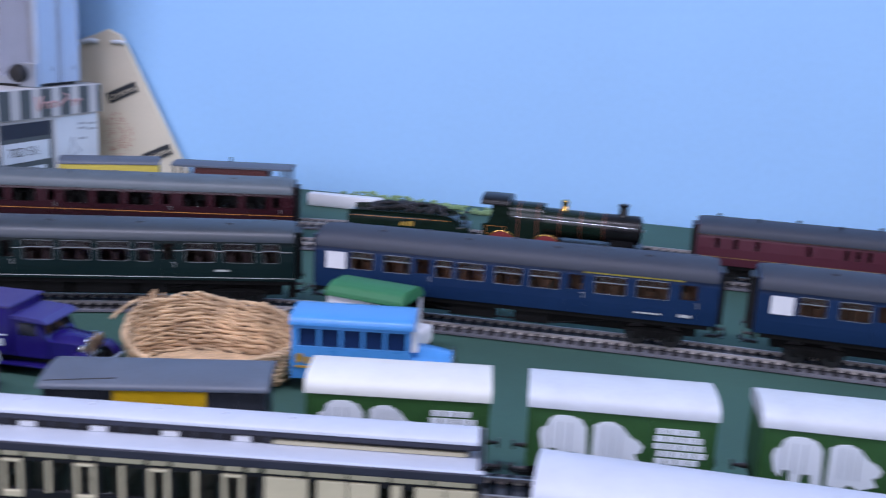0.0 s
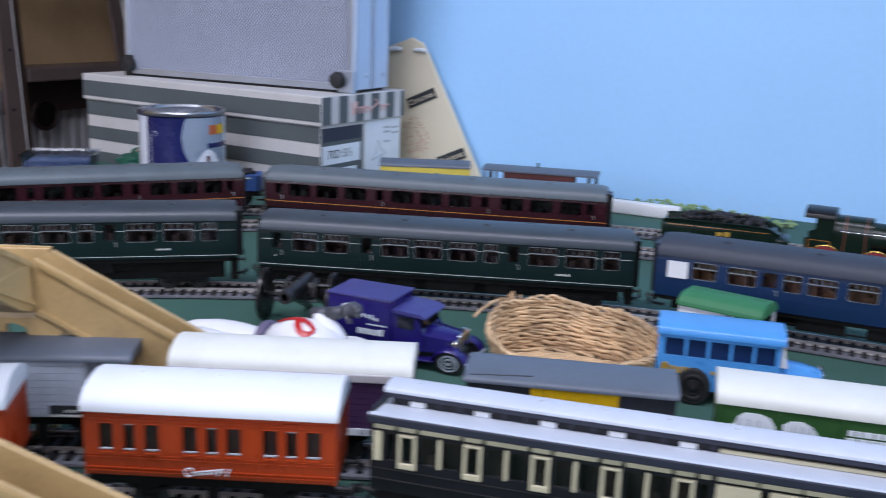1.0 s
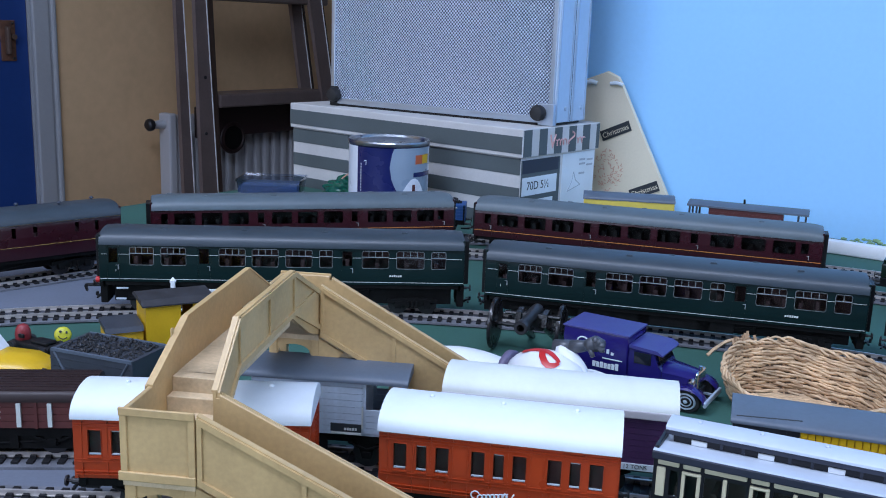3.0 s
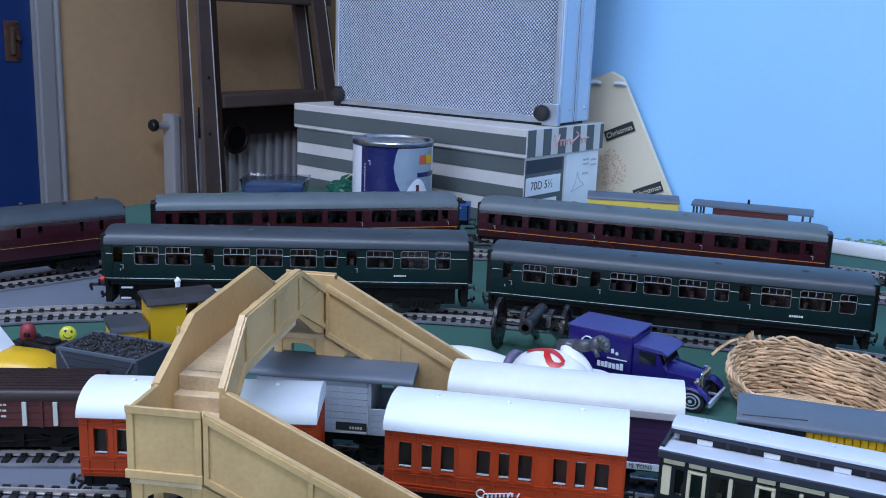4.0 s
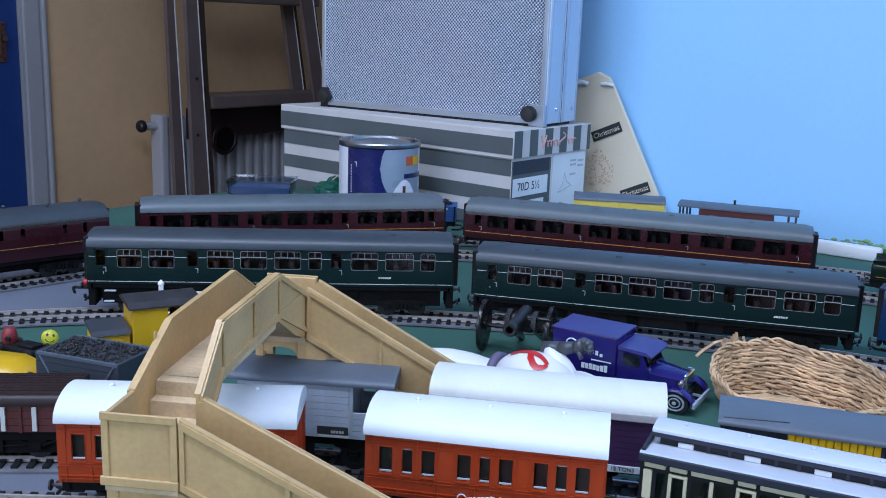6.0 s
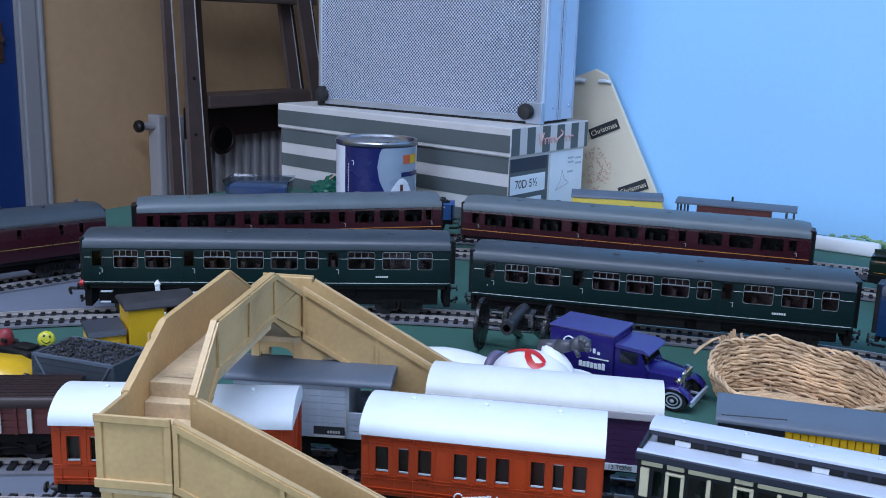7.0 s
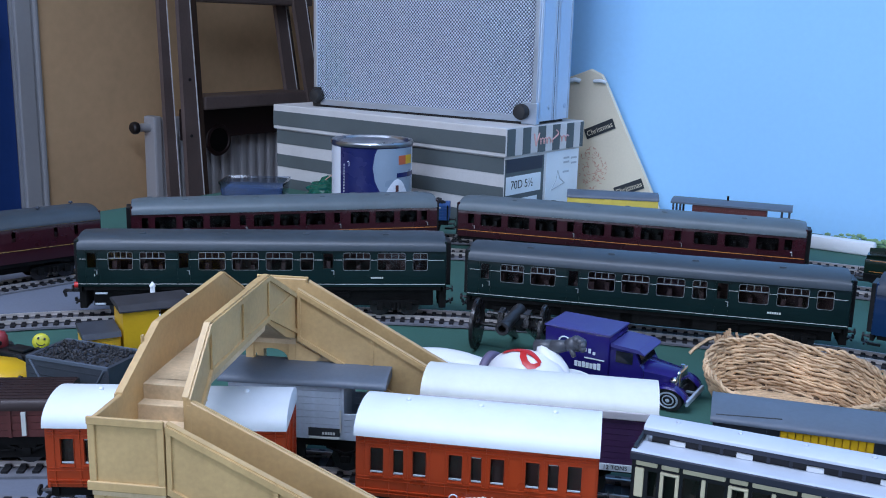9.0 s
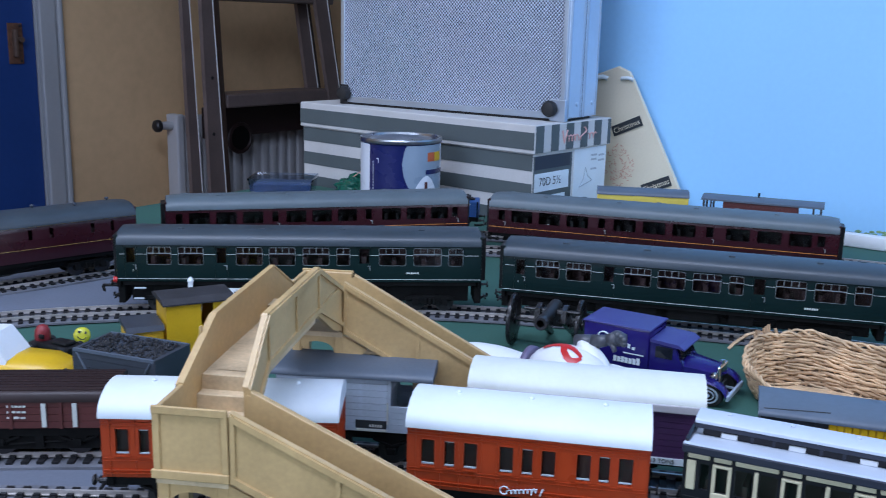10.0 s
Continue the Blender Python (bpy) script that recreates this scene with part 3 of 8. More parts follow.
def chassis(root, L, base=0.0185, wb=0.044):
    """Solebars, axle guards, wheels, buffers and couplings of a four-wheeled vehicle."""
    bm = B()
    for y in (-0.0125, 0.0125):
        box(bm, -L / 2 + 0.002, L / 2 - 0.002, y - 0.0012, y + 0.0012, base - 0.0045, base - 0.0002)
        for x in (-wb / 2, wb / 2):
            prism(bm, [(x - 0.0045, base - 0.004), (x - 0.0022, 0.0055), (x + 0.0022, 0.0055), (x + 0.0045, base - 0.004)], y - 0.0008, y + 0.0008, "y")
            box(bm, x - 0.0018, x + 0.0018, y - 0.0022, y + 0.0022, 0.006, 0.009)
            prism(bm, [(x - 0.009, base - 0.0042), (x, base - 0.0075), (x + 0.009, base - 0.0042), (x + 0.009, base - 0.0052), (x, base - 0.0088), (x - 0.009, base - 0.0052)], y - 0.0014, y + 0.0014, "y")
        rod(bm, (-0.014, y, 0.006), (0.012, y, 0.0075), 0.0006, seg=6)
        box(bm, -0.002, 0.002, y - 0.001, y + 0.001, 0.004, base - 0.004)
    for sx in (-1, 1):
        box(bm, sx * (L / 2 - 0.0015) - 0.0015, sx * (L / 2 - 0.0015) + 0.0015, -0.0145, 0.0145, base - 0.0045, base)
    box(bm, -L / 2 + 0.004, L / 2 - 0.004, -0.011, 0.011, base - 0.003, base - 0.0004)
    part("underframe", bm, "under_black", root)
    for x in (-wb / 2, wb / 2):
        wheel_pair(root, x)
    running_ends(root, L, base - 0.0035)


def side_profile(z, zb, zc, W):
    k = (z - zb) / (zc - zb)
    return W / 2 - 0.0010 * max(0, 0.42 - k) ** 2 * 5.6 - 0.0012 * max(0, k - 0.55) ** 2 * 4


def holed_side(bm, L, zb, zc, W, holes, sy, reveal=0.0011):
    """One side of a body shell, with its openings."""
    xs = sorted({-L / 2, L / 2, *[h[0] for h in holes], *[h[1] for h in holes]})
    zs = sorted({zb, zc, *[h[2] for h in holes], *[h[3] for h in holes], *[zb + (zc - zb) * k for k in (0.1, 0.2, 0.3, 0.85)]})
    grid = {}

    def vert(x, z, d=0.0):
        key = (round(x, 6), round(z, 6), d)
        if key not in grid:
            grid[key] = bm.verts.new((x, sy * (side_profile(z, zb, zc, W) - d), z))
        return grid[key]

    def is_hole(i, j):
        if not (0 <= i < len(xs) - 1 and 0 <= j < len(zs) - 1):
            return False
        cx, cz = (xs[i] + xs[i + 1]) / 2, (zs[j] + zs[j + 1]) / 2
        return any(h[0] < cx < h[1] and h[2] < cz < h[3] for h in holes)
    for i in range(len(xs) - 1):
        for j in range(len(zs) - 1):
            x0, x1, z0, z1 = xs[i], xs[i + 1], zs[j], zs[j + 1]
            if not is_hole(i, j):
                bm.faces.new((vert(x0, z0), vert(x1, z0), vert(x1, z1), vert(x0, z1)))
                continue
            for (di, dj), (p, q) in {(-1, 0): ((x0, z0), (x0, z1)), (1, 0): ((x1, z0), (x1, z1)), (0, -1): ((x0, z0), (x1, z0)), (0, 1): ((x0, z1), (x1, z1))}.items():
                if not is_hole(i + di, j + dj):
                    bm.faces.new((vert(*p), vert(*q), vert(*q, reveal), vert(*p, reveal)))


def arc_roof(bm, L, W, zc, zr, over=0.0006, x0=None, x1=None, n=14, dome=0.0, power=2.3):
    """A curved roof with a gutter; dome pulls down the ends."""
    x0, x1 = (-L / 2 if x0 is None else x0), (L / 2 if x1 is None else x1)
    h = W / 2 + over

    def ring(x, k):
        pts = []
        for i in range(n + 1):
            a = math.pi * i / n
            c, s = math.cos(a), math.sin(a)
            y = h * math.copysign(abs(c) ** (2 / power), c)
            z = zc + (zr - zc) * k * abs(s) ** (2 / power)
            pts.append((x, y, z))
        return [*pts, (x, -h, zc - 0.0009), (x, h, zc - 0.0009)]
    ends = [(x0, 1 - dome), (x0 + 0.006, 1 - dome * 0.25), (x0 + 0.014, 1), (x1 - 0.014, 1), (x1 - 0.006, 1 - dome * 0.25), (x1, 1 - dome)] if dome else [(x0, 1), (x1, 1)]
    return loft(bm, [ring(*e) for e in ends])


def rounded(x0, x1, z0, z1, r, n=4):
    """The outline of an upright rectangle with round corners."""
    pts = []
    for k, (cx, cz) in enumerate(((x1 - r, z1 - r), (x0 + r, z1 - r), (x0 + r, z0 + r), (x1 - r, z0 + r))):
        pts += [(cx + r * math.cos(math.pi / 2 * (k + q / n)), cz + r * math.sin(math.pi / 2 * (k + q / n))) for q in range(n + 1)]
    return pts


def window_parts(root, x0, x1, z0, z1, zb, zc, W, sy, frame, vents, body=None):
    """A pane in its opening, with a bright frame and sliding top lights on the side that shows."""
    ym = side_profile((z0 + z1) / 2, zb, zc, W)
    bm = B()
    box(bm, x0 + 0.0001, x1 - 0.0001, sy * (ym - 0.0013) - 0.0002, sy * (ym - 0.0013) + 0.0002, z0 + 0.0001, z1 - 0.0001)
    pane = part("window", bm, "glass", root)
    if not frame:
        return
    bm = B()
    t, r = 0.00018, 0.0013 if body else 0.0003
    ya, yb = sy * (ym - 0.0004), sy * (ym + 0.00024)
    inner, outer = rounded(x0, x1, z0, z1, r), rounded(x0 - t, x1 + t, z0 - t, z1 + t, r + t)
    loft(bm, [[(x, y, z) for x, z in line] for line, y in ((inner, ya), (inner, yb), (outer, yb), (outer, ya))], True, False)
    if vents:
        zv = z1 - (z1 - z0) * 0.36
        y0, y1 = sorted((sy * (ym - 0.0012), sy * (ym - 0.0004)))
        box(bm, x0, x1, y0, y1, zv - 0.0002, zv + 0.0002)
        k = 4 if x1 - x0 > 0.012 else 2
        for i in range(1, k):
            x = x0 + (x1 - x0) * i / k
            box(bm, x - 0.00018, x + 0.00018, y0, y1, zv, z1)
    part("frame", bm, frame, pane, "bright metal window frame")
    if body:
        bm = B()
        y0, y1 = sorted((sy * (ym - 0.0010), sy * (ym + 0.00004)))
        for k, corner in enumerate(((x1, z1), (x0, z1), (x0, z0), (x1, z0))):
            prism(bm, [corner, *inner[k * 5:k * 5 + 5]], y0, y1, "y")
        part("corner_fillet", bm, body, pane)


def coach(label, m, L, *, body, roof, windows, doors=(), zb=0.0185, zc=0.0465, zr=0.0570, W=0.0365, wz=(0.0312, 0.0442), frame="frame_metal",
          vents=True, lines=(), roof_vents="shell", dome=0.25, group="coaches of the trains", name="railway_coach", interior="seat_brown", engine=False, category="coach"):
    root = thing(name, label, category, m, group)
    holes = [(-L / 2 + a * L, -L / 2 + b * L, *wz) for a, b in windows]
    holes_d = [(-L / 2 + a * L, -L / 2 + b * L, wz[0] + 0.0012, wz[1] - 0.0005) for a, b in doors]
    bm = B()
    for sy in (-1, 1):
        holed_side(bm, L, zb, zc, W, holes + holes_d, sy)
    for x in (-L / 2, L / 2):
        box(bm, x - 0.0008, x + 0.0008, -W / 2 + 0.0012, W / 2 - 0.0012, zb, zc + 0.006, 0.0003)
    box(bm, -L / 2, L / 2, -W / 2 + 0.0015, W / 2 - 0.0015, zb, zb + 0.0008)
    part("body", bm, body, root)
    bm = B()
    arc_roof(bm, L, W, zc, zr, dome=dome)
    rf = part("roof", bm, roof, root, smooth=45)
    for i in range(9):
        bm = B()
        if roof_vents == "shell":
            box(bm, -0.0022, 0.0022, -0.0011, 0.0011, -0.0006, 0.0010, 0.0004)
            part("ventilator", bm, roof, rf, m=pose(-L / 2 + L * (i + 0.5) / 9, -0.0075 if i % 2 else 0.0045, zr - 0.0007))
        else:
            lathe(bm, [(0.0007, -0.001), (0.0007, 0.0012), (0.0016, 0.0014), (0.0018, 0.0022), (0.0010, 0.0030)], 10)
            part("ventilator", bm, "roof_dark", rf, m=pose(-L / 2 + L * (i + 0.5) / 9, -0.006 if i % 2 else 0.003, zr - 0.0006))
    for h in holes:
        for sy in (-1, 1):
            window_parts(root, *h, zb, zc, W, sy, frame if sy < 0 else None, vents, body)
    for h in holes_d:
        for sy in (-1, 1):
            window_parts(root, *h, zb, zc, W, sy, None, False)
        # the door: joint lines, hinge and handle
        if h[1] - h[0] > 0.004:
            bm = B()
            y = -side_profile((zb + zc) / 2, zb, zc, W)
            box(bm, h[0] - 0.0012, h[0] - 0.0009, y - 0.00012, y + 0.0003, zb + 0.001, zc - 0.0015)
            box(bm, h[1] + 0.0009, h[1] + 0.0012, y - 0.00012, y + 0.0003, zb + 0.001, zc - 0.0015)
            part("door", bm, body, root)
            bm = B()
            box(bm, h[1] + 0.0003, h[1] + 0.0008, y - 0.0009, y, h[2] - 0.0045, h[2] - 0.0018)
            rod(bm, (h[1] - 0.0012, y - 0.0005, h[2] - 0.0014), (h[1] + 0.0008, y - 0.0005, h[2] - 0.0014), 0.0002, seg=6)
            part("door_handle", bm, "frame_metal", root, "small metal door handle")
    for z, mt, th, a, b in lines:
        bm = B()
        y = -side_profile(z, zb, zc, W)
        xs = [a * L - L / 2, b * L - L / 2]
        spans, x = [], xs[0]
        for h in sorted(holes + holes_d):
            if h[2] - 0.0008 < z < h[3] + 0.0008:
                if h[0] - 0.0005 > x:
                    spans.append((x, h[0] - 0.0005))
                x = max(x, h[1] + 0.0005)
        spans.append((x, xs[1]))
        for p, q in spans:
            if q > p:
                bm = B()
                box(bm, p, q, y - 0.00028, y + 0.0004, z - th / 2, z + th / 2)
                part("lining", bm, mt, root)
    # seats and partitions behind the panes
    bm = B()
    rng = random.Random(int(L * 1e5) + len(windows))
    box(bm, -L / 2 + 0.002, L / 2 - 0.002, -0.0005, 0.0005, zb + 0.002, zc - 0.001)
    inside = part("partition", bm, interior, root, "brown moulded partition")
    x = -L / 2 + 0.012
    while x < L / 2 - 0.012:
        for y in (-0.009, 0.009):
            bm = B()
            box(bm, x, x + 0.0028, y - 0.006, y + 0.006, zb + 0.001, wz[0] + 0.0055 * rng.uniform(0.5, 1.1))
            part("seat", bm, interior, inside)
        x += 0.0105
    # underframe
    bm = B()
    for y in (-W / 2 + 0.003, W / 2 - 0.003):
        box(bm, -L / 2 + 0.003, L / 2 - 0.003, y - 0.0008, y + 0.0008, zb - 0.003, zb)
    box(bm, -L / 2 + 0.002, L / 2 - 0.002, -0.012, 0.012, zb - 0.0022, zb - 0.0003)
    for sx in (-1, 1):
        box(bm, sx * L / 2 - 0.0012, sx * L / 2 + 0.0012, -0.0155, 0.0155, zb - 0.0045, zb)
    for y in (-0.0135, 0.0135):
        rod(bm, (-L * 0.26, y, zb - 0.0035), (-L * 0.12, y, zb - 0.009), 0.0005, seg=6)
        rod(bm, (-L * 0.12, y, zb - 0.009), (L * 0.12, y, zb - 0.009), 0.0005, seg=6)
        rod(bm, (L * 0.12, y, zb - 0.009), (L * 0.26, y, zb - 0.0035), 0.0005, seg=6)
    part("underframe", bm, "under_black", root)
    boxes = ((-0.10, 0.03), (0.02, 0.05), (0.13, 0.025), (-0.18, 0.03)) if engine else ((-0.09, 0.03), (0.06, 0.022))
    # long black boxes added to fill the space under the floor with shade
    if not engine:
        for f0, f1 in ((-0.46, -0.06), (0.06, 0.46)):
            bm = B()
            box(bm, f0 * L, f1 * L, -0.0100, 0.0100, 0.0085, zb - 0.001, 0.0006)
            part("shade_filler", bm, "under_black", root)
    if engine:
        for f0, f1 in ((-0.47, -0.06), (0.12, 0.47)):
            bm = B()
            box(bm, f0 * L, f1 * L, -0.0105, 0.0105, 0.0075, zb - 0.001, 0.0006)
            part("shade_filler", bm, "under_black", root)
        for sx in (-1, 1):
            bm = B()
            box(bm, sx * (L / 2 - 0.001) - 0.0025, sx * (L / 2 - 0.001) + 0.0025, -0.0125, 0.0125, 0.0062, zb - 0.001, 0.0006)
            part("end_frame", bm, "under_black", root)
        for y0, y1 in ((-0.0125, -0.0035), (0.0035, 0.0125)):
            bm = B()
            box(bm, -0.235 * L, 0.235 * L, y0, y1, zb - 0.0095, zb - 0.0020, 0.0008)
            part("engine", bm, "under_black", root)
    for fx, ln_ in boxes:
        bm = B()
        box(bm, fx * L - ln_ / 2, fx * L + ln_ / 2, -0.0145, -0.0065, zb - 0.0105, zb - 0.002, 0.0006)
        box(bm, fx * L - ln_ / 2 + 0.002, fx * L + ln_ / 2 - 0.002, 0.006, 0.014, zb - 0.010, zb - 0.002, 0.0006)
        part("battery_box", bm, "under_black", root)
    for sx in (-1, 1):
        bogie(root, sx * L * 0.36)
        bm = B()
        x = sx * (L / 2 + 0.0022)
        box(bm, x - 0.0025, x + 0.0025, -0.0085, -0.0062, zb - 0.001, zc + 0.003, 0.0006)
        box(bm, x - 0.0025, x + 0.0025, 0.0062, 0.0085, zb - 0.001, zc + 0.003, 0.0006)
        box(bm, x - 0.0025, x + 0.0025, -0.0085, 0.0085, zc + 0.001, zc + 0.004, 0.0006)
        part("gangway", bm, "black_plastic", root, "black corridor connector")
    running_ends(root, L, zb - 0.0028)
    return root


def number_bars(root, x0, x1, z0, z1, y, n, mt="white_line", seed=1, name="lettering"):
    bm = B()
    bars(bm, x0, x1, y, z0, z1, n, seed)
    return part(name, bm, mt, root)


def seat(track_name, x, L):
    ln_ = TRACKS[track_name]
    return ln_.seat(ln_.by_x(x), L)


# ---- green railcars and blue coaches on the inner curve ----
CAR = ((.081, .145), (.165, .232), (.322, .393), (.412, .483), (.504, .576), (.597, .633), (.715, .789), (.811, .888), (.909, .949))
DOORS = ((.024, .048), (.268, .294), (.660, .687))
CAR_L = 0.2535
for k, (x_mid, text) in enumerate(((-0.4440, "dark green diesel railcar with grey roof and white lining"), (-0.1855, "dark green railcar trailer with grey roof and white lining"))):
    dz, df = (0.0043, 0.0) if k == 0 else (-0.0003, 0.0115)
    ob = coach(text, seat("inner", x_mid, CAR_L), CAR_L, body="coach_green", roof="roof_grey", windows=[(a + df, b + df) for a, b in CAR], doors=[(a + df, b + df) for a, b in DOORS], engine=True, name="railcar",
               category="railcar", group="green railcars", lines=((0.0450 + dz, "white_line", 0.0003, 0, 1), (0.0386 + dz, "white_line", 0.00022, 0.005, 0.995), (0.0209 + dz, "white_line", 0.0003, 0, 1)), dome=0.06,
               zb=0.0190 + dz, zc=0.0460 + dz, zr=0.0553 + dz, wz=(0.0312 + dz, 0.0436 + dz))
    number_bars(ob, 0.074 + df * 0.2, 0.083 + df * 0.2, 0.0252 + dz, 0.0266 + dz, -0.01825, 6, seed=4 + k)
    number_bars(ob, -0.116, -0.1155, 0.0265 + dz, 0.0285 + dz, -0.01825, 1)
    if k == 0:
        xe = -CAR_L / 2
        for y in (-0.0125, 0.0125):
            bm = B()
            rod(bm, (xe - 0.0006, y, 0.0232), (xe - 0.0042, y, 0.0232), 0.0021, 0.0021, seg=14)
            part("tail_lamp", bm, "red_plastic", ob, "red tail lamp", smooth=40)
            bm = B()
            rod(bm, (xe - 0.0004, y, 0.0300), (xe - 0.0018, y, 0.0300), 0.0011, 0.0008, seg=10)
            part("marker_lamp", bm, "yellow_line", ob, "small yellow marker lamp")
            for x0, x1, z in ((0.0105, 0.0185, 0.0176), (0.0100, 0.0170, 0.0100), (0.0480, 0.0540, 0.0165)):
                bm = B()
                box(bm, xe + x0, xe + x1, y * 1.30 - 0.0012, y * 1.30 + 0.0012, z, z + 0.0010, 0.0003)
                part("footstep", bm, "pale_grey_print", ob, "pale grey footstep")
        bm = B()
        box(bm, xe - 0.0130, xe - 0.0010, -0.0016, 0.0016, 0.0150, 0.0166, 0.0004)
        prism(bm, [(xe - 0.0130, 0.0166), (xe - 0.0152, 0.0166), (xe - 0.0158, 0.0150), (xe - 0.0148, 0.0118), (xe - 0.0136, 0.0112), (xe - 0.0138, 0.0124), (xe - 0.0144, 0.0146), (xe - 0.0130, 0.0150)], -0.0014, 0.0014, "y")
        part("coupling_hook", bm, "black_plastic", ob, "black hooked coupling")
        bm = B()
        box(bm, -CAR_L / 2 - 0.0012, -CAR_L / 2 - 0.0008, -0.0135, -0.004, 0.038, 0.046)
        box(bm, -CAR_L / 2 - 0.0012, -CAR_L / 2 - 0.0008, 0.004, 0.0135, 0.038, 0.046)
        part("cab_window", bm, "glass", ob)

BLUE = ((.092, .152), (.18, .249), (.314, .356), (.37, .437), (.462, .531), (.551, .624), (.708, .784), (.808, .885))
BLUE_DOORS = ((.263, .298), (.645, .68), (.912, .952))
for x_mid in (0.0855, 0.358):
    ob = coach("dark blue coach with grey roof and a yellow first class band", seat("inner", x_mid, 0.2525), 0.2525, body="coach_blue", roof="roof_dark", windows=BLUE, doors=BLUE_DOORS,
               group="blue coaches", lines=((0.0450, "yellow_line", 0.0011, 0.68, 0.92),), dome=0.1, wz=(0.0322, 0.0432), interior="seat_orange")
    bm = B()
    box(bm, -0.1190, -0.1060, -0.0187, -0.0180, 0.0315, 0.0425)
    panel = part("end_panel", bm, "white_plastic", ob, "white square panel")
    number_bars(ob, 0.078, 0.094, 0.0225, 0.0235, -0.01825, 7, seed=9)
    number_bars(ob, 0.104, 0.112, 0.0225, 0.0245, -0.01825, 4, seed=10)

# ---- the passenger train on the middle track ----
MID = TRACKS["middle"]
BG_L, MK_L = 0.2700, 0.2680
BGW = ((.05, .062), (.10, .112), (.16, .172), (.30, .312), (.40, .412), (.43, .442), (.46, .472), (.58, .592), (.68, .692), (.74, .752), (.86, .872), (.92, .932))
MK = ((.07, .135), (.155, .22), (.24, .305), (.38, .445), (.465, .53), (.55, .615), (.70, .765), (.785, .85), (.87, .93))
for s_mid, up, paint, top in ((0.2870, 0.0030, "coach_maroon", "roof_grey"), (1.5310, -0.0042, "brake_maroon", "roof_dark")):
    coach("maroon full-brake parcels coach with dark grey roof", MID.seat(s_mid, BG_L), BG_L, body=paint, roof=top, windows=(), doors=BGW, roof_vents="torpedo",
          lines=((0.0420 + up, "tan_line", 0.00018, 0, 1), (0.0250 + up, "tan_line", 0.00018, 0, 1)), dome=0.1, zb=0.0165 + up * 0.5, zc=0.0432 + up, zr=0.0532 + up, wz=(0.0308 + up, 0.0403 + up), group="passenger train coaches")
for s_mid, length, up in ((0.5962, MK_L, -0.0012), (0.9090, 0.3010, -0.0025)):
    coach("glossy dark maroon corridor coach with orange lining and grey roof", MID.seat(s_mid, length), length, body="coach_maroon", roof="roof_slate_blue", windows=MK, doors=((.03, .05), (.335, .355), (.645, .665), (.945, .965)),
          lines=((0.0433 + up, "white_line", 0.0005, 0, 1), (0.0250 + up, "lining_orange", 0.0005, 0, 1)), dome=0.15, frame="coach_maroon", vents=False, group="passenger train coaches",
          zb=0.0165, zc=0.0442 + up, zr=0.0545 + up, wz=(0.0303 + up, 0.0410 + up), interior="wagon_brown_dark")


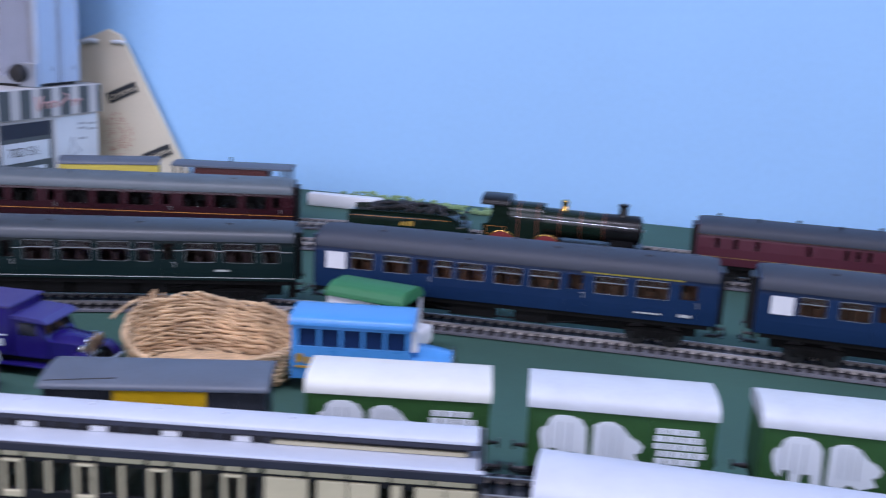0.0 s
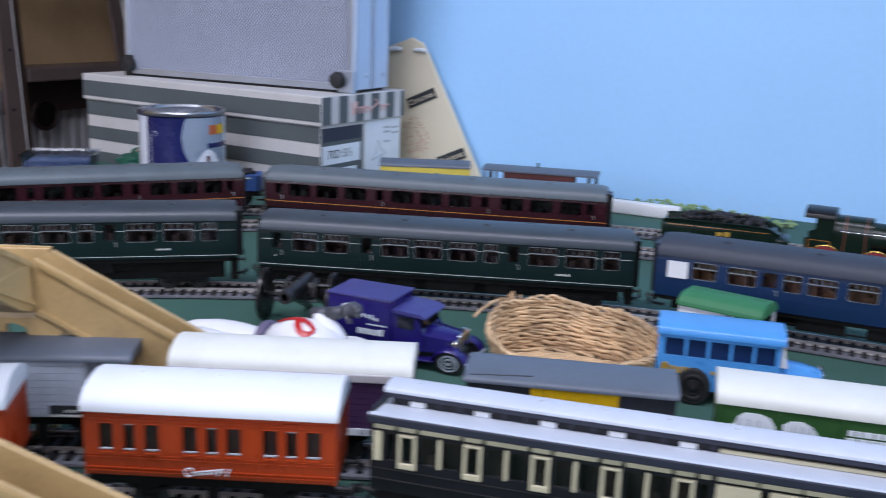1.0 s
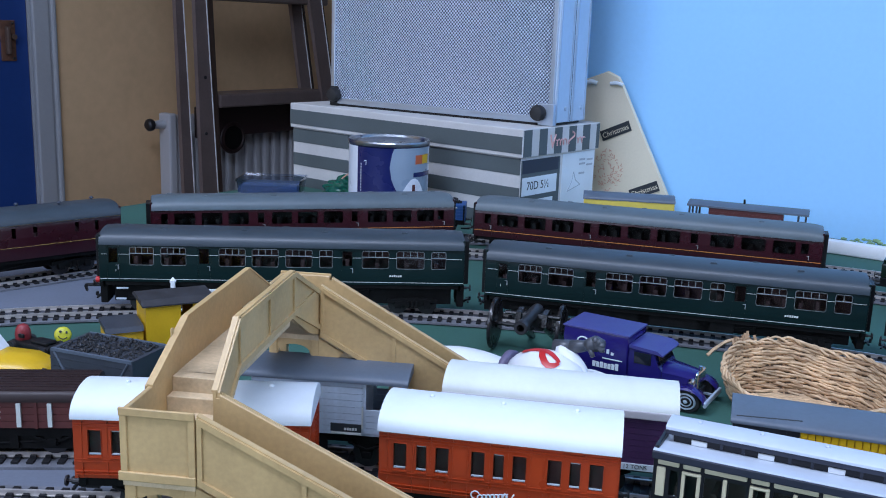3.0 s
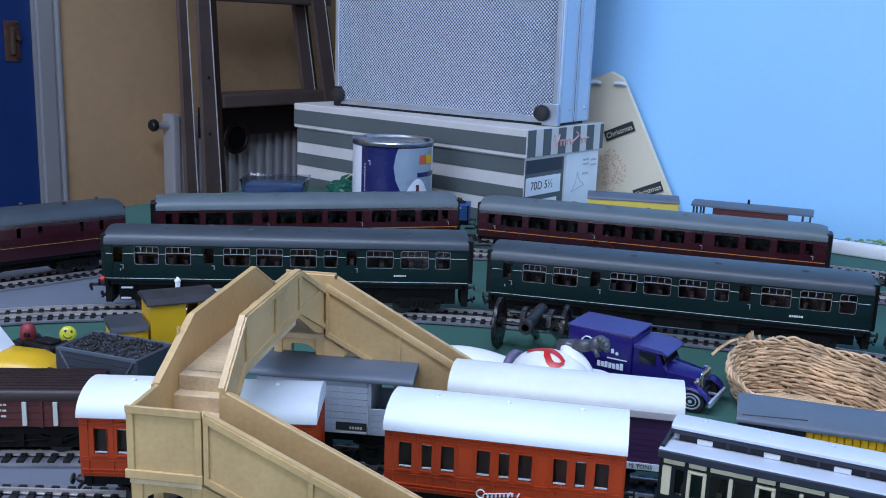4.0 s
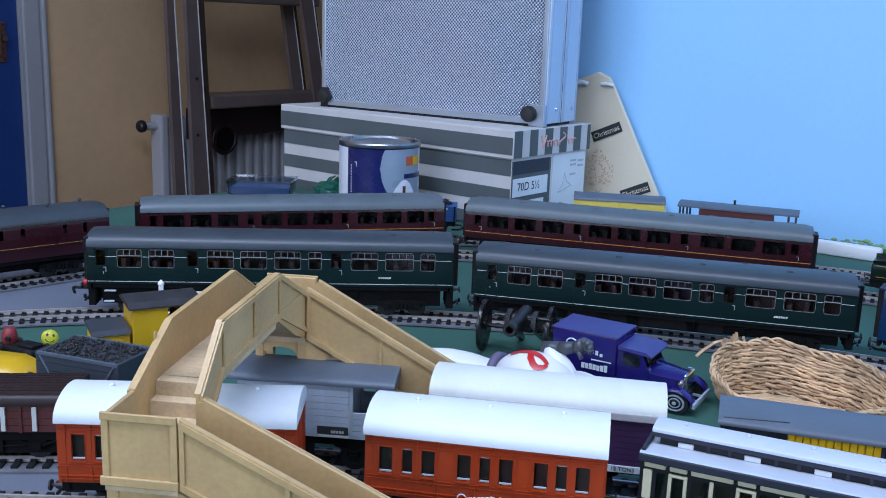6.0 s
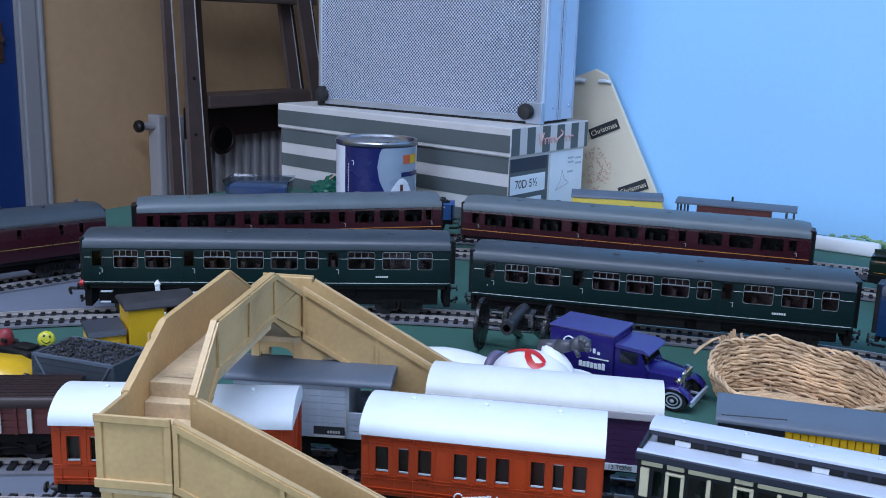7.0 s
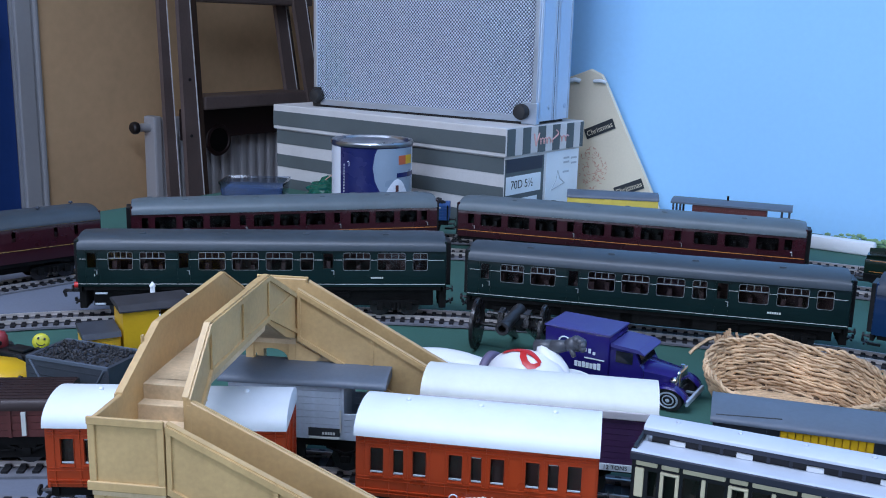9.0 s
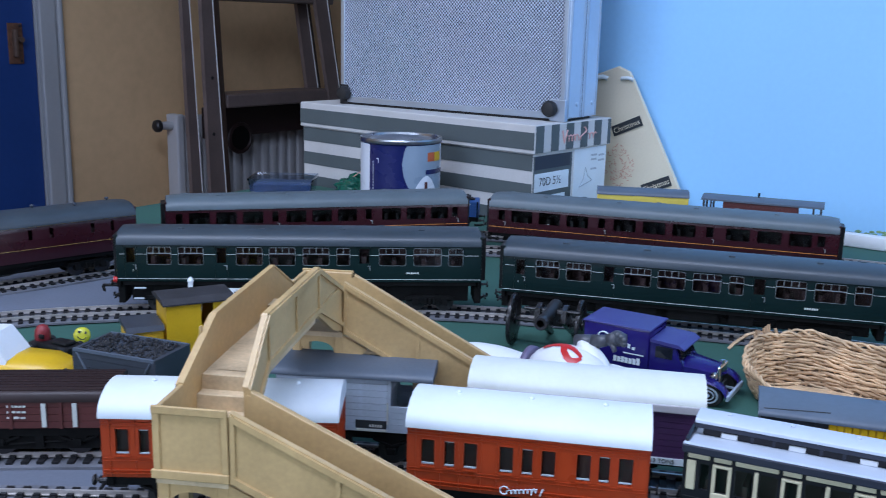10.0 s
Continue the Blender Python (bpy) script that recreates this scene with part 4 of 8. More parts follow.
def tender(m):
    """A six-wheeled tender; the engine stands at its +x end."""
    root = thing("tender", "dark green tender loaded with black coal", "tender", m)
    L = 0.1020
    bm = B()
    box(bm, -L / 2, L / 2 - 0.010, -0.0150, 0.0150, 0.0165, 0.0290, 0.0012)
    box(bm, L / 2 - 0.0105, L / 2, -0.0150, 0.0150, 0.0165, 0.0235, 0.0012)
    part("tank", bm, "loco_green", root, smooth=40)
    for y, k in ((-0.0150, -1), (0.0150, 1)):
        bm = B()
        rings = []
        for x, top in ((-L / 2 + 0.001, 0.0318), (-L / 2 + 0.012, 0.0326), (0.020, 0.0326), (L / 2 - 0.016, 0.0318), (L / 2 - 0.006, 0.0262)):
            rings.append([(x, y, 0.0286 if top > 0.03 else 0.0230), (x, y + k * 0.0004, top - 0.0012), (x, y + k * 0.0016, top), (x, y + k * 0.0010, top + 0.0004), (x, y - k * 0.0006, top - 0.0012), (x, y - k * 0.0008, 0.0286 if top > 0.03 else 0.0230)])
        loft(bm, rings)
        part("coping", bm, "loco_green", root, "flared tender side top", smooth=40)
        bm = B()
        for x0, x1, z0, z1 in ((-L / 2 + 0.004, L / 2 - 0.016, 0.0276, 0.0279), (-L / 2 + 0.004, L / 2 - 0.016, 0.0184, 0.0187)):
            box(bm, x0, x1, y + k * 0.0001 - 0.0002, y + k * 0.0001 + 0.0002, z0, z1)
        part("lining", bm, "lining_orange", root, "thin orange lining")
    bm = B()
    for i in range(150):
        r = random.Random(i)
        x, y = r.uniform(-0.036, 0.032), r.uniform(-0.0115, 0.0115)
        z = 0.0290 + 0.0085 * max(0.0, 1 - (x / 0.042) ** 4) * (1 - (y / 0.015) ** 2)
        bmesh.ops.create_icosphere(bm, subdivisions=1, radius=r.uniform(0.0016, 0.0030), matrix=pose(x, y, z, r.uniform(0, 180), r.uniform(0, 180), 0) @ Matrix.Diagonal((1, 0.8, 0.7, 1)))
    part("coal_load", bm, "coal", root, "heap of black coal")
    bm = B()
    rod(bm, (L / 2 - 0.004, -0.006, 0.0235), (L / 2 - 0.004, -0.006, 0.0310), 0.0006, seg=8)
    rod(bm, (L / 2 - 0.004, 0.006, 0.0235), (L / 2 - 0.004, 0.006, 0.0330), 0.0006, seg=8)
    rod(bm, (L / 2 - 0.0065, 0.006, 0.0325), (L / 2 - 0.0015, 0.006, 0.0325), 0.0005, seg=8)
    part("brake_column", bm, "gunmetal", root, "grey brake and scoop columns")
    bm = B()
    for y in (-0.0130, 0.0130):
        prism(bm, [(-L / 2, 0.0165), (-L / 2, 0.0105), (-0.038, 0.0075), (0.038, 0.0075), (L / 2, 0.0105), (L / 2, 0.0165)], y - 0.0008, y + 0.0008, "y")
    box(bm, -L / 2, L / 2, -0.0160, 0.0160, 0.0155, 0.0168)
    part("underframe", bm, "loco_black", root)
    for x in (-0.033, 0, 0.033):
        wheel_pair(root, x, 0.0080)
    running_ends(root, L, 0.0135)
    number_bars(root, -0.006, 0.006, 0.0215, 0.0255, -0.0151, 2, "gold_line")


def locomotive(m):
    """A four-coupled tender engine; its chimney end points to +x."""
    root = thing("steam_locomotive", "dark green steam locomotive with black chimney and brass safety valve", "locomotive", m)
    cz, r0 = 0.0318, 0.0113
    bm = B()
    rod(bm, (-0.0150, 0, cz), (0.0345, 0, cz - 0.0003), r0 + 0.0006, r0, 28)
    part("boiler", bm, "loco_green", root, smooth=40)
    bm = B()
    rod(bm, (0.0345, 0, cz - 0.0003), (0.0630, 0, cz - 0.0003), r0 + 0.0004, r0 + 0.0004, 28)
    rod(bm, (0.0630, 0, cz - 0.0003), (0.0648, 0, cz - 0.0003), r0 - 0.0008, r0 - 0.0028, 28)
    box(bm, 0.0400, 0.0600, -0.0085, 0.0085, 0.0165, 0.0260, 0.0008)
    part("smokebox", bm, "loco_black", root, smooth=40)
    bm = B()
    rod(bm, (0.0646, 0, cz - 0.0003), (0.0662, 0, cz - 0.0003), 0.0012, seg=10)
    rod(bm, (0.0662, -0.0045, cz - 0.0003), (0.0662, 0.0045, cz - 0.0003), 0.0004, seg=6)
    part("door_dart", bm, "frame_metal", root, "bright smokebox door handle")
    bm = B()
    rings = []
    for x in (-0.0430, -0.0145):
        arc = [math.pi * i / 16 for i in range(17)]
        rings.append([(x, 0.0130 * math.copysign(abs(math.cos(a)) ** 0.75, math.cos(a)), 0.0318 + 0.0150 * math.sin(a) ** 0.8) for a in arc] + [(x, -0.0130, 0.0185), (x, 0.0130, 0.0185)])
    loft(bm, rings)
    part("firebox", bm, "loco_green", root, smooth=40)
    for x in (-0.0345, -0.0190):
        bm = B()
        rings = []
        for dx in (-0.0004, 0.0004):
            arc = [math.pi * i / 16 for i in range(17)]
            rings.append([(x + dx, 0.0133 * math.copysign(abs(math.cos(a)) ** 0.75, math.cos(a)), 0.0318 + 0.0153 * math.sin(a) ** 0.8) for a in arc] + [(x + dx, -0.0133, 0.0190), (x + dx, 0.0133, 0.0190)])
        loft(bm, rings)
        part("boiler_band", bm, "band_red", root, "dull red lined band")
    for x in (-0.0010, 0.0160, 0.0345):
        bm = B()
        rod(bm, (x - 0.0004, 0, cz - 0.0002), (x + 0.0004, 0, cz - 0.0002), r0 + 0.0008, seg=28)
        part("boiler_band", bm, "band_red", root, "dull red lined band")
    for y in (-0.0124, 0.0124):
        bm = B()
        rod(bm, (-0.0380, y * 1.12, 0.0362), (-0.0145, y * 1.10, 0.0362), 0.0003, seg=6)
        rod(bm, (-0.0145, y, 0.0362), (0.0610, y, 0.0352), 0.0004, seg=6)
        part("handrail", bm, "chrome", root, "bright handrail")
    bm = B()
    lathe(bm, [(0.0052, 0.0420), (0.0036, 0.0440), (0.0033, 0.0495), (0.0042, 0.0502), (0.0044, 0.0512), (0.0036, 0.0520), (0.0024, 0.0520)], 20, pose(0.0488, 0, 0))
    part("chimney", bm, "loco_black", root, smooth=40)
    bm = B()
    lathe(bm, [(0.0044, 0.0425), (0.0030, 0.0440), (0.0025, 0.0480), (0.0031, 0.0495), (0.0028, 0.0508), (0.0012, 0.0516)], 18, pose(0.0015, 0, 0))
    part("safety_valve", bm, "brass", root, "polished brass safety valve cover", smooth=40)
    bm = B()
    for y in (-0.0148, 0.0148):
        prism(bm, [(-0.0430, 0.0185), (-0.0640, 0.0185), (-0.0640, 0.0280), (-0.0600, 0.0295), (-0.0565, 0.0350), (-0.0565, 0.0455), (-0.0430, 0.0455)], y - 0.0005, y + 0.0005, "y")
    box(bm, -0.0434, -0.0426, -0.0146, 0.0146, 0.0185, 0.0460)
    part("cab", bm, "loco_green", root)
    bm = B()
    arc_roof(bm, 0.026, 0.0310, 0.0455, 0.0520, x0=-0.0655, x1=-0.0425, n=18, power=2.2)
    part("cab_roof", bm, "loco_black", root, smooth=45)
    for y in (-0.0154, 0.0154):
        bm = B()
        for x0, x1, z0, z1 in ((-0.0610, -0.0450, 0.0205, 0.0208), (-0.0610, -0.0450, 0.0270, 0.0273), (-0.0612, -0.0609, 0.0205, 0.0273), (-0.0452, -0.0449, 0.0205, 0.0273)):
            box(bm, x0, x1, y - 0.0002, y + 0.0002, z0, z1)
        part("lining", bm, "lining_orange", root, "thin orange lining")
    bm = B()
    box(bm, -0.0640, 0.0650, -0.0160, 0.0160, 0.0170, 0.0186, 0.0004)
    box(bm, -0.0600, 0.0600, -0.0050, 0.0050, 0.0075, 0.0170)
    box(bm, 0.0640, 0.0662, -0.0160, 0.0160, 0.0118, 0.0175)
    part("running_plate", bm, "loco_black", root)
    for x, r in ((-0.0100, 0.0125), (-0.0470, 0.0125)):
        for y in (-0.0132, 0.0132):
            bm = B()
            rod(bm, (x, y - 0.0024, 0.0110), (x, y + 0.0024, 0.0110), r, seg=32)
            bmesh.ops.bisect_plane(bm, geom=bm.verts[:] + bm.edges[:] + bm.faces[:], plane_co=(0, 0, 0.0184), plane_no=(0, 0, -1), clear_outer=True)
            part("splasher", bm, "wagon_red", root, "red-faced wheel splasher", smooth=40)
            bm = B()
            pts = [(r + 0.0003, a) for a in [math.pi * (0.20 + 0.60 * i / 14) for i in range(15)]]
            strand(bm, [Vector((x + q * math.cos(a), y + math.copysign(0.0024, y), 0.0110 + q * math.sin(a))) for q, a in pts], 0.0005, False, 6)
            part("beading", bm, "brass", root, "brass splasher beading")
        for y, turn in ((-0.0085, 0), (0.0085, 180)):
            part("driving_wheel", wheel_mesh(), "", root, m=pose(x, y, 0.0118, 0, 0, turn) @ Matrix.Diagonal((1.66, 1.2, 1.66, 1)))
    for x in (0.0320, 0.0570):
        wheel_pair(root, x)
    for y in (-0.0130, 0.0130):
        bm = B()
        rod(bm, (-0.0100, y, 0.0095), (-0.0470, y, 0.0095), 0.0008, seg=8)
        part("connecting_rod", bm, "gunmetal", root)
    for y in (-0.0115, 0.0115):
        part("buffer", buffer_mesh(), "", root, m=pose(0.0660, y, 0.0148))
    part("coupling", coupling_mesh(), "", root, m=pose(0.0640, 0, 0.0078))


def strand(bm, pts, r, closed=True, seg=6):
    n = len(pts)
    rings = []
    for i, p in enumerate(pts):
        d = (pts[(i + 1) % n] - pts[i - 1]) if closed else (pts[min(i + 1, n - 1)] - pts[max(i - 1, 0)])
        q = d.to_track_quat("Z", "Y")
        rings.append([bm.verts.new(p + q @ Vector((r * math.cos(2 * math.pi * k / seg), r * math.sin(2 * math.pi * k / seg), 0))) for k in range(seg)])
    pairs = zip(rings, rings[1:] + rings[:1]) if closed else zip(rings[:-1], rings[1:])
    for a, b in pairs:
        for k in range(seg):
            bm.faces.new((a[k], a[(k + 1) % seg], b[(k + 1) % seg], b[k]))


tender(MID.seat(1.1600, 0.102))
locomotive(MID.seat(1.2876, 0.131))


# ---- four-wheeled coaches and vans in front ----
def four_wheel_coach(m, label):
    """Small orange panelled coach with a white roof and nine compartment windows a side."""
    root = thing("toy_coach", label, "coach", m, "orange coaches")
    L, W, zb, zc, zr = 0.0950, 0.0335, 0.0185, 0.0458, 0.0548
    fr = (0.0845, 0.178, 0.268, 0.421, 0.509, 0.597, 0.743, 0.828, 0.915)
    holes = []
    for i, f in enumerate(fr):
        w = 0.0027 if i % 3 != 1 else 0.0021
        holes.append((-L / 2 + f * L - w, -L / 2 + f * L + w, 0.0291, 0.0401))
    bm = B()
    for sy in (-1, 1):
        holed_side(bm, L, zb, zc, W, holes, sy)
    box(bm, -L / 2, L / 2, -W / 2 + 0.0015, W / 2 - 0.0015, zb, zb + 0.0008)
    n = 16
    for x in (-L / 2, L / 2):
        pts = [(-W / 2 + 0.0005, zb), (W / 2 - 0.0005, zb)] + [((W / 2 - 0.0006) * math.cos(math.pi * i / n), zc + (zr - zc - 0.0006) * math.sin(math.pi * i / n)) for i in range(n + 1)]
        prism(bm, pts, x - 0.0007, x + 0.0007)
    body = part("body", bm, "orange_plastic", root)
    for x in (-L / 2, L / 2):
        for k in range(7):
            bm = B()
            y = -0.0135 + k * 0.0045
            box(bm, x - 0.0011, x + 0.0011, y - 0.0004, y + 0.0004, zb + 0.001, zc + 0.0045)
            part("end_rib", bm, "orange_plastic", body)
    # raised panel beading
    y = -W / 2
    for z in (0.0206, 0.0220, 0.0262, 0.0274, 0.0416, 0.0428, 0.0443):
        bm = B()
        box(bm, -L / 2, L / 2, y - 0.00022, y + 0.0014, z - 0.00016, z + 0.00016)
        part("beading", bm, "orange_plastic", body)
    for f in (0.030, 0.138, 0.218, 0.312, 0.378, 0.470, 0.548, 0.642, 0.698, 0.790, 0.868, 0.962):
        x = -L / 2 + f * L
        bm = B()
        box(bm, x - 0.00018, x + 0.00018, y - 0.00012, y + 0.0014, zb + 0.001, zc - 0.0008)
        part("beading", bm, "orange_plastic", body)
    for f in (0.178, 0.509, 0.828):
        x = -L / 2 + f * L
        bm = B()
        box(bm, x - 0.0028, x + 0.0028, y - 0.0005, y + 0.0012, 0.0434, 0.0452, 0.0003)
        part("ventilator_hood", bm, "orange_plastic", body)
    bm = B()
    arc_roof(bm, L, W, zc, zr, over=0.0012, x0=-L / 2 - 0.0012, x1=L / 2 + 0.0012, n=18, power=2.0)
    rf = part("roof", bm, "roof_white", root, "smooth white roof", smooth=45)
    for x in (-0.030, 0.0, 0.030):
        bm = B()
        lathe(bm, [(0.0011, -0.001), (0.0011, 0.0006), (0.0006, 0.0011)], 10)
        part("ventilator", bm, "roof_white", rf, m=pose(x, 0, zr))
    for h in holes:
        for sy in (-1, 1):
            window_parts(root, *h, zb, zc, W, sy, "orange_plastic" if sy < 0 else None, False)
        bm = B()
        box(bm, h[0] - 0.0003, h[1] + 0.0003, -W / 2 - 0.0007, -W / 2 + 0.001, h[2] - 0.0011, h[2] - 0.0004)
        part("sill", bm, "orange_plastic", root)
        # pale bars paint the glint on the pane's lower edge, and the upper one in the doors
        bm = B()
        box(bm, h[0] + 0.0002, h[1] - 0.0002, -W / 2 + 0.0002, -W / 2 + 0.0010, h[2] + 0.0002, h[2] + 0.0007)
        if h[1] - h[0] < 0.005:
            box(bm, h[0] + 0.0003, h[1] - 0.0003, -W / 2 + 0.0002, -W / 2 + 0.0010, h[3] - 0.0006, h[3] - 0.0001)
        part("glazing_glint", bm, "pale_grey_print", root, "glint on the glazing edge as a pale bar")
    # inside of the orange shell, its shade put into a dark red
    bm = B()
    box(bm, -L / 2 + 0.003, L / 2 - 0.003, -0.001, 0.001, zb + 0.001, zc - 0.001)
    for x in (-0.03, -0.015, 0.0, 0.015, 0.03):
        box(bm, x - 0.001, x + 0.001, -0.013, 0.013, zb + 0.001, 0.036)
    # walls added close behind the panes to carry that colour
    for y in (-0.0138, 0.0138):
        box(bm, -L / 2 + 0.003, L / 2 - 0.003, y - 0.0006, y + 0.0006, zb + 0.001, zc - 0.002)
    part("compartment", bm, "seat_maroon", root, "moulded compartments, orange plastic coloured as in shade")
    bm = B()
    yy = -W / 2 - 0.0005
    strand(bm, [Vector((-0.0078 + 0.0017 * math.cos(t), yy, 0.0217 + 0.0017 * math.sin(t))) for t in [0.5 + 5.0 * i / 20 for i in range(21)]], 0.00030, False, 5)
    strand(bm, [Vector((-0.0066 + 0.00026 * t - 0.0006 * math.sin(t), yy, 0.0202 + 0.00004 * t + 0.0008 * (1 - math.cos(t)))) for t in [0.4 * i for i in range(118)]], 0.00026, False, 5)
    for x in (0.0030, 0.0066):
        strand(bm, [Vector((x, yy, 0.0207)), Vector((x + 0.0004, yy, 0.0222)), Vector((x + 0.0012, yy, 0.0238))], 0.00034, False, 5)
    part("lettering", bm, "label_white", root, "white script lettering as a plain scrawl")
    chassis(root, L, zb, 0.050)
    return root


for x in (-0.3045, -0.1850):
    four_wheel_coach(seat("front", x, 0.09), "orange panelled toy coach with a white curved roof")


def clerestory_coach(m):
    root = thing("clerestory_coach", "old cream and dark brown coach with a white clerestory roof", "coach", m)
    L, W, zb, zc = 0.1955, 0.0345, 0.0185, 0.0480
    z0, z1 = 0.0318, 0.0418
    doors = [-0.0838 + i * 0.0250 for i in range(5)]
    ends = ((0.0415, 0.0440), (0.0648, 0.0686), (0.0725, 0.0765))
    holes = []
    for i, x in enumerate(doors):
        holes += [(x - 0.0021, x + 0.0021, z0, z1), (x - (0.0112 if i else 0.0082), x - 0.0048, z0, z1 + 0.0006), (x + 0.0048, x + (0.0112 if i < 4 else 0.0084), z0, z1 + 0.0006)]
    holes += [(a, b, z0, z1) for a, b in ends]
    bm = B()
    for sy in (-1, 1):
        holed_side(bm, L, zb, zc, W, holes, sy)
    for x in (-L / 2, L / 2):
        box(bm, x - 0.0008, x + 0.0008, -W / 2 + 0.001, W / 2 - 0.001, zb, zc + 0.003, 0.0003)
    box(bm, -L / 2, L / 2, -W / 2 + 0.0015, W / 2 - 0.0015, zb, zb + 0.0008)
    part("body", bm, "carriage_brown", root)
    for h in holes:
        window_parts(root, *h, zb, zc, W, -1, None, False)
        window_parts(root, *h, zb, zc, W, 1, None, False)
    y = -W / 2

    def plate(name, x0, x1, za, zz, label="", d=0.0005):
        bm = B()
        box(bm, x0, x1, y - d, y + 0.0012, za, zz, 0.00045)
        return part(name, bm, "pale_cream", root, label)

    # cream panels: door surrounds, uprights, the row over the windows
    for i, x in enumerate(doors):
        bm = B()
        box(bm, x - 0.0036, x - 0.0022, y - 0.0005, y + 0.0012, 0.0300, 0.0432, 0.0004)
        box(bm, x + 0.0022, x + 0.0036, y - 0.0005, y + 0.0012, 0.0300, 0.0432, 0.0004)
        box(bm, x - 0.0036, x + 0.0036, y - 0.0006, y + 0.0012, 0.0292, 0.0317, 0.0004)
        box(bm, x - 0.0036, x + 0.0036, y - 0.0006, y + 0.0012, 0.0419, 0.0431, 0.0004)
        part("door", bm, "pale_cream", root, "cream framed compartment door")
        plate("upper_panel", x - 0.0033, x + 0.0033, 0.0442, 0.0463)
        if i < 4:
            plate("upright", x + 0.0117, x + 0.0133, 0.0312, 0.0432)
            plate("upper_panel", x + 0.0047, x + 0.0203, 0.0442, 0.0463)
    plate("upper_panel", -L / 2 + 0.0010, doors[0] - 0.0048, 0.0442, 0.0463)
    plate("upright", -L / 2 + 0.0008, -L / 2 + 0.0042, 0.0312, 0.0432)
    plate("upper_panel", doors[4] + 0.0048, 0.0250, 0.0442, 0.0463)
    edges = [0.0265, *[k for pair in ends for k in pair], L / 2 - 0.0008]
    for a, b in zip(edges[0::2], edges[1::2]):
        n = max(1, round((b - a) / 0.0125))
        for k in range(n):
            plate("panel", a + (b - a) * k / n + 0.0002, a + (b - a) * (k + 1) / n - 0.0002, 0.0262, 0.0432, "cream boarded panel")
    for k in range(5):
        plate("upper_panel", 0.0268 + k * 0.0140, 0.0268 + k * 0.0140 + 0.0132, 0.0442, 0.0463)
    for z in (0.0282, 0.0240):
        bm = B()
        box(bm, -L / 2, 0.026, y - 0.0003, y + 0.0012, z - 0.00015, z + 0.00015)
        part("lining", bm, "gunmetal", root)
    # lower roof, deck sides and upper roof
    h = W / 2 + 0.0012
    pts = [(-h, 0.0480), (-h, 0.0500), (-h + 0.0012, 0.0502), (-0.0050, 0.0491), (0.0050, 0.0491), (h - 0.0012, 0.0502), (h, 0.0500), (h, 0.0480)]
    bm = B()
    prism(bm, pts, -L / 2 - 0.001, L / 2 + 0.001)
    part("lower_roof", bm, "roof_pale", root, "pale lower roof")
    for s in (-1, 1):
        bm = B()
        y0, y1 = sorted((s * (h + 0.0006), s * (h - 0.0014)))
        box(bm, -L / 2 - 0.0012, L / 2 + 0.0012, y0, y1, 0.0466, 0.0498, 0.0004)
        part("gutter", bm, "deck_navy", root, "dark grey gutter strip")
        bm = B()
        y0, y1 = sorted((s * 0.0066, s * 0.0048))
        box(bm, -L / 2 + 0.0008, L / 2 - 0.0008, y0, y1, 0.0523, 0.0554, 0.0004)
        part("upper_gutter", bm, "deck_navy", root, "dark grey gutter strip")
    bm = B()
    box(bm, -L / 2 + 0.004, L / 2 - 0.004, -0.0046, 0.0046, 0.0485, 0.0553)
    part("clerestory", bm, "carriage_brown", root)
    for x in doors:
        bm = B()
        box(bm, x - 0.0030, x + 0.0030, -0.0054, -0.0044, 0.0492, 0.0513, 0.0003)
        part("clerestory_panel", bm, "white_plastic", root)
        bm = B()
        for q in (0.0085, 0.0165):
            box(bm, x + q - 0.0006, x + q + 0.0006, -0.0050, -0.0044, 0.0490, 0.0524)
        part("clerestory_bar", bm, "deck_navy", root)
    bm = B()
    box(bm, 0.027, L / 2 - 0.005, -0.0055, -0.0045, 0.0494, 0.0508)
    part("clerestory_panel", bm, "pale_cream", root)
    bm = B()
    arc_roof(bm, L, 0.0124, 0.0553, 0.0567, x0=-L / 2 + 0.001, x1=L / 2 - 0.001, power=2.0)
    rf = part("upper_roof", bm, "roof_pale", root, "pale clerestory top", smooth=45)
    for i in range(6):
        bm = B()
        lathe(bm, [(0.0009, -0.001), (0.0009, 0.0006), (0.0004, 0.0010)], 8)
        part("ventilator", bm, "roof_pale", rf, m=pose(-0.085 + i * 0.0235, 0.0005, 0.0566))
    bm = B()
    box(bm, -L / 2 + 0.003, L / 2 - 0.003, -0.001, 0.001, zb + 0.001, zc - 0.001)
    for i in range(14):
        box(bm, -0.09 + i * 0.0137, -0.088 + i * 0.0137, -0.014, 0.014, zb + 0.001, 0.035)
    part("compartment", bm, "dark_wood", root, "dark compartment partitions")
    bm = B()
    for yy in (-0.0145, 0.0145):
        box(bm, -L / 2 + 0.002, L / 2 - 0.002, yy - 0.0008, yy + 0.0008, zb - 0.004, zb)
        box(bm, -L * 0.28, L * 0.28, yy - 0.0025, yy + 0.001, zb - 0.0085, zb - 0.0078)
        for x in (-0.05, -0.025, 0, 0.025, 0.05):
            box(bm, x - 0.0005, x + 0.0005, yy - 0.0008, yy + 0.0008, zb - 0.0085, zb - 0.003)
    box(bm, -L / 2 + 0.002, L / 2 - 0.002, -0.012, 0.012, zb - 0.0022, zb - 0.0003)
    part("underframe", bm, "under_black", root)
    for sx in (-1, 1):
        bogie(root, sx * L * 0.34)
    running_ends(root, L, zb - 0.0028)


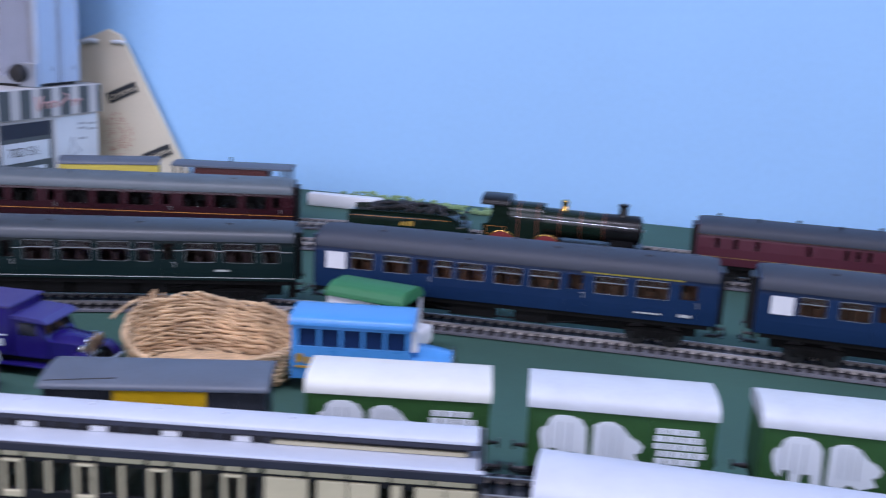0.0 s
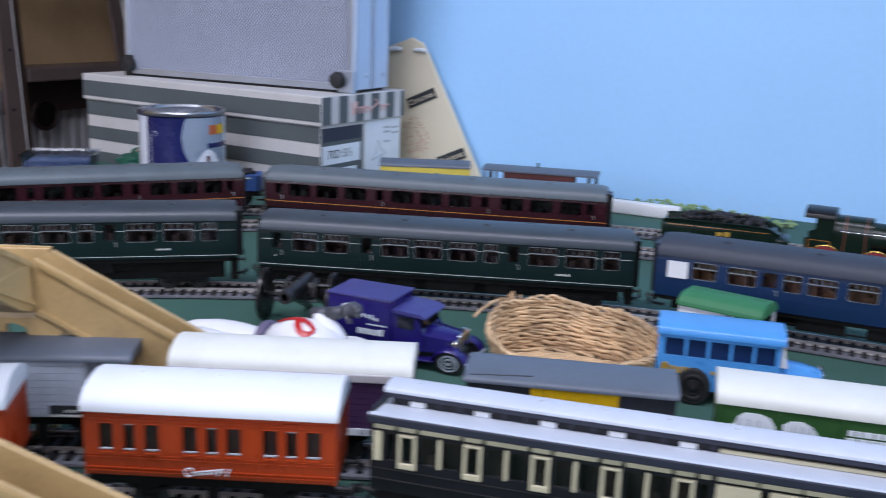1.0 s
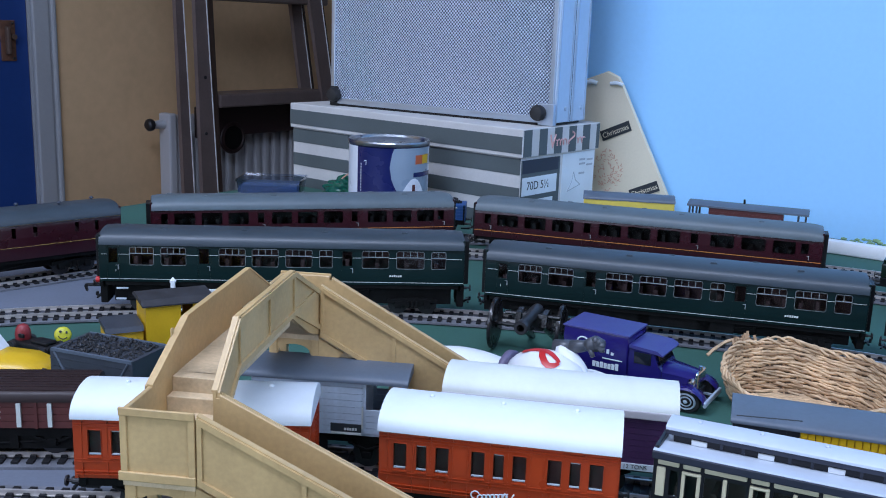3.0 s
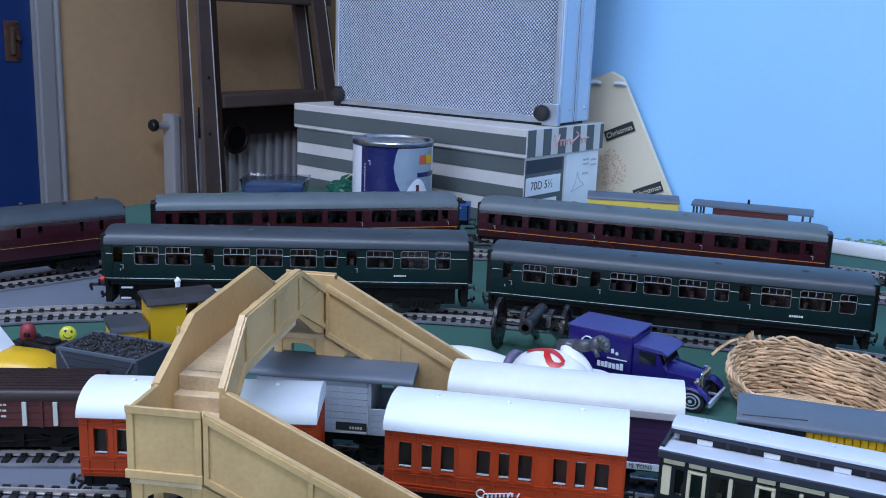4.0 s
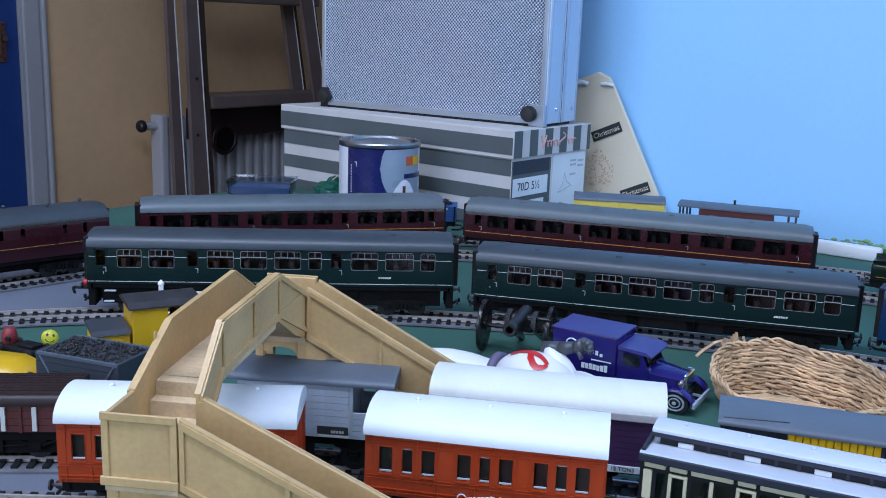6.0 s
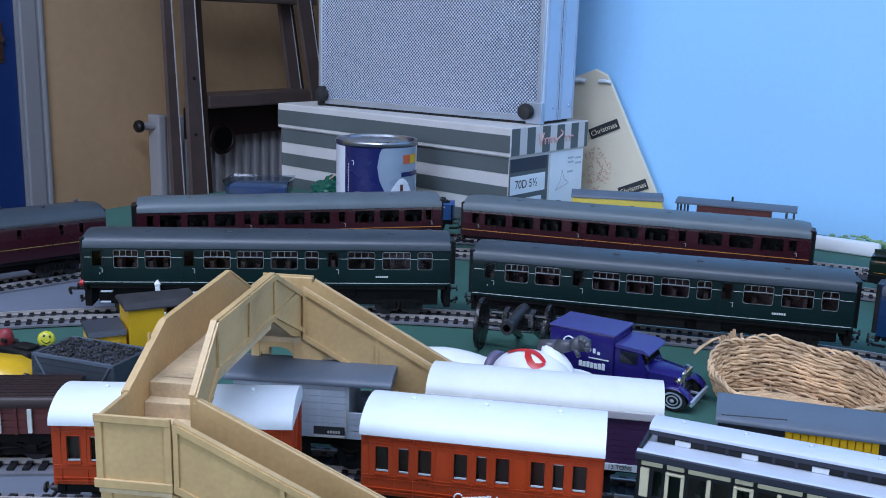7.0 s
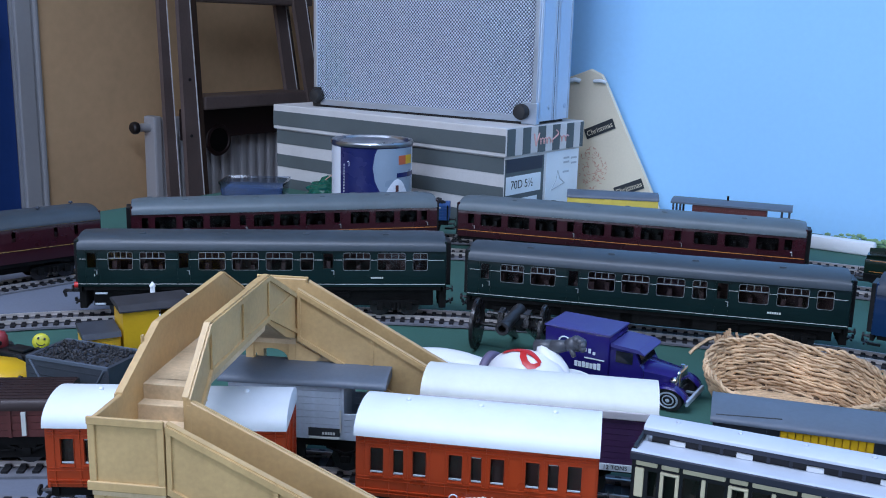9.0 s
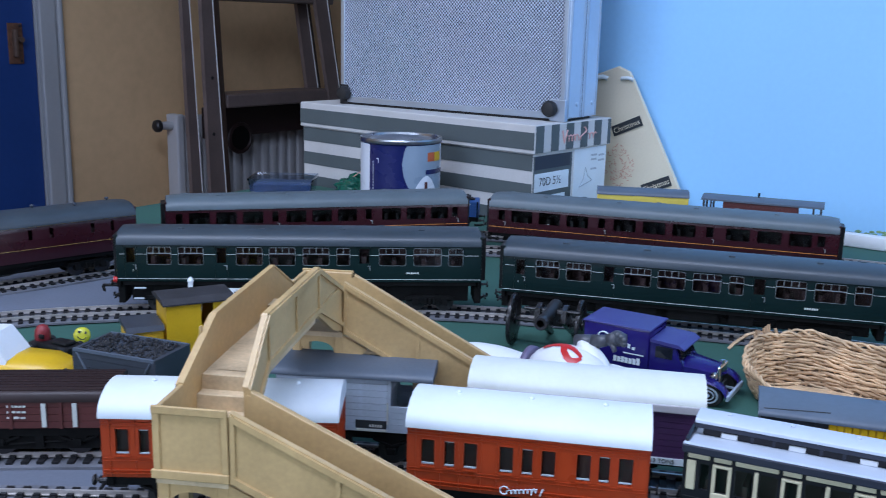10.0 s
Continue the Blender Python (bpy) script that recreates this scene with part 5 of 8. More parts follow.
clerestory_coach(seat("front", -0.0235, 0.1955) @ pose(0, 0.0018, 0, 0, 0, 1.1))


def planked(root, mat, L, W, z0, z1, n, x_off=0.0, gap=0.00022, t=0.0009):
    """A boarded body: a core, and every plank of its sides and ends as a piece of its own."""
    bm = B()
    box(bm, x_off - L / 2 + 0.0004, x_off + L / 2 - 0.0004, -W / 2 + 0.0003, W / 2 - 0.0003, z0, z1)
    body = part("body", bm, mat, root)
    h = (z1 - z0) / n

    def plank(dx, dy):
        bm_ = B()
        return box(bm_, -dx / 2, dx / 2, -dy / 2, dy / 2, gap / 2, h - gap / 2)
    side_m = shared("plank %.4f %.4f %s" % (L, h, mat), lambda: plank(L, t), mat)
    end_m = shared("end plank %.4f %.4f %s" % (W, h, mat), lambda: plank(t, W), mat)
    for i in range(n):
        for s in (-1, 1):
            part("plank", side_m, "", body, m=pose(x_off, s * W / 2, z0 + i * h))
            part("plank", end_m, "", body, m=pose(x_off + s * L / 2, 0, z0 + i * h))
    return body


def van(name, label, m, L, body, roof, *, W=0.030, zb=0.0180, zc=0.0430, zr=0.0500, planks=7, group="vans", roof_over=0.0012, door=True, power=2.0):
    root = thing(name, label, "van", m, group)
    shell = planked(root, body, L, W, zb, zc, planks)
    n = 14
    for x in (-L / 2, L / 2):
        bm = B()
        prism(bm, [((W / 2) * math.cos(math.pi * i / n), zc - 0.0002 + (zr - zc - 0.0006) * math.sin(math.pi * i / n)) for i in range(n + 1)], x - 0.0005, x + 0.0005)
        part("gable", bm, body, shell)
    for x in (-L / 2 + 0.0008, -L / 6, L / 6, L / 2 - 0.0008):
        for s in (-1, 1):
            bm = B()
            y0, y1 = sorted((s * W / 2, s * (W / 2 + 0.0011)))
            box(bm, x - 0.0007, x + 0.0007, y0, y1, zb, zc)
            part("strap", bm, body, root)
    if door:
        for x0, x1 in ((-0.0085, -0.0002), (0.0002, 0.0085)):
            bm = B()
            box(bm, x0, x1, -W / 2 - 0.0010, -W / 2 - 0.0002, zb + 0.0008, zc - 0.001, 0.0002)
            part("door", bm, body, root)
    bm = B()
    arc_roof(bm, L, W, zc, zr, over=roof_over, x0=-L / 2 - 0.001, x1=L / 2 + 0.001, power=power)
    part("roof", bm, roof, root, smooth=45)
    chassis(root, L, zb, min(0.05, L * 0.52))
    return root


# white-roofed coach that follows the clerestory
ob = van("box_van", "long van with a white curved roof", seat("front", 0.159, 0.13) @ pose(0, -0.001, 0), 0.130, "wagon_grey", "roof_pale", W=0.032, zr=0.0525, group="white roofed vans")

# second siding
brown = van("covered_van", "red-brown covered wagon with white stripes and plank roof", seat("second", -0.417, 0.062), 0.068, "wagon_brown", "wagon_brown_dark", zb=0.0150, zc=0.0290, zr=0.0335, planks=4, door=False, power=5.0)
bm = B()
for x in (0.002, 0.016):
    box(bm, x + 0.0008, x + 0.0028, -0.0166, -0.0150, 0.0160, 0.0275)
part("stripe", bm, "white_line", brown, "white painted stripe")
# solid black box added below the wagon in place of its shade
bm = B()
box(bm, -0.030, 0.030, -0.0122, 0.0122, 0.0035, 0.0148)
part("underside_shade", bm, "under_black", brown)
bm = B()
for k in range(3):
    bars(bm, -0.013, -0.004, -0.0155, 0.0255 - k * 0.0028, 0.0266 - k * 0.0028, 5 - k, k)
part("lettering", bm, "white_line", brown)
bm = B()
for k in range(9):
    y = -0.0135 + k * 0.0034
    z = 0.0290 + 0.0045 * (1 - abs(y / 0.0162) ** 5) ** (1 / 5)
    box(bm, -0.0345, 0.0345, y - 0.0002, y + 0.0002, z - 0.0004, z + 0.0004)
part("roof_rib", bm, "wagon_brown_dark", brown)

# grey brake van with an open veranda
gv = thing("brake_van", "grey brake van with an open veranda", "van", seat("second", -0.2840, 0.07), "vans")
planked(gv, "wagon_grey", 0.052, 0.0285, 0.018, 0.0440, 8, -0.0075)
bm = B()
box(bm, -0.036, 0.0390, -0.0145, 0.0145, 0.0172, 0.0182)
box(bm, 0.0375, 0.0385, -0.0142, 0.0142, 0.0180, 0.0300)
veranda = part("veranda", bm, "wagon_grey", gv)
for z in (0.0185, 0.0215, 0.0245, 0.0275):
    for y in (-0.0142, 0.0142):
        bm = B()
        box(bm, 0.0195, 0.0385, y - 0.0005, y + 0.0005, z - 0.0002, z + 0.0026)
        part("plank", bm, "wagon_grey", veranda)
for x in (0.0198, 0.0380):
    for y in (-0.0142, 0.0142):
        bm = B()
        box(bm, x - 0.0007, x + 0.0007, y - 0.0007, y + 0.0007, 0.018, 0.0430)
        part("post", bm, "wagon_grey", veranda)
bm = B()
box(bm, 0.0040, 0.0185, -0.0152, -0.0142, 0.0190, 0.0228)
part("number_panel", bm, "ink", gv, "black number panel")
number_bars(gv, 0.0105, 0.0168, 0.0198, 0.0212, -0.0152, 5, "white_line", 3)
bm = B()
box(bm, 0.0045, 0.0186, -0.0156, -0.0146, 0.0178, 0.0186)
part("step_edge", bm, "white_line", gv)
for x in (0.0188, 0.0368):
    bm = B()
    box(bm, x, x + 0.0006, -0.0162, -0.0150, 0.0215, 0.0320)
    part("handrail", bm, "white_line", gv, "white handrail")
bm = B()
arc_roof(bm, 0.078, 0.0295, 0.0440, 0.0480, over=0.0012, x0=-0.0385, x1=0.0400, power=2.0)
part("roof", bm, "roof_slate", gv, smooth=45)
chassis(gv, 0.078, 0.0180, 0.042)

pv = van("covered_van", "purple-brown planked van with a cream roof", seat("second", -0.1785, 0.1), 0.1035, "van_purple", "roof_cream", zr=0.0515, zc=0.0435, planks=9, door=False)
# lower lip of the cream roof, its shade put into a grey colour
bm = B()
box(bm, -0.053, 0.053, -0.0172, -0.0150, 0.0398, 0.0434, 0.0004)
part("cornice", bm, "cornice_grey", pv, "roof edge with its shade in pale grey")
bm = B()
box(bm, -0.0517, 0.0517, -0.0158, -0.0142, 0.0150, 0.0182)
part("solebar", bm, "label_white", pv, "pale grey solebar")
lettering("lettering", "12 TONS", 0.0027, "ink", pv, pose(0.0355, -0.01595, 0.0166, 90, 0, 0), "black weight lettering")

gy = thing("conveyor_van", "slate grey van with a yellow side panel", "van", seat("second", -0.0600, 0.09), "vans")
bm = B()
box(bm, -0.0440, 0.0440, -0.0142, 0.0142, 0.018, 0.0436)
body = part("body", bm, "dark_slate", gy)
for i in range(9):
    x = -0.0425 + i * 0.01062
    bm = B()
    box(bm, x - 0.0006, x + 0.0006, -0.0152, -0.0140, 0.018, 0.0436)
    part("rib", bm, "dark_slate", body)
bm = B()
box(bm, -0.0165, 0.0205, -0.0150, -0.0143, 0.0290, 0.0434)
panel = part("side_panel", bm, "gold_line", gy, "ribbed yellow panel")
for i in range(12):
    x = -0.0165 + i * 0.0370 / 12
    bm = B()
    box(bm, x + 0.00016, x + 0.0370 / 12 - 0.00016, -0.0160, -0.0149, 0.0291, 0.0433, 0.0003)
    part("slat", bm, "bright_yellow", panel)
bm = B()
arc_roof(bm, 0.0905, 0.0325, 0.0436, 0.0470, over=0.0004, x0=-0.0452, x1=0.0452, n=18, power=2.0)
part("roof", bm, "roof_slate", gy, smooth=45)
bm = B()
rod(bm, (-0.043, -0.0140, 0.0454), (-0.016, -0.0118, 0.0461), 0.0003, seg=6)
part("wire", bm, "ink", gy, "thin black wire on the roof")
chassis(gy, 0.089, 0.0180, 0.046)


SHAPES = ([(0, .55), (.04, .70), (.14, .74), (.20, .90), (.34, 1), (.64, 1), (.84, .93), (.96, .76), (1, 0), (.80, 0), (.78, .22), (.60, .22), (.58, 0), (.38, 0), (.36, .26), (.22, .28), (.20, .10), (.07, .22)],
          [(0, .88), (.16, .98), (.36, 1), (.56, .90), (.74, .68), (.90, .60), (1, .48), (.95, .34), (.84, .30), (.93, .12), (.62, 0), (.42, .10), (.30, 0), (0, .04)])


def picture(bm, k, x0, z0, w, h, y):
    """A plain white outline shape printed on a side that faces -y."""
    prism(bm, [(x0 + u * w, z0 + v * h) for u, v in SHAPES[k]], y - 0.00022, y + 0.0002, "y")


for k, x in enumerate((0.0385, 0.1295, 0.2215)):
    ob = van("poultry_van", "green van with white printed pictures and a %s roof" % ("cream" if k == 0 else "white"), seat("second", x, 0.072), 0.0735, "van_green", "roof_cream" if k == 0 else "roof_offwhite",
             W=0.0295, zr=0.0512, zc=0.0445, planks=1, door=False, group="green printed vans", power=2.6)
    for q, x0, z0, w, h in ((0, -0.0325, 0.0215, 0.0195, 0.0195), (1, -0.0110, 0.0215, 0.0200, 0.0185)):
        bm = B()
        picture(bm, q, x0, z0, w, h, -0.0154)
        part("printed_picture", bm, "label_white", ob, "white printed shape")
    rng = random.Random(5)
    for q in range(5):
        x0 = 0.0135 + rng.uniform(-0.0008, 0.0012)
        while x0 < 0.0300:
            w = rng.uniform(0.0020, 0.0042)
            bm = B()
            box(bm, x0, x0 + w, -0.0157, -0.0152, 0.0240 + q * 0.0032, 0.0263 + q * 0.0032)
            part("printed_bar", bm, "label_white", ob)
            x0 += w + 0.0006
    for cx, w in ((-0.0225, 0.012), (-0.0020, 0.010)):
        for q in range(3):
            bm = B()
            box(bm, cx - w / 2 + q * w / 3, cx - w / 2 + q * w / 3 + 0.0005, -0.0160, -0.0155, 0.0255, 0.0385)
            part("printed_line", bm, "pale_grey_print", ob)


# ---- wagons on the outer siding ----
def open_wagon(label, x, L, mat, seed, load=True):
    root = thing("open_wagon", label, "wagon", seat("outer", x, L), "goods wagons")
    planked(root, mat, L, 0.028, 0.018, 0.0330, 5)
    for xx in (-L / 2 + 0.001, -0.010, 0.010, L / 2 - 0.001):
        bm = B()
        box(bm, xx - 0.0006, xx + 0.0006, -0.0152, -0.0142, 0.0165, 0.0332)
        part("strap", bm, "under_black", root)
    bm = B()
    rng = random.Random(seed)
    for k in range(3):
        z = 0.0300 - k * 0.0042
        bars(bm, -L / 2 + 0.004 + k * 0.003, L / 2 - 0.006 - k * 0.006, -0.01455, z, z + 0.0016, 9 - 2 * k, seed + k)
    part("lettering", bm, "white_line", root)
    bm = B()
    for i in range(90):
        px_, py_ = rng.uniform(-L / 2 + 0.003, L / 2 - 0.003), rng.uniform(-0.0115, 0.0115)
        z = 0.0325 + 0.0035 * (1 - (2 * px_ / L) ** 2) + rng.uniform(0, 0.0012)
        bmesh.ops.create_icosphere(bm, subdivisions=1, radius=rng.uniform(0.0014, 0.0026), matrix=pose(px_, py_, z, rng.uniform(0, 180), rng.uniform(0, 180), 0) @ Matrix.Diagonal((1, 0.8, 0.7, 1)))
    part("coal_load", bm, "coal", root, "heap of black coal")
    chassis(root, L, 0.0180, 0.040)
    return root


open_wagon("blue planked coal wagon with pale lettering", -0.4700, 0.072, "wagon_blue", 3)
open_wagon("red planked coal wagon with pale lettering", -0.3800, 0.070, "wagon_red", 5)
yv = van("covered_van", "pale yellow van with a round dark emblem and grey roof", seat("outer", -0.2837, 0.084), 0.0850, "wagon_yellow", "roof_slate", W=0.0285, zr=0.0527, zc=0.0482, planks=1, door=True, group="goods wagons")
bm = B()
rod(bm, (0, -0.0154, 0.0345), (0, -0.0159, 0.0345), 0.0072, seg=28)
em = part("emblem", bm, "pale_grey_print", yv, "round grey emblem")
bm = B()
rod(bm, (0, -0.0159, 0.0345), (0, -0.0161, 0.0345), 0.0052, seg=20)
part("emblem_mark", bm, "ink", em)
number_bars(yv, -0.036, -0.026, 0.0255, 0.0266, -0.0148, 4, "ink", 2)
number_bars(yv, 0.026, 0.035, 0.0255, 0.0266, -0.0148, 4, "ink", 6)

bv = thing("brake_van", "brown goods brake van with open end platforms and flat grey roof", "van", seat("outer", -0.1736, 0.095), "goods wagons")
planked(bv, "wagon_brown", 0.066, 0.0285, 0.018, 0.0470, 9, -0.0010)
bm = B()
box(bm, -0.0535, 0.0535, -0.0145, 0.0145, 0.0170, 0.0182)
part("floor", bm, "wagon_brown", bv)
for sx in (-1, 1):
    bm = B()
    box(bm, sx * 0.0520 - 0.0006, sx * 0.0520 + 0.0006, -0.0138, 0.0138, 0.018, 0.0300)
    veranda = part("veranda", bm, "dark_slate", bv, "dark slate end platform screen")
    for y in (-0.0138, 0.0138):
        bm = B()
        box(bm, *sorted((sx * 0.0338, sx * 0.0520)), y - 0.0005, y + 0.0005, 0.018, 0.0290)
        part("side_sheet", bm, "wagon_brown", veranda)
        for x in (0.0520, 0.0455):
            bm = B()
            box(bm, sx * x - 0.0009, sx * x + 0.0009, y - 0.0008, y + 0.0008, 0.018, 0.0476)
            part("post", bm, "dark_slate", veranda)
bm = B()
prism(bm, [(-0.0160, 0.0472), (0.0160, 0.0472), (0.0160, 0.0488), (0.0090, 0.0503), (0.0, 0.0508), (-0.0090, 0.0503), (-0.0160, 0.0488)], -0.0545, 0.0545)
part("roof", bm, "roof_slate", bv, "thin grey roof", smooth=20)
bm = B()
rod(bm, (-0.004, 0.004, 0.0500), (-0.004, 0.004, 0.0548), 0.0010, seg=10)
part("chimney", bm, "under_black", bv, "small black stove chimney")
bm = B()
box(bm, -0.048, 0.048, -0.0175, -0.0150, 0.0085, 0.0093)
part("footboard", bm, "wagon_brown_dark", bv)
chassis(bv, 0.107, 0.0180, 0.056)

fw = thing("flat_wagon", "grey flat wagon carrying a dark load", "wagon", seat("outer", -0.5420, 0.07), "goods wagons")
bm = B()
box(bm, -0.0375, 0.0375, -0.0140, 0.0140, 0.0170, 0.0195, 0.0004)
box(bm, -0.036, -0.012, -0.0142, -0.0132, 0.0195, 0.0225)
part("deck", bm, "wagon_grey", fw)
bm = B()
box(bm, -0.026, 0.016, -0.011, 0.011, 0.0196, 0.0270, 0.0025)
box(bm, -0.022, 0.012, -0.009, 0.009, 0.0268, 0.0300, 0.0015)
part("load", bm, "black_plastic", fw, "dark boxy load", smooth=40)
chassis(fw, 0.075, 0.0175, 0.040)
fw2 = thing("flat_wagon", "low black empty flat wagon", "wagon", seat("outer", -0.6260, 0.07), "goods wagons")
bm = B()
box(bm, -0.038, 0.038, -0.0135, 0.0135, 0.0150, 0.0185, 0.0005)
for sx in (-1, 1):
    box(bm, sx * 0.037 - 0.0008, sx * 0.037 + 0.0008, -0.0135, 0.0135, 0.0185, 0.0215)
part("deck", bm, "black_plastic", fw2)
chassis(fw2, 0.076, 0.0155, 0.040)

# ---- level crossing gates ----
def gate(label, m, span, braced=True):
    root = thing("crossing_gate", label, "gate", m)
    bm = B()
    box(bm, -0.0016, 0.0016, -0.0016, 0.0016, 0, 0.029, 0.0003)
    lathe(bm, [(0.0022, 0.029), (0.0022, 0.0302), (0.0004, 0.0325)], 8)
    part("post", bm, "white_plastic", root)
    if braced:
        bm = B()
        for z in (0.0065, 0.0225):
            bm = B()
            box(bm, 0.0016, span, -0.0006, 0.0006, z - 0.0008, z + 0.0008)
            part("rail", bm, "white_plastic", root)
        for x in (span - 0.001, span / 2):
            bm = B()
            box(bm, x - 0.0008, x + 0.0008, -0.0005, 0.0005, 0.0073, 0.0217)
            part("upright", bm, "white_plastic", root)
        for x0, x1 in ((0.002, span / 2), (span / 2, span - 0.001)):
            for za, zb_ in ((0.007, 0.022), (0.022, 0.007)):
                bm = B()
                rod(bm, (x0, 0, za), (x1, 0, zb_), 0.0007, seg=6)
                part("brace", bm, "white_plastic", root)
    return root


gate("white lattice level crossing gate beside the track", pose(-0.712, 0.742, BOARD_Z, 0, 0, 34.5), 0.058)
gate("white crossing gate post", pose(-0.6190, 0.8060, BOARD_Z, 0, 0, 35), 0.02, False)
gate("white lattice crossing gate between the tracks", pose(-0.4990, 0.5095, BOARD_Z, 0, 0, 37), 0.058)

# ---- footbridge ----
U, Wv = Vector((0.955, 0.298, 0)), Vector((-0.298, 0.955, 0))
FB = Matrix.Translation((-0.2456, 0.222, 0)) @ Matrix(((0.955, -0.298, 0, 0), (0.298, 0.955, 0, 0), (0, 0, 1, 0), (0, 0, 0, 1)))
fb = thing("footbridge", "tan plastic footbridge with stairs across the sidings", "footbridge", FB)
TW, TD, SP = 0.0248, 0.0216, 0.1550          # tower width and depth, where the far tower begins
DECK, TOP = 0.0590, 0.0828


def slab(name, pts, k0, k1, axis, label="", mat="beige_plastic"):
    bm = B()
    prism(bm, pts, k0, k1, axis)
    bmesh.ops.bevel(bm, geom=[e for e in bm.edges], offset=0.0003, segments=1, affect="EDGES")
    return part(name, bm, mat, fb, label)


def rib(ob, bm, mat="beige_plastic", name="moulding"):
    return part(name, bm, mat, ob)


T = 0.0016
G = 0.0011                                               # open joint between a landing and its stair
for w0, near, DECK, TOP in ((0.0, True, 0.0590, 0.0828), (SP, False, 0.0612, 0.0850)):
    w1 = w0 + TD
    # outer walls of the landing, above the deck
    front = slab("parapet", [(-TW, DECK - 0.0005), (0, DECK - 0.0005), (0, TOP), (-TW, TOP)], w0 if near else w1 - T, w0 + T if near else w1, "y")
    y = w0 if near else w1
    bm = B()
    s = -1 if near else 1
    for x0, x1, z0, z1 in ((-TW - 0.0006, 0.0004, TOP - 0.002, TOP + 0.0008), (-TW - 0.0012, 0.0006, DECK - 0.0010, DECK + 0.0022), (-TW - 0.0004, -TW + 0.002, DECK, TOP), (-0.002, 0.0004, DECK, TOP)):
        d = 0.0011 if x1 - x0 > 0.01 else 0.0008
        box(bm, x0, x1, min(y, y + s * d), max(y, y + s * d), z0, z1, 0.0003)
    rib(front, bm)
    left = slab("parapet", [(w0, DECK - 0.0005), (w1, DECK - 0.0005), (w1, TOP), (w0, TOP)], -TW, -TW + T, "x")
    bm = B()
    box(bm, -TW, 0, w0, w1, DECK - 0.003, DECK)
    part("landing", bm, "step_beige", fb, "worn landing floor")
    # corner legs and arched brackets
    for x in (-TW, -0.004):
        for yy in (w0 + 0.0005, w1 - 0.0045):
            bm = B()
            box(bm, x, x + 0.004, yy, yy + 0.004, BOARD_Z, DECK - 0.003, 0.0004)
            part("leg", bm, "beige_plastic", fb)
    for yy in (w0 + 0.0012, w1 - 0.0030):
        bm = B()
        n = 14
        r = TW / 2 - 0.004
        arc = [(-TW / 2 + r * math.cos(math.pi * i / n), DECK - 0.0030 - 0.0125 + 0.0095 * math.sin(math.pi * i / n) ** 0.45) for i in range(n + 1)]
        prism(bm, [(-0.002, DECK - 0.0025), *arc[:1], *arc, (-TW + 0.002, DECK - 0.0025)][0:1] + arc + [(-TW + 0.002, DECK - 0.0025)], yy, yy + 0.0018, "y")
        part("arch", bm, "beige_plastic", fb)
    # stairs down, with a parapet each side
    run, slope = 0.112, (0.480 if near else 0.550)
    for yy, show in ((w0, -1), (w1 - T, 1)):
        TOP += 0.0008 if not near and show < 0 else 0.0
        pts = [(G, DECK - 0.001), (G, TOP - slope * G), (run, TOP - slope * run), (run, DECK - 0.001 - slope * run), (run - 0.004, DECK - 0.001 - slope * run)]
        p = slab("stair_parapet", pts, yy, yy + T, "y")
        bm = B()
        ya, yb = (yy + 0.0009, yy + T - 0.0001) if show < 0 else (yy + 0.0001, yy + T - 0.0009)
        box(bm, -0.0003, G + 0.0003, ya, yb, DECK - 0.0018, TOP - 0.0022)
        part("joint_tongue", bm, "beige_plastic", fb)
        for face, s in ((yy, -1), (yy + T, 1)):
            if face == yy + T and show < 0 or face == yy and show > 0:
                continue
            bm = B()
            a, b = sorted((face, face + s * 0.0010))
            for off, th in ((0.0, 0.0024), (-(TOP - DECK) + 0.0024, 0.0024)):
                prism(bm, [(G, TOP + off - slope * G), (run, TOP + off - slope * run), (run, TOP + off - th - slope * run), (G, TOP + off - th - slope * G)], a, b, "y")
            for x in (G, 0.036, 0.074, run - 0.0016):
                prism(bm, [(x, TOP - slope * x), (x + 0.0016, TOP - slope * (x + 0.0016)), (x + 0.0016, DECK - slope * (x + 0.0016)), (x, DECK - slope * x)], a + 0.0002, b - 0.0002, "y")
            rib(p, bm)
        if show < 0:
            bm = B()
            prism(bm, [(G, TOP + 0.0006 - slope * G), (run, TOP + 0.0006 - slope * run), (run, TOP - slope * run), (G, TOP - slope * G)], yy - 0.0004, yy + T + 0.0004, "y")
            rib(p, bm, name="handrail")
            TOP -= 0.0 if near else 0.0008
    n = 13
    for i in range(n):
        x0 = run * i / n
        z = DECK - slope * run * (i + 1) / n + 0.001
        bm = B()
        box(bm, x0, x0 + run / n + 0.0006, w0 + T, w1 - T, z - 0.0045, z)
        part("stair_tread", bm, "step_beige", fb)
    # triangular bracket under the stair head
    for yy in (w0 + 0.0004, w1 - 0.0020):
        bm = B()
        prism(bm, [(0.0, DECK - 0.002), (0.012, DECK - 0.002 - slope * 0.012), (0.004, DECK - 0.017), (0.0, DECK - 0.017)], yy, yy + 0.0015, "y")
        part("bracket", bm, "beige_plastic", fb)

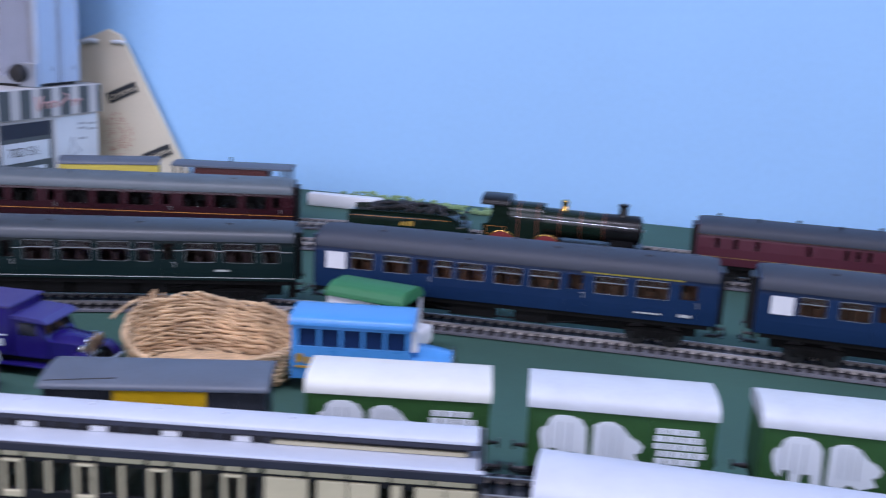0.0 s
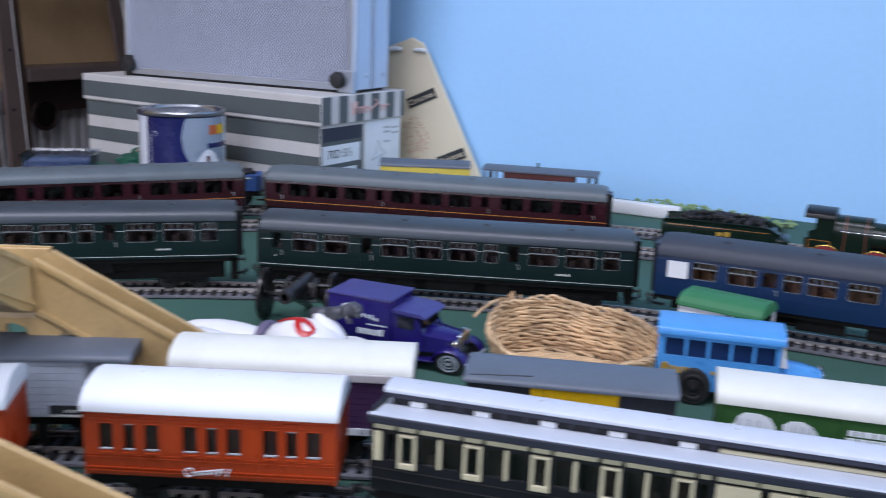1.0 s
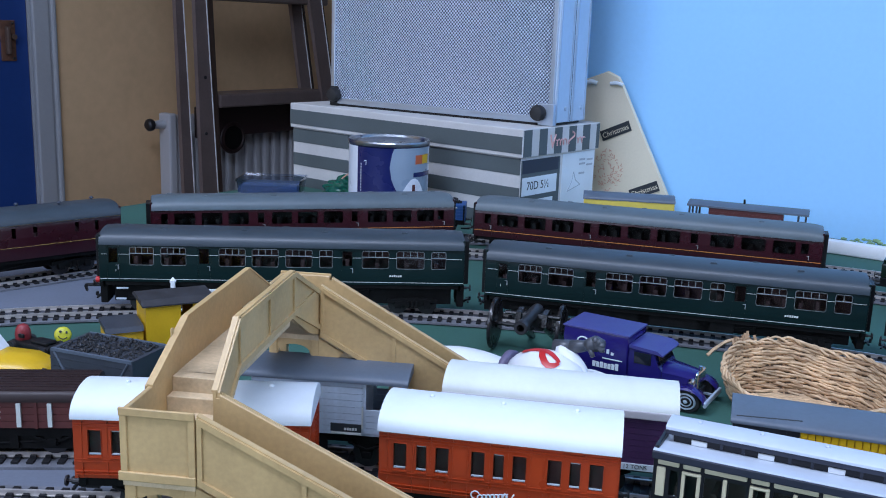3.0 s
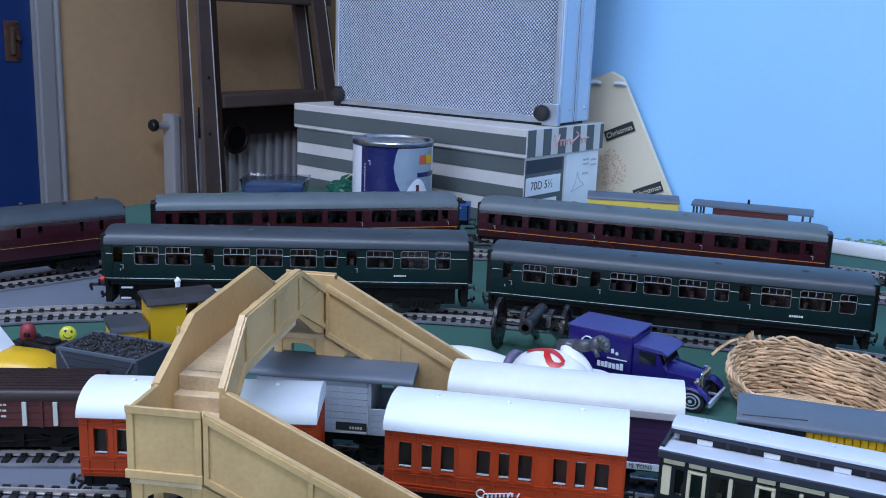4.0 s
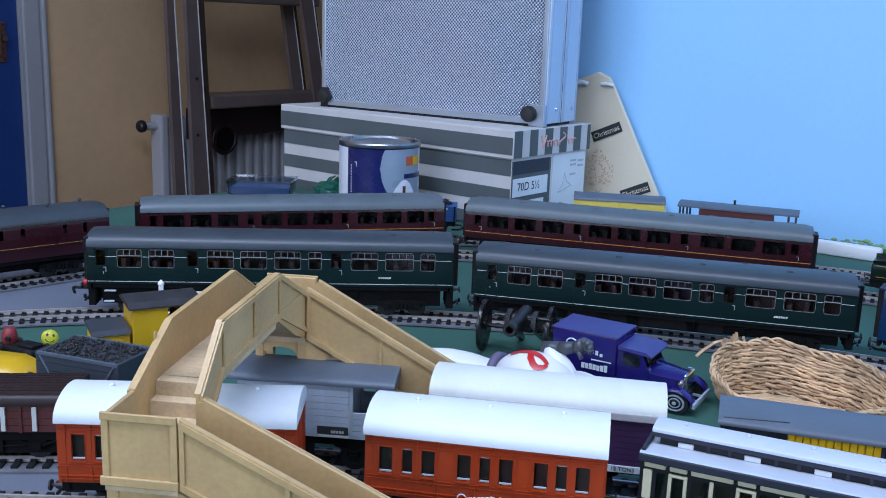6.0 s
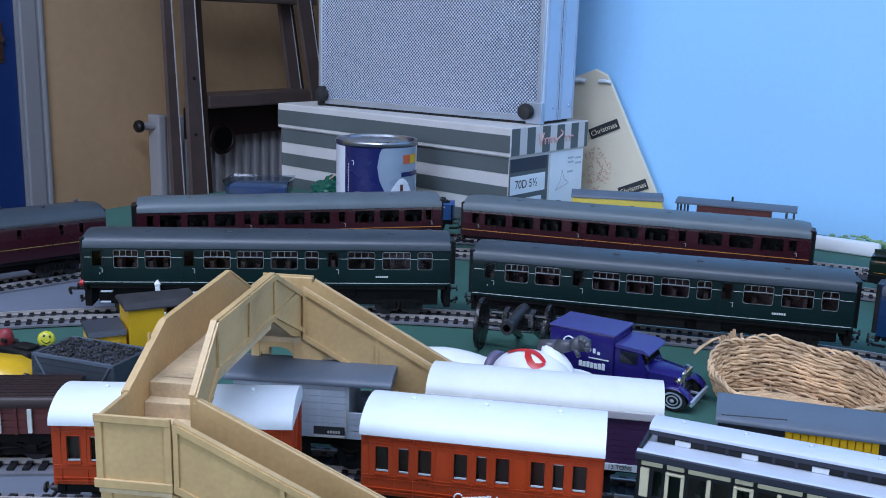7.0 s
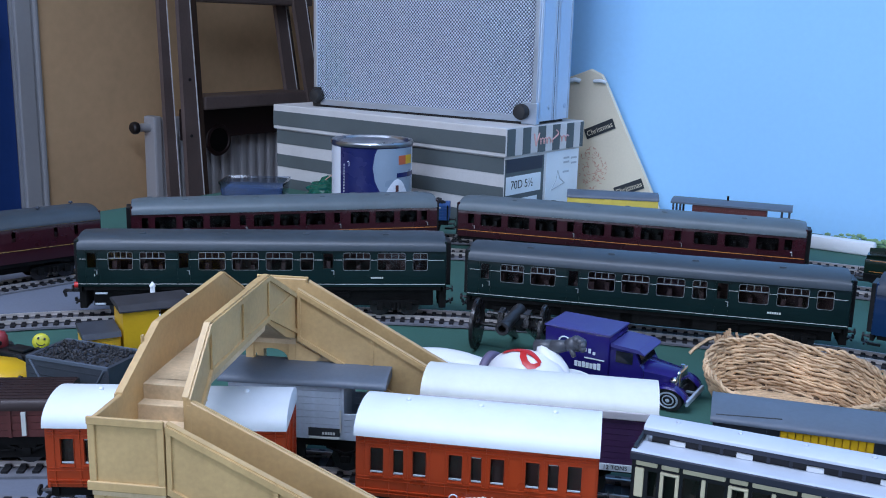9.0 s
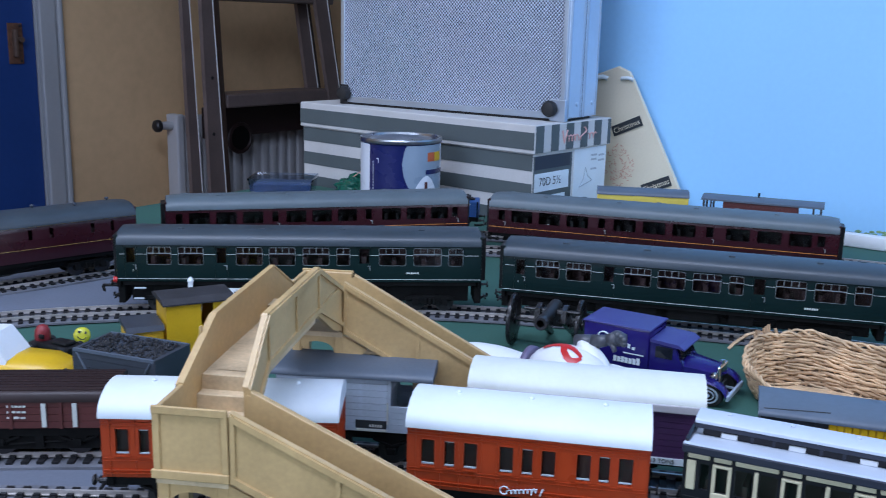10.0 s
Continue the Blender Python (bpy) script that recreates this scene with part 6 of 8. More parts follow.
# the span: rises by steps, runs level, and comes down again
DECK, TOP = 0.0590, 0.0828
K1, K2, HI = 0.0428, 0.1130, 0.0198
top_edge = [(TD - 0.001, TOP), (K1, TOP + HI), (K2, TOP + HI), (SP + 0.001, TOP)]
far_edge = [(TD - 0.001, TOP), (0.0535, TOP + HI - 0.0042), (0.1240, TOP + HI - 0.0030), (SP + 0.001, TOP)]
sides = {-1: [(TD - 0.001, DECK - 0.0040), *far_edge, (SP + 0.001, DECK - 0.0030), (K2, DECK + HI - 0.0010), (K1 + 0.004, DECK + HI - 0.0010)],
         1: [(TD - 0.001, DECK - 0.0010), *top_edge, (SP + 0.001, DECK + 0.0020), (0.1390, DECK + 0.0080), (K2 - 0.002, DECK + HI + 0.0040), (K1 + 0.002, DECK + HI + 0.0042), (0.0310, DECK + HI - 0.0065)]}
for x0, show in ((-TW, -1), (-T, 1)):
    p = slab("span_parapet", sides[show], x0, x0 + T, "x")
    xf = x0 if show < 0 else x0 + T
    a, b = sorted((xf, xf + show * 0.0011))
    bm = B()
    edge = far_edge if show < 0 else top_edge
    for dz, th in ((0.0, 0.0022), (-(TOP - DECK) + 0.0066, 0.0022)):
        for (p0, q0), (p1, q1) in zip(edge[:-1], edge[1:]):
            prism(bm, [(p0, q0 + dz), (p1, q1 + dz), (p1, q1 + dz - th), (p0, q0 + dz - th)], a, b, "x")
    zl = TOP + HI - (TOP - DECK) + 0.0066
    box(bm, a + 0.0001, b - 0.0001, K2, K2 + 0.76 * (SP - K2), zl - 0.0022, zl)
    for w in (K1, 0.0780, K2 - 0.0016):
        box(bm, a + 0.0002, b - 0.0002, w, w + 0.0016, DECK + HI + 0.0045, TOP + HI - (0.0060 if show < 0 else 0.0))
    rib(p, bm)
    bm = B()
    for (p0, q0), (p1, q1) in zip(edge[:-1], edge[1:]):
        prism(bm, [(p0, q0 - 0.0002), (p1, q1 - 0.0002), (p1, q1 + 0.0007), (p0, q0 + 0.0007)], x0 - 0.0003, x0 + T + 0.0003, "x")
    rib(p, bm, name="handrail")
for i in range(4):
    for w, d in ((TD + (K1 - TD) * i / 4, 1), (SP - (SP - K2) * (i + 1) / 4, -1)):
        bm = B()
        z = DECK + HI * (i + 1) / 4 - 0.001 + 0.0028 * (i + 1) / 4 + (0.0 if d > 0 else 0.0045)
        box(bm, -TW + T, -T, w, w + (K1 - TD) / 4 + 0.0008 if d > 0 else w + (SP - K2) / 4, z - (0.0075 if d > 0 else 0.0022), z, 0.0003)
        part("step", bm, "step_beige", fb, "worn moulded step")
bm = B()
prism(bm, [(K2 - 0.001, DECK + HI + 0.0030), (SP, DECK + 0.0016), (SP, DECK + 0.0030), (K2 - 0.001, DECK + HI + 0.0046)], -TW + T, -T, "x")
part("soffit", bm, "step_beige", fb)
bm = B()
box(bm, -TW + T, -T, K1, K2, DECK + HI - 0.0005, DECK + HI + 0.0018)
part("deck", bm, "step_beige", fb)

# ---- loose toys on the board ----
Z = BOARD_Z


def tyre(root, x, y, r, w, turn=0, hub="aluminium"):
    bm = B()
    lathe(bm, [(r * 0.62, -w / 2), (r * 0.92, -w / 2), (r, -w / 4), (r, w / 4), (r * 0.92, w / 2), (r * 0.62, w / 2)], 24)
    ob = part("wheel", bm, "rubber", root, m=pose(x, y, r, 90, 0, turn), smooth=40)
    bm = B()
    s = -1 if y < 0 else 1
    lathe(bm, [(r * 0.66, -w / 2 - 0.0001), (r * 0.60, -w / 2 - 0.0008), (r * 0.45, -w / 2 + 0.0002), (r * 0.30, -w / 2 - 0.0006), (r * 0.1, -w / 2 - 0.0012)], 20, pose(0, 0, 0, 180 if s < 0 else 0, 0, 0) if s < 0 else pose(0, 0, 0))
    part("hub", bm, "black_plastic", ob, "dark wheel centre", smooth=30)
    bm = B()
    z = w / 2 + 0.0005 if s < 0 else -w / 2 - 0.0005
    q = 1 if s < 0 else -1
    lathe(bm, [(r * 0.70, z - q * 0.0004), (r * 0.66, z + q * 0.0004), (r * 0.58, z + q * 0.0004), (r * 0.54, z - q * 0.0004)], 24)
    lathe(bm, [(r * 0.02, z + q * 0.0009), (r * 0.15, z + q * 0.0006), (r * 0.17, z - q * 0.0004)], 12)
    lathe(bm, [(r * 0.42, z - q * 0.0004), (r * 0.40, z + q * 0.0003), (r * 0.34, z + q * 0.0003), (r * 0.32, z - q * 0.0004)], 24)
    bmesh.ops.delete(bm, geom=[f for f in bm.faces if len(f.verts) > 12], context="FACES_ONLY")
    part("rim", bm, hub, ob, "bright ringed wheel rim", smooth=30)
    return ob


def toy_van(m):
    """Vintage delivery van; its bonnet points to +x."""
    root = thing("toy_van", "glossy purple vintage toy delivery van with white lettering", "toy van", m, "toy road vehicles")
    bm = B()
    box(bm, -0.042, -0.004, -0.0155, 0.0155, 0.012, 0.0420, 0.0012)
    part("cargo_body", bm, "purple_enamel", root, smooth=40)
    bm = B()
    box(bm, -0.0425, -0.0035, -0.0160, 0.0160, 0.0415, 0.0428, 0.0005)
    part("roof", bm, "purple_roof", root, "matt lilac roof")
    bm = B()
    prism(bm, [(-0.004, 0.0115), (0.0150, 0.0115), (0.0150, 0.0235), (0.0125, 0.0255), (0.0105, 0.0345), (-0.004, 0.0360)], -0.0140, 0.0140, "y")
    bmesh.ops.bevel(bm, geom=list(bm.edges), offset=0.0006, segments=2, affect="EDGES")
    cab = part("cab", bm, "purple_enamel", root, smooth=40)
    bm = B()
    prism(bm, [(-0.0035, 0.0352), (0.0125, 0.0338), (0.0155, 0.0330), (0.0155, 0.0338), (0.0120, 0.0362), (-0.0035, 0.0372)], -0.0150, 0.0150, "y")
    part("cab_roof", bm, "purple_roof", cab)
    for y in (-0.01405, 0.01405):
        bm = B()
        box(bm, -0.0005, 0.0090, y - 0.0003, y + 0.0003, 0.0255, 0.0330)
        part("window", bm, "window_dark", cab, "dark cab window")
    bm = B()
    prism(bm, [(0.0128, 0.0262), (0.0110, 0.0335), (0.0116, 0.0336), (0.0136, 0.0262)], -0.0115, 0.0115, "y")
    part("windscreen", bm, "window_dark", cab, "dark windscreen")
    bm = B()
    rings = []
    for x, w, h in ((0.0140, 0.0125, 0.0262), (0.0235, 0.0100, 0.0250), (0.0318, 0.0078, 0.0238)):
        rings.append([(x, -w, 0.0115), (x, -w, h - 0.004), (x, -w * 0.6, h - 0.0008), (x, 0, h), (x, w * 0.6, h - 0.0008), (x, w, h - 0.004), (x, w, 0.0115)])
    loft(bm, rings)
    part("bonnet", bm, "purple_enamel", root, smooth=40)
    bm = B()
    box(bm, 0.0316, 0.0335, -0.0082, 0.0082, 0.0085, 0.0245, 0.0012)
    rod(bm, (0.0325, 0, 0.0245), (0.0325, 0, 0.0270), 0.0012, seg=8)
    part("radiator", bm, "chrome", root, "chrome radiator grille")
    for y in (-0.0095, 0.0095):
        bm = B()
        lathe(bm, [(0.0004, -0.0030), (0.0022, -0.0018), (0.0030, 0.0), (0.0026, 0.0010), (0.0006, 0.0015)], 14, pose(0.0312, y, 0.0185, 0, 90, 0))
        part("headlamp", bm, "chrome", root, "chrome headlamp", smooth=40)
    for y in (-0.0130, 0.0130):
        bm = B()
        rings = []
        for i in range(11):
            a = radians(10 + 165 * i / 10)
            x, z = 0.0300 + 0.0098 * math.cos(a), 0.0068 + 0.0092 * math.sin(a)
            rings.append([(x, y - 0.0042, z - 0.0005), (x, y - 0.0030, z + 0.0007), (x, y + 0.0030, z + 0.0007), (x, y + 0.0042, z - 0.0005)])
        loft(bm, rings)
        part("mudguard", bm, "purple_enamel", root, smooth=40)
        bm = B()
        box(bm, -0.020, 0.0215, y - 0.0035, y + 0.0035, 0.0065, 0.0078, 0.0003)
        part("running_board", bm, "purple_enamel", root)
        tyre(root, 0.0300, y, 0.0078, 0.0052)
        tyre(root, -0.0280, y, 0.0078, 0.0052)
    bm = B()
    box(bm, -0.042, 0.034, -0.008, 0.008, 0.0070, 0.0118)
    part("chassis", bm, "black_plastic", root)
    bm = B()
    box(bm, 0.0392, 0.0408, -0.0160, 0.0160, 0.0058, 0.0096, 0.0006)
    box(bm, 0.0340, 0.0402, -0.0060, -0.0045, 0.0068, 0.0080)
    box(bm, 0.0340, 0.0402, 0.0045, 0.0060, 0.0068, 0.0080)
    part("bumper", bm, "aluminium", root, "silver bumper")
    bm = B()
    yy = -0.0157
    strand(bm, [Vector((-0.0300 + 0.0032 * math.cos(a), yy, 0.0330 + 0.0034 * math.sin(a))) for a in [0.6 + 5.2 * i / 24 for i in range(25)]], 0.0005, False, 6)
    for i, (dz, h) in enumerate(((0.0, 0.0022), (-0.0004, 0.0030), (-0.0009, 0.0020), (-0.0014, 0.0021), (-0.0021, 0.0030), (-0.0027, 0.0019))):
        box(bm, -0.0262 + i * 0.0026, -0.0247 + i * 0.0026, yy - 0.0002, yy + 0.0006, 0.0304 + dz, 0.0304 + dz + h)
    box(bm, -0.0180, -0.0065, yy - 0.0002, yy + 0.0006, 0.0245, 0.0252)
    bars(bm, -0.0235, -0.0080, -0.0156, 0.0180, 0.0225, 7, 4, 0.2)
    part("lettering", bm, "label_white", root, "white sign-writing as plain bars")


toy_van(pose(-0.1740, 0.5430, Z, 0, 0, -6) @ Matrix.Diagonal((1.08, 1, 0.90, 1)))


def toy_bus(m):
    root = thing("toy_bus", "sky-blue toy single-deck bus with gold lettering", "toy bus", m, "toy road vehicles")
    bm = B()
    L0, L1, W2 = -0.040, 0.022, 0.0150
    holes = [(L0 + 0.0030 + i * 0.0116, L0 + 0.0134 + i * 0.0116, 0.0232, 0.0318) for i in range(5)]
    for sy in (-1, 1):
        sub = B()
        holed_side(sub, L1 - L0, 0.0070, 0.0345, W2 * 2, [(h[0] - (L0 + L1) / 2, h[1] - (L0 + L1) / 2, h[2], h[3]) for h in holes], sy, 0.0015)
        for f in sub.faces:
            bm.faces.new([bm.verts.new((v.co.x + (L0 + L1) / 2, v.co.y, v.co.z)) for v in f.verts])
        sub.free()
    box(bm, L0 - 0.0006, L0 + 0.0006, -W2, W2, 0.0070, 0.0345)
    box(bm, L1 - 0.0006, L1 + 0.0006, -W2, W2, 0.0070, 0.0225)
    box(bm, L0, L1, -W2 + 0.001, W2 - 0.001, 0.0070, 0.0085)
    part("body", bm, "sky_enamel", root)
    bm = B()
    arc_roof(bm, 0, 0.0304, 0.0345, 0.0385, over=0.0007, x0=L0 - 0.0015, x1=L1 + 0.0020, power=3.2)
    part("roof", bm, "sky_enamel", root, smooth=45)
    for h in holes:
        for sy in (-1, 1):
            bm = B()
            box(bm, h[0], h[1], sy * (W2 - 0.0020) - 0.0002, sy * (W2 - 0.0020) + 0.0002, h[2], h[3])
            part("window", bm, "window_navy", root, "dark blue window")
            if h is not holes[-1]:
                bm = B()
                box(bm, h[1] - 0.0002, h[1] + 0.0014, sy * (W2 + 0.0001) - 0.0002, sy * (W2 + 0.0001) + 0.0002, h[2], h[3])
                part("pillar", bm, "sky_enamel", root)
    bm = B()
    rings = []
    for x, w, h in ((0.0215, 0.0130, 0.0225), (0.0340, 0.0098, 0.0215), (0.0440, 0.0078, 0.0200)):
        rings.append([(x, -w, 0.0085), (x, -w, h - 0.004), (x, -w * 0.6, h - 0.0006), (x, 0, h), (x, w * 0.6, h - 0.0006), (x, w, h - 0.004), (x, w, 0.0085)])
    loft(bm, rings)
    part("bonnet", bm, "sky_enamel", root, smooth=40)
    bm = B()
    prism(bm, [(0.0225, 0.0225), (0.0225, 0.0340), (0.0235, 0.0340), (0.0262, 0.0225)], -0.0125, 0.0125, "y")
    part("windscreen", bm, "white_plastic", root, "pale windscreen")
    bm = B()
    box(bm, 0.0438, 0.0455, -0.0080, 0.0080, 0.0070, 0.0205, 0.0010)
    box(bm, 0.0490, 0.0500, -0.0140, 0.0140, 0.0060, 0.0080, 0.0003)
    box(bm, 0.0440, 0.0492, -0.0012, 0.0012, 0.0064, 0.0076)
    part("radiator", bm, "chrome", root, "chrome radiator and bumper")
    for y in (-0.0128, 0.0128):
        bm = B()
        rings = []
        for i in range(11):
            a = radians(5 + 165 * i / 10)
            x, z = 0.0375 + 0.0098 * math.cos(a), 0.0068 + 0.0090 * math.sin(a)
            rings.append([(x, y - 0.0042, z - 0.0005), (x, y - 0.0030, z + 0.0007), (x, y + 0.0030, z + 0.0007), (x, y + 0.0042, z - 0.0005)])
        loft(bm, rings)
        part("mudguard", bm, "black_plastic" if y > 0 else "sky_enamel", root, smooth=40)
        tyre(root, 0.0375, y, 0.0076, 0.0050, hub="gunmetal")
        tyre(root, -0.0205, y * 1.1, 0.0092, 0.0050, hub="gunmetal")
    bm = B()
    box(bm, -0.038, 0.042, -0.008, 0.008, 0.0055, 0.0090)
    part("chassis", bm, "black_plastic", root)
    bm = B()
    lathe(bm, [(0.0024, 0), (0.0024, 0.0004), (0.0016, 0.0004), (0.0016, 0)], 16, pose(-0.036, -0.0151, 0.0175, 90, 0, 0))
    bars(bm, -0.033, -0.017, -0.0152, 0.0150, 0.0190, 5, 4)
    box(bm, -0.0385, -0.016, -0.01545, -0.0150, 0.0128, 0.0138)
    bars(bm, -0.012, 0.002, -0.0152, 0.0160, 0.0180, 5, 7)
    part("lettering", bm, "gold_line", root, "gold sign-writing as plain bars")


toy_bus(pose(0.0100, 0.5490, Z, 0, 0, 2) @ Matrix.Diagonal((1, 1, 1.13, 1)))

lorry = thing("toy_lorry", "white toy lorry with a green canopy roof", "toy lorry", pose(0.0025, 0.6050, Z, 0, 0, -19) @ Matrix.Diagonal((0.82, 0.95, 1.1, 1)), "toy road vehicles")
bm = B()
pts = [(-0.0165, 0.0335), (-0.0150, 0.0362), (-0.0090, 0.0390), (0.0090, 0.0390), (0.0150, 0.0362), (0.0165, 0.0335), (0.0165, 0.0322), (-0.0165, 0.0322)]
prism(bm, pts, -0.029, 0.033)
bmesh.ops.bevel(bm, geom=list(bm.edges), offset=0.0010, segments=2, affect="EDGES")
part("canopy", bm, "leaf_green", lorry, "glossy green canopy roof", smooth=40)
bm = B()
box(bm, -0.028, 0.008, -0.0150, 0.0150, 0.0100, 0.0325, 0.0008)
part("body", bm, "white_plastic", lorry, "white box body")
bm = B()
for x in (0.012, 0.0305):
    for y in (-0.0148, 0.0148):
        box(bm, x - 0.0010, x + 0.0010, y - 0.0010, y + 0.0010, 0.0100, 0.0325)
box(bm, 0.008, 0.033, -0.0150, 0.0150, 0.0085, 0.0150, 0.0006)
box(bm, 0.031, 0.044, -0.0110, 0.0110, 0.0085, 0.0190, 0.0025)
part("cab", bm, "white_plastic", lorry)
bm = B()
box(bm, 0.008, 0.0092, -0.0140, 0.0140, 0.0150, 0.0320)
part("bulkhead", bm, "black_plastic", lorry)
number_bars(lorry, -0.022, -0.004, 0.0200, 0.0240, -0.0150, 5, "red_plastic", 5)
for y in (-0.0130, 0.0130):
    tyre(lorry, 0.0340, y, 0.0070, 0.0045, hub="gunmetal")
    tyre(lorry, -0.0190, y, 0.0070, 0.0045, hub="gunmetal")
bm = B()
box(bm, -0.027, 0.040, -0.0070, 0.0070, 0.0055, 0.0100)
part("chassis", bm, "black_plastic", lorry)

# field gun
gun = thing("toy_cannon", "black toy field gun with spoked wheels", "toy cannon", pose(-0.2540, 0.5760, Z, 0, 0, -82))
bm = B()
prof = [(0.0048, 0.000), (0.0062, 0.001), (0.0066, 0.012), (0.0056, 0.016), (0.0054, 0.040), (0.0052, 0.052), (0.0066, 0.055), (0.0068, 0.060), (0.0058, 0.062), (0.0036, 0.062), (0.0034, 0.050), (0.0004, 0.050)]
lathe(bm, [(r * 0.68, z * 0.84) for r, z in prof], 24, pose(-0.006, 0, 0.0295, 0, 88, 0))
part("barrel", bm, "gunmetal", gun, "dull grey gun barrel", smooth=40)
for y in (-0.0280, 0.0170):
    bm = B()
    lathe(bm, [(0.0160, -0.0016), (0.0190, -0.0018), (0.0195, 0.0), (0.0190, 0.0018), (0.0160, 0.0016), (0.0160, -0.0016)], 28)
    wheel = part("wheel", bm, "gun_black", gun, m=pose(-0.003, y, 0.0176, 90, 0, 0) @ Matrix.Diagonal((0.90, 0.90, 0.75, 1)), smooth=40)
    bm = B()
    lathe(bm, [(0.0020, -0.0034), (0.0036, -0.0028), (0.0036, 0.0028), (0.0020, 0.0034)], 14)
    part("hub", bm, "gun_black", wheel, smooth=40)
    for i in range(10):
        a = 2 * math.pi * i / 10
        bm = B()
        rod(bm, (0.003 * math.cos(a), 0.003 * math.sin(a), 0), (0.0165 * math.cos(a), 0.0165 * math.sin(a), 0), 0.0010, seg=6)
        part("spoke", bm, "gun_black", wheel)
bm = B()
rod(bm, (-0.003, -0.0280, 0.0178), (-0.003, 0.0170, 0.0178), 0.0014, seg=10)
for y in (-0.0085, 0.0085):
    prism(bm, [(-0.040, 0.000), (-0.034, 0.000), (0.016, 0.024), (0.014, 0.0320), (0.004, 0.0330), (-0.004, 0.0250)], y - 0.0016, y + 0.0016, "y")
box(bm, -0.002, 0.012, -0.0080, 0.0080, 0.0200, 0.0300, 0.001)
rod(bm, (0.010, -0.018, 0.030), (0.010, 0.018, 0.030), 0.0014, seg=8)
part("carriage", bm, "gun_black", gun, "black gun carriage")

# space figure lying on its back, one plain mesh
bm = B()


def blob(m, n=14):
    bmesh.ops.create_uvsphere(bm, u_segments=n, v_segments=8, radius=1, matrix=m)


blob(pose(-0.004, 0, 0.0165) @ Matrix.Diagonal((0.026, 0.0175, 0.0182, 1)))
blob(pose(-0.056, 0.006, 0.0130, 0, 0, 3) @ Matrix.Diagonal((0.036, 0.0105, 0.0100, 1)))
blob(pose(-0.056, -0.011, 0.0120, 0, 4, -4) @ Matrix.Diagonal((0.034, 0.0100, 0.0105, 1)))
blob(pose(0.024, 0.000, 0.0140) @ Matrix.Diagonal((0.013, 0.012, 0.0120, 1)))
blob(pose(0.020, -0.016, 0.0150, 0, 0, -20) @ Matrix.Diagonal((0.022, 0.0065, 0.0065, 1)))
blob(pose(0.0160, 0.0250, 0.0140, 0, 6, 0) @ Matrix.Diagonal((0.0145, 0.0055, 0.0058, 1)))
blob(pose(0.0050, 0.0190, 0.0125, 0, 0, 40) @ Matrix.Diagonal((0.0110, 0.0060, 0.0055, 1)))
doll = part("toy_figure", bm, "white_plastic", None, "", pose(-0.2110, 0.4860, Z + 0.001, 0, 0, -7), 60)
tagged(doll, "white space-suited toy figure lying on its back", "toy figure")
for mt in ("lilac_grey", "red_plastic", "doll_grey"):
    doll.data.materials.append(M[mt])
# belt, chest badge and raised glove belong to the same mesh
bm = bmesh.new()
bm.from_mesh(doll.data)


def tint(k, build):
    had = set(bm.faces)
    build()
    for f in bm.faces:
        if f not in had:
            f.material_index = k
            f.smooth = True


tint(1, lambda: lathe(bm, [(0.0120, -0.0019), (0.0136, -0.0017), (0.0136, 0.0017), (0.0120, 0.0019)], 24, pose(-0.0275, 0, 0.0160, 0, 90, 0)))


def chest(x, y):
    return Vector((x, y, 0.0168 + 0.0182 * math.sqrt(max(0.05, 1 - ((x + 0.004) / 0.026) ** 2 - (y / 0.0175) ** 2))))


def band(path):
    """A flat painted ribbon on the chest: points with the ribbon's half width."""
    fine = []
    for (x0, y0, w0), (x1, y1, w1) in zip(path[:-1], path[1:]):
        fine += [(x0 + (x1 - x0) * k / 5, y0 + (y1 - y0) * k / 5, w0 + (w1 - w0) * k / 5) for k in range(5)]
    fine.append(path[-1])
    rows = []
    for i, (x, y, w) in enumerate(fine):
        a, b = fine[max(0, i - 1)], fine[min(len(fine) - 1, i + 1)]
        d = Vector((b[0] - a[0], b[1] - a[1], 0)).normalized()
        rows.append([bm.verts.new(chest(x - d.y * k * w, y - 0.0046 + d.x * k * w)) for k in (-1, -0.33, 0.33, 1)])
    for p, q in zip(rows[:-1], rows[1:]):
        for k in range(3):
            bm.faces.new((p[k], q[k], q[k + 1], p[k + 1]))


tint(2, lambda: band([(-0.0185, 0.0026, 0.0020), (-0.0105, 0.0040, 0.0022), (-0.0050, 0.0038, 0.0022), (0.0002, 0.0016, 0.0017), (0.0046, -0.0008, 0.0012), (0.0066, -0.0022, 0.0010)]))
tint(2, lambda: band([(-0.0062, 0.0030, 0.0018), (-0.0040, -0.0020, 0.0018), (-0.0010, -0.0052, 0.0017), (0.0022, -0.0064, 0.0015), (0.0050, -0.0050, 0.0012), (0.0068, -0.0026, 0.0008)]))
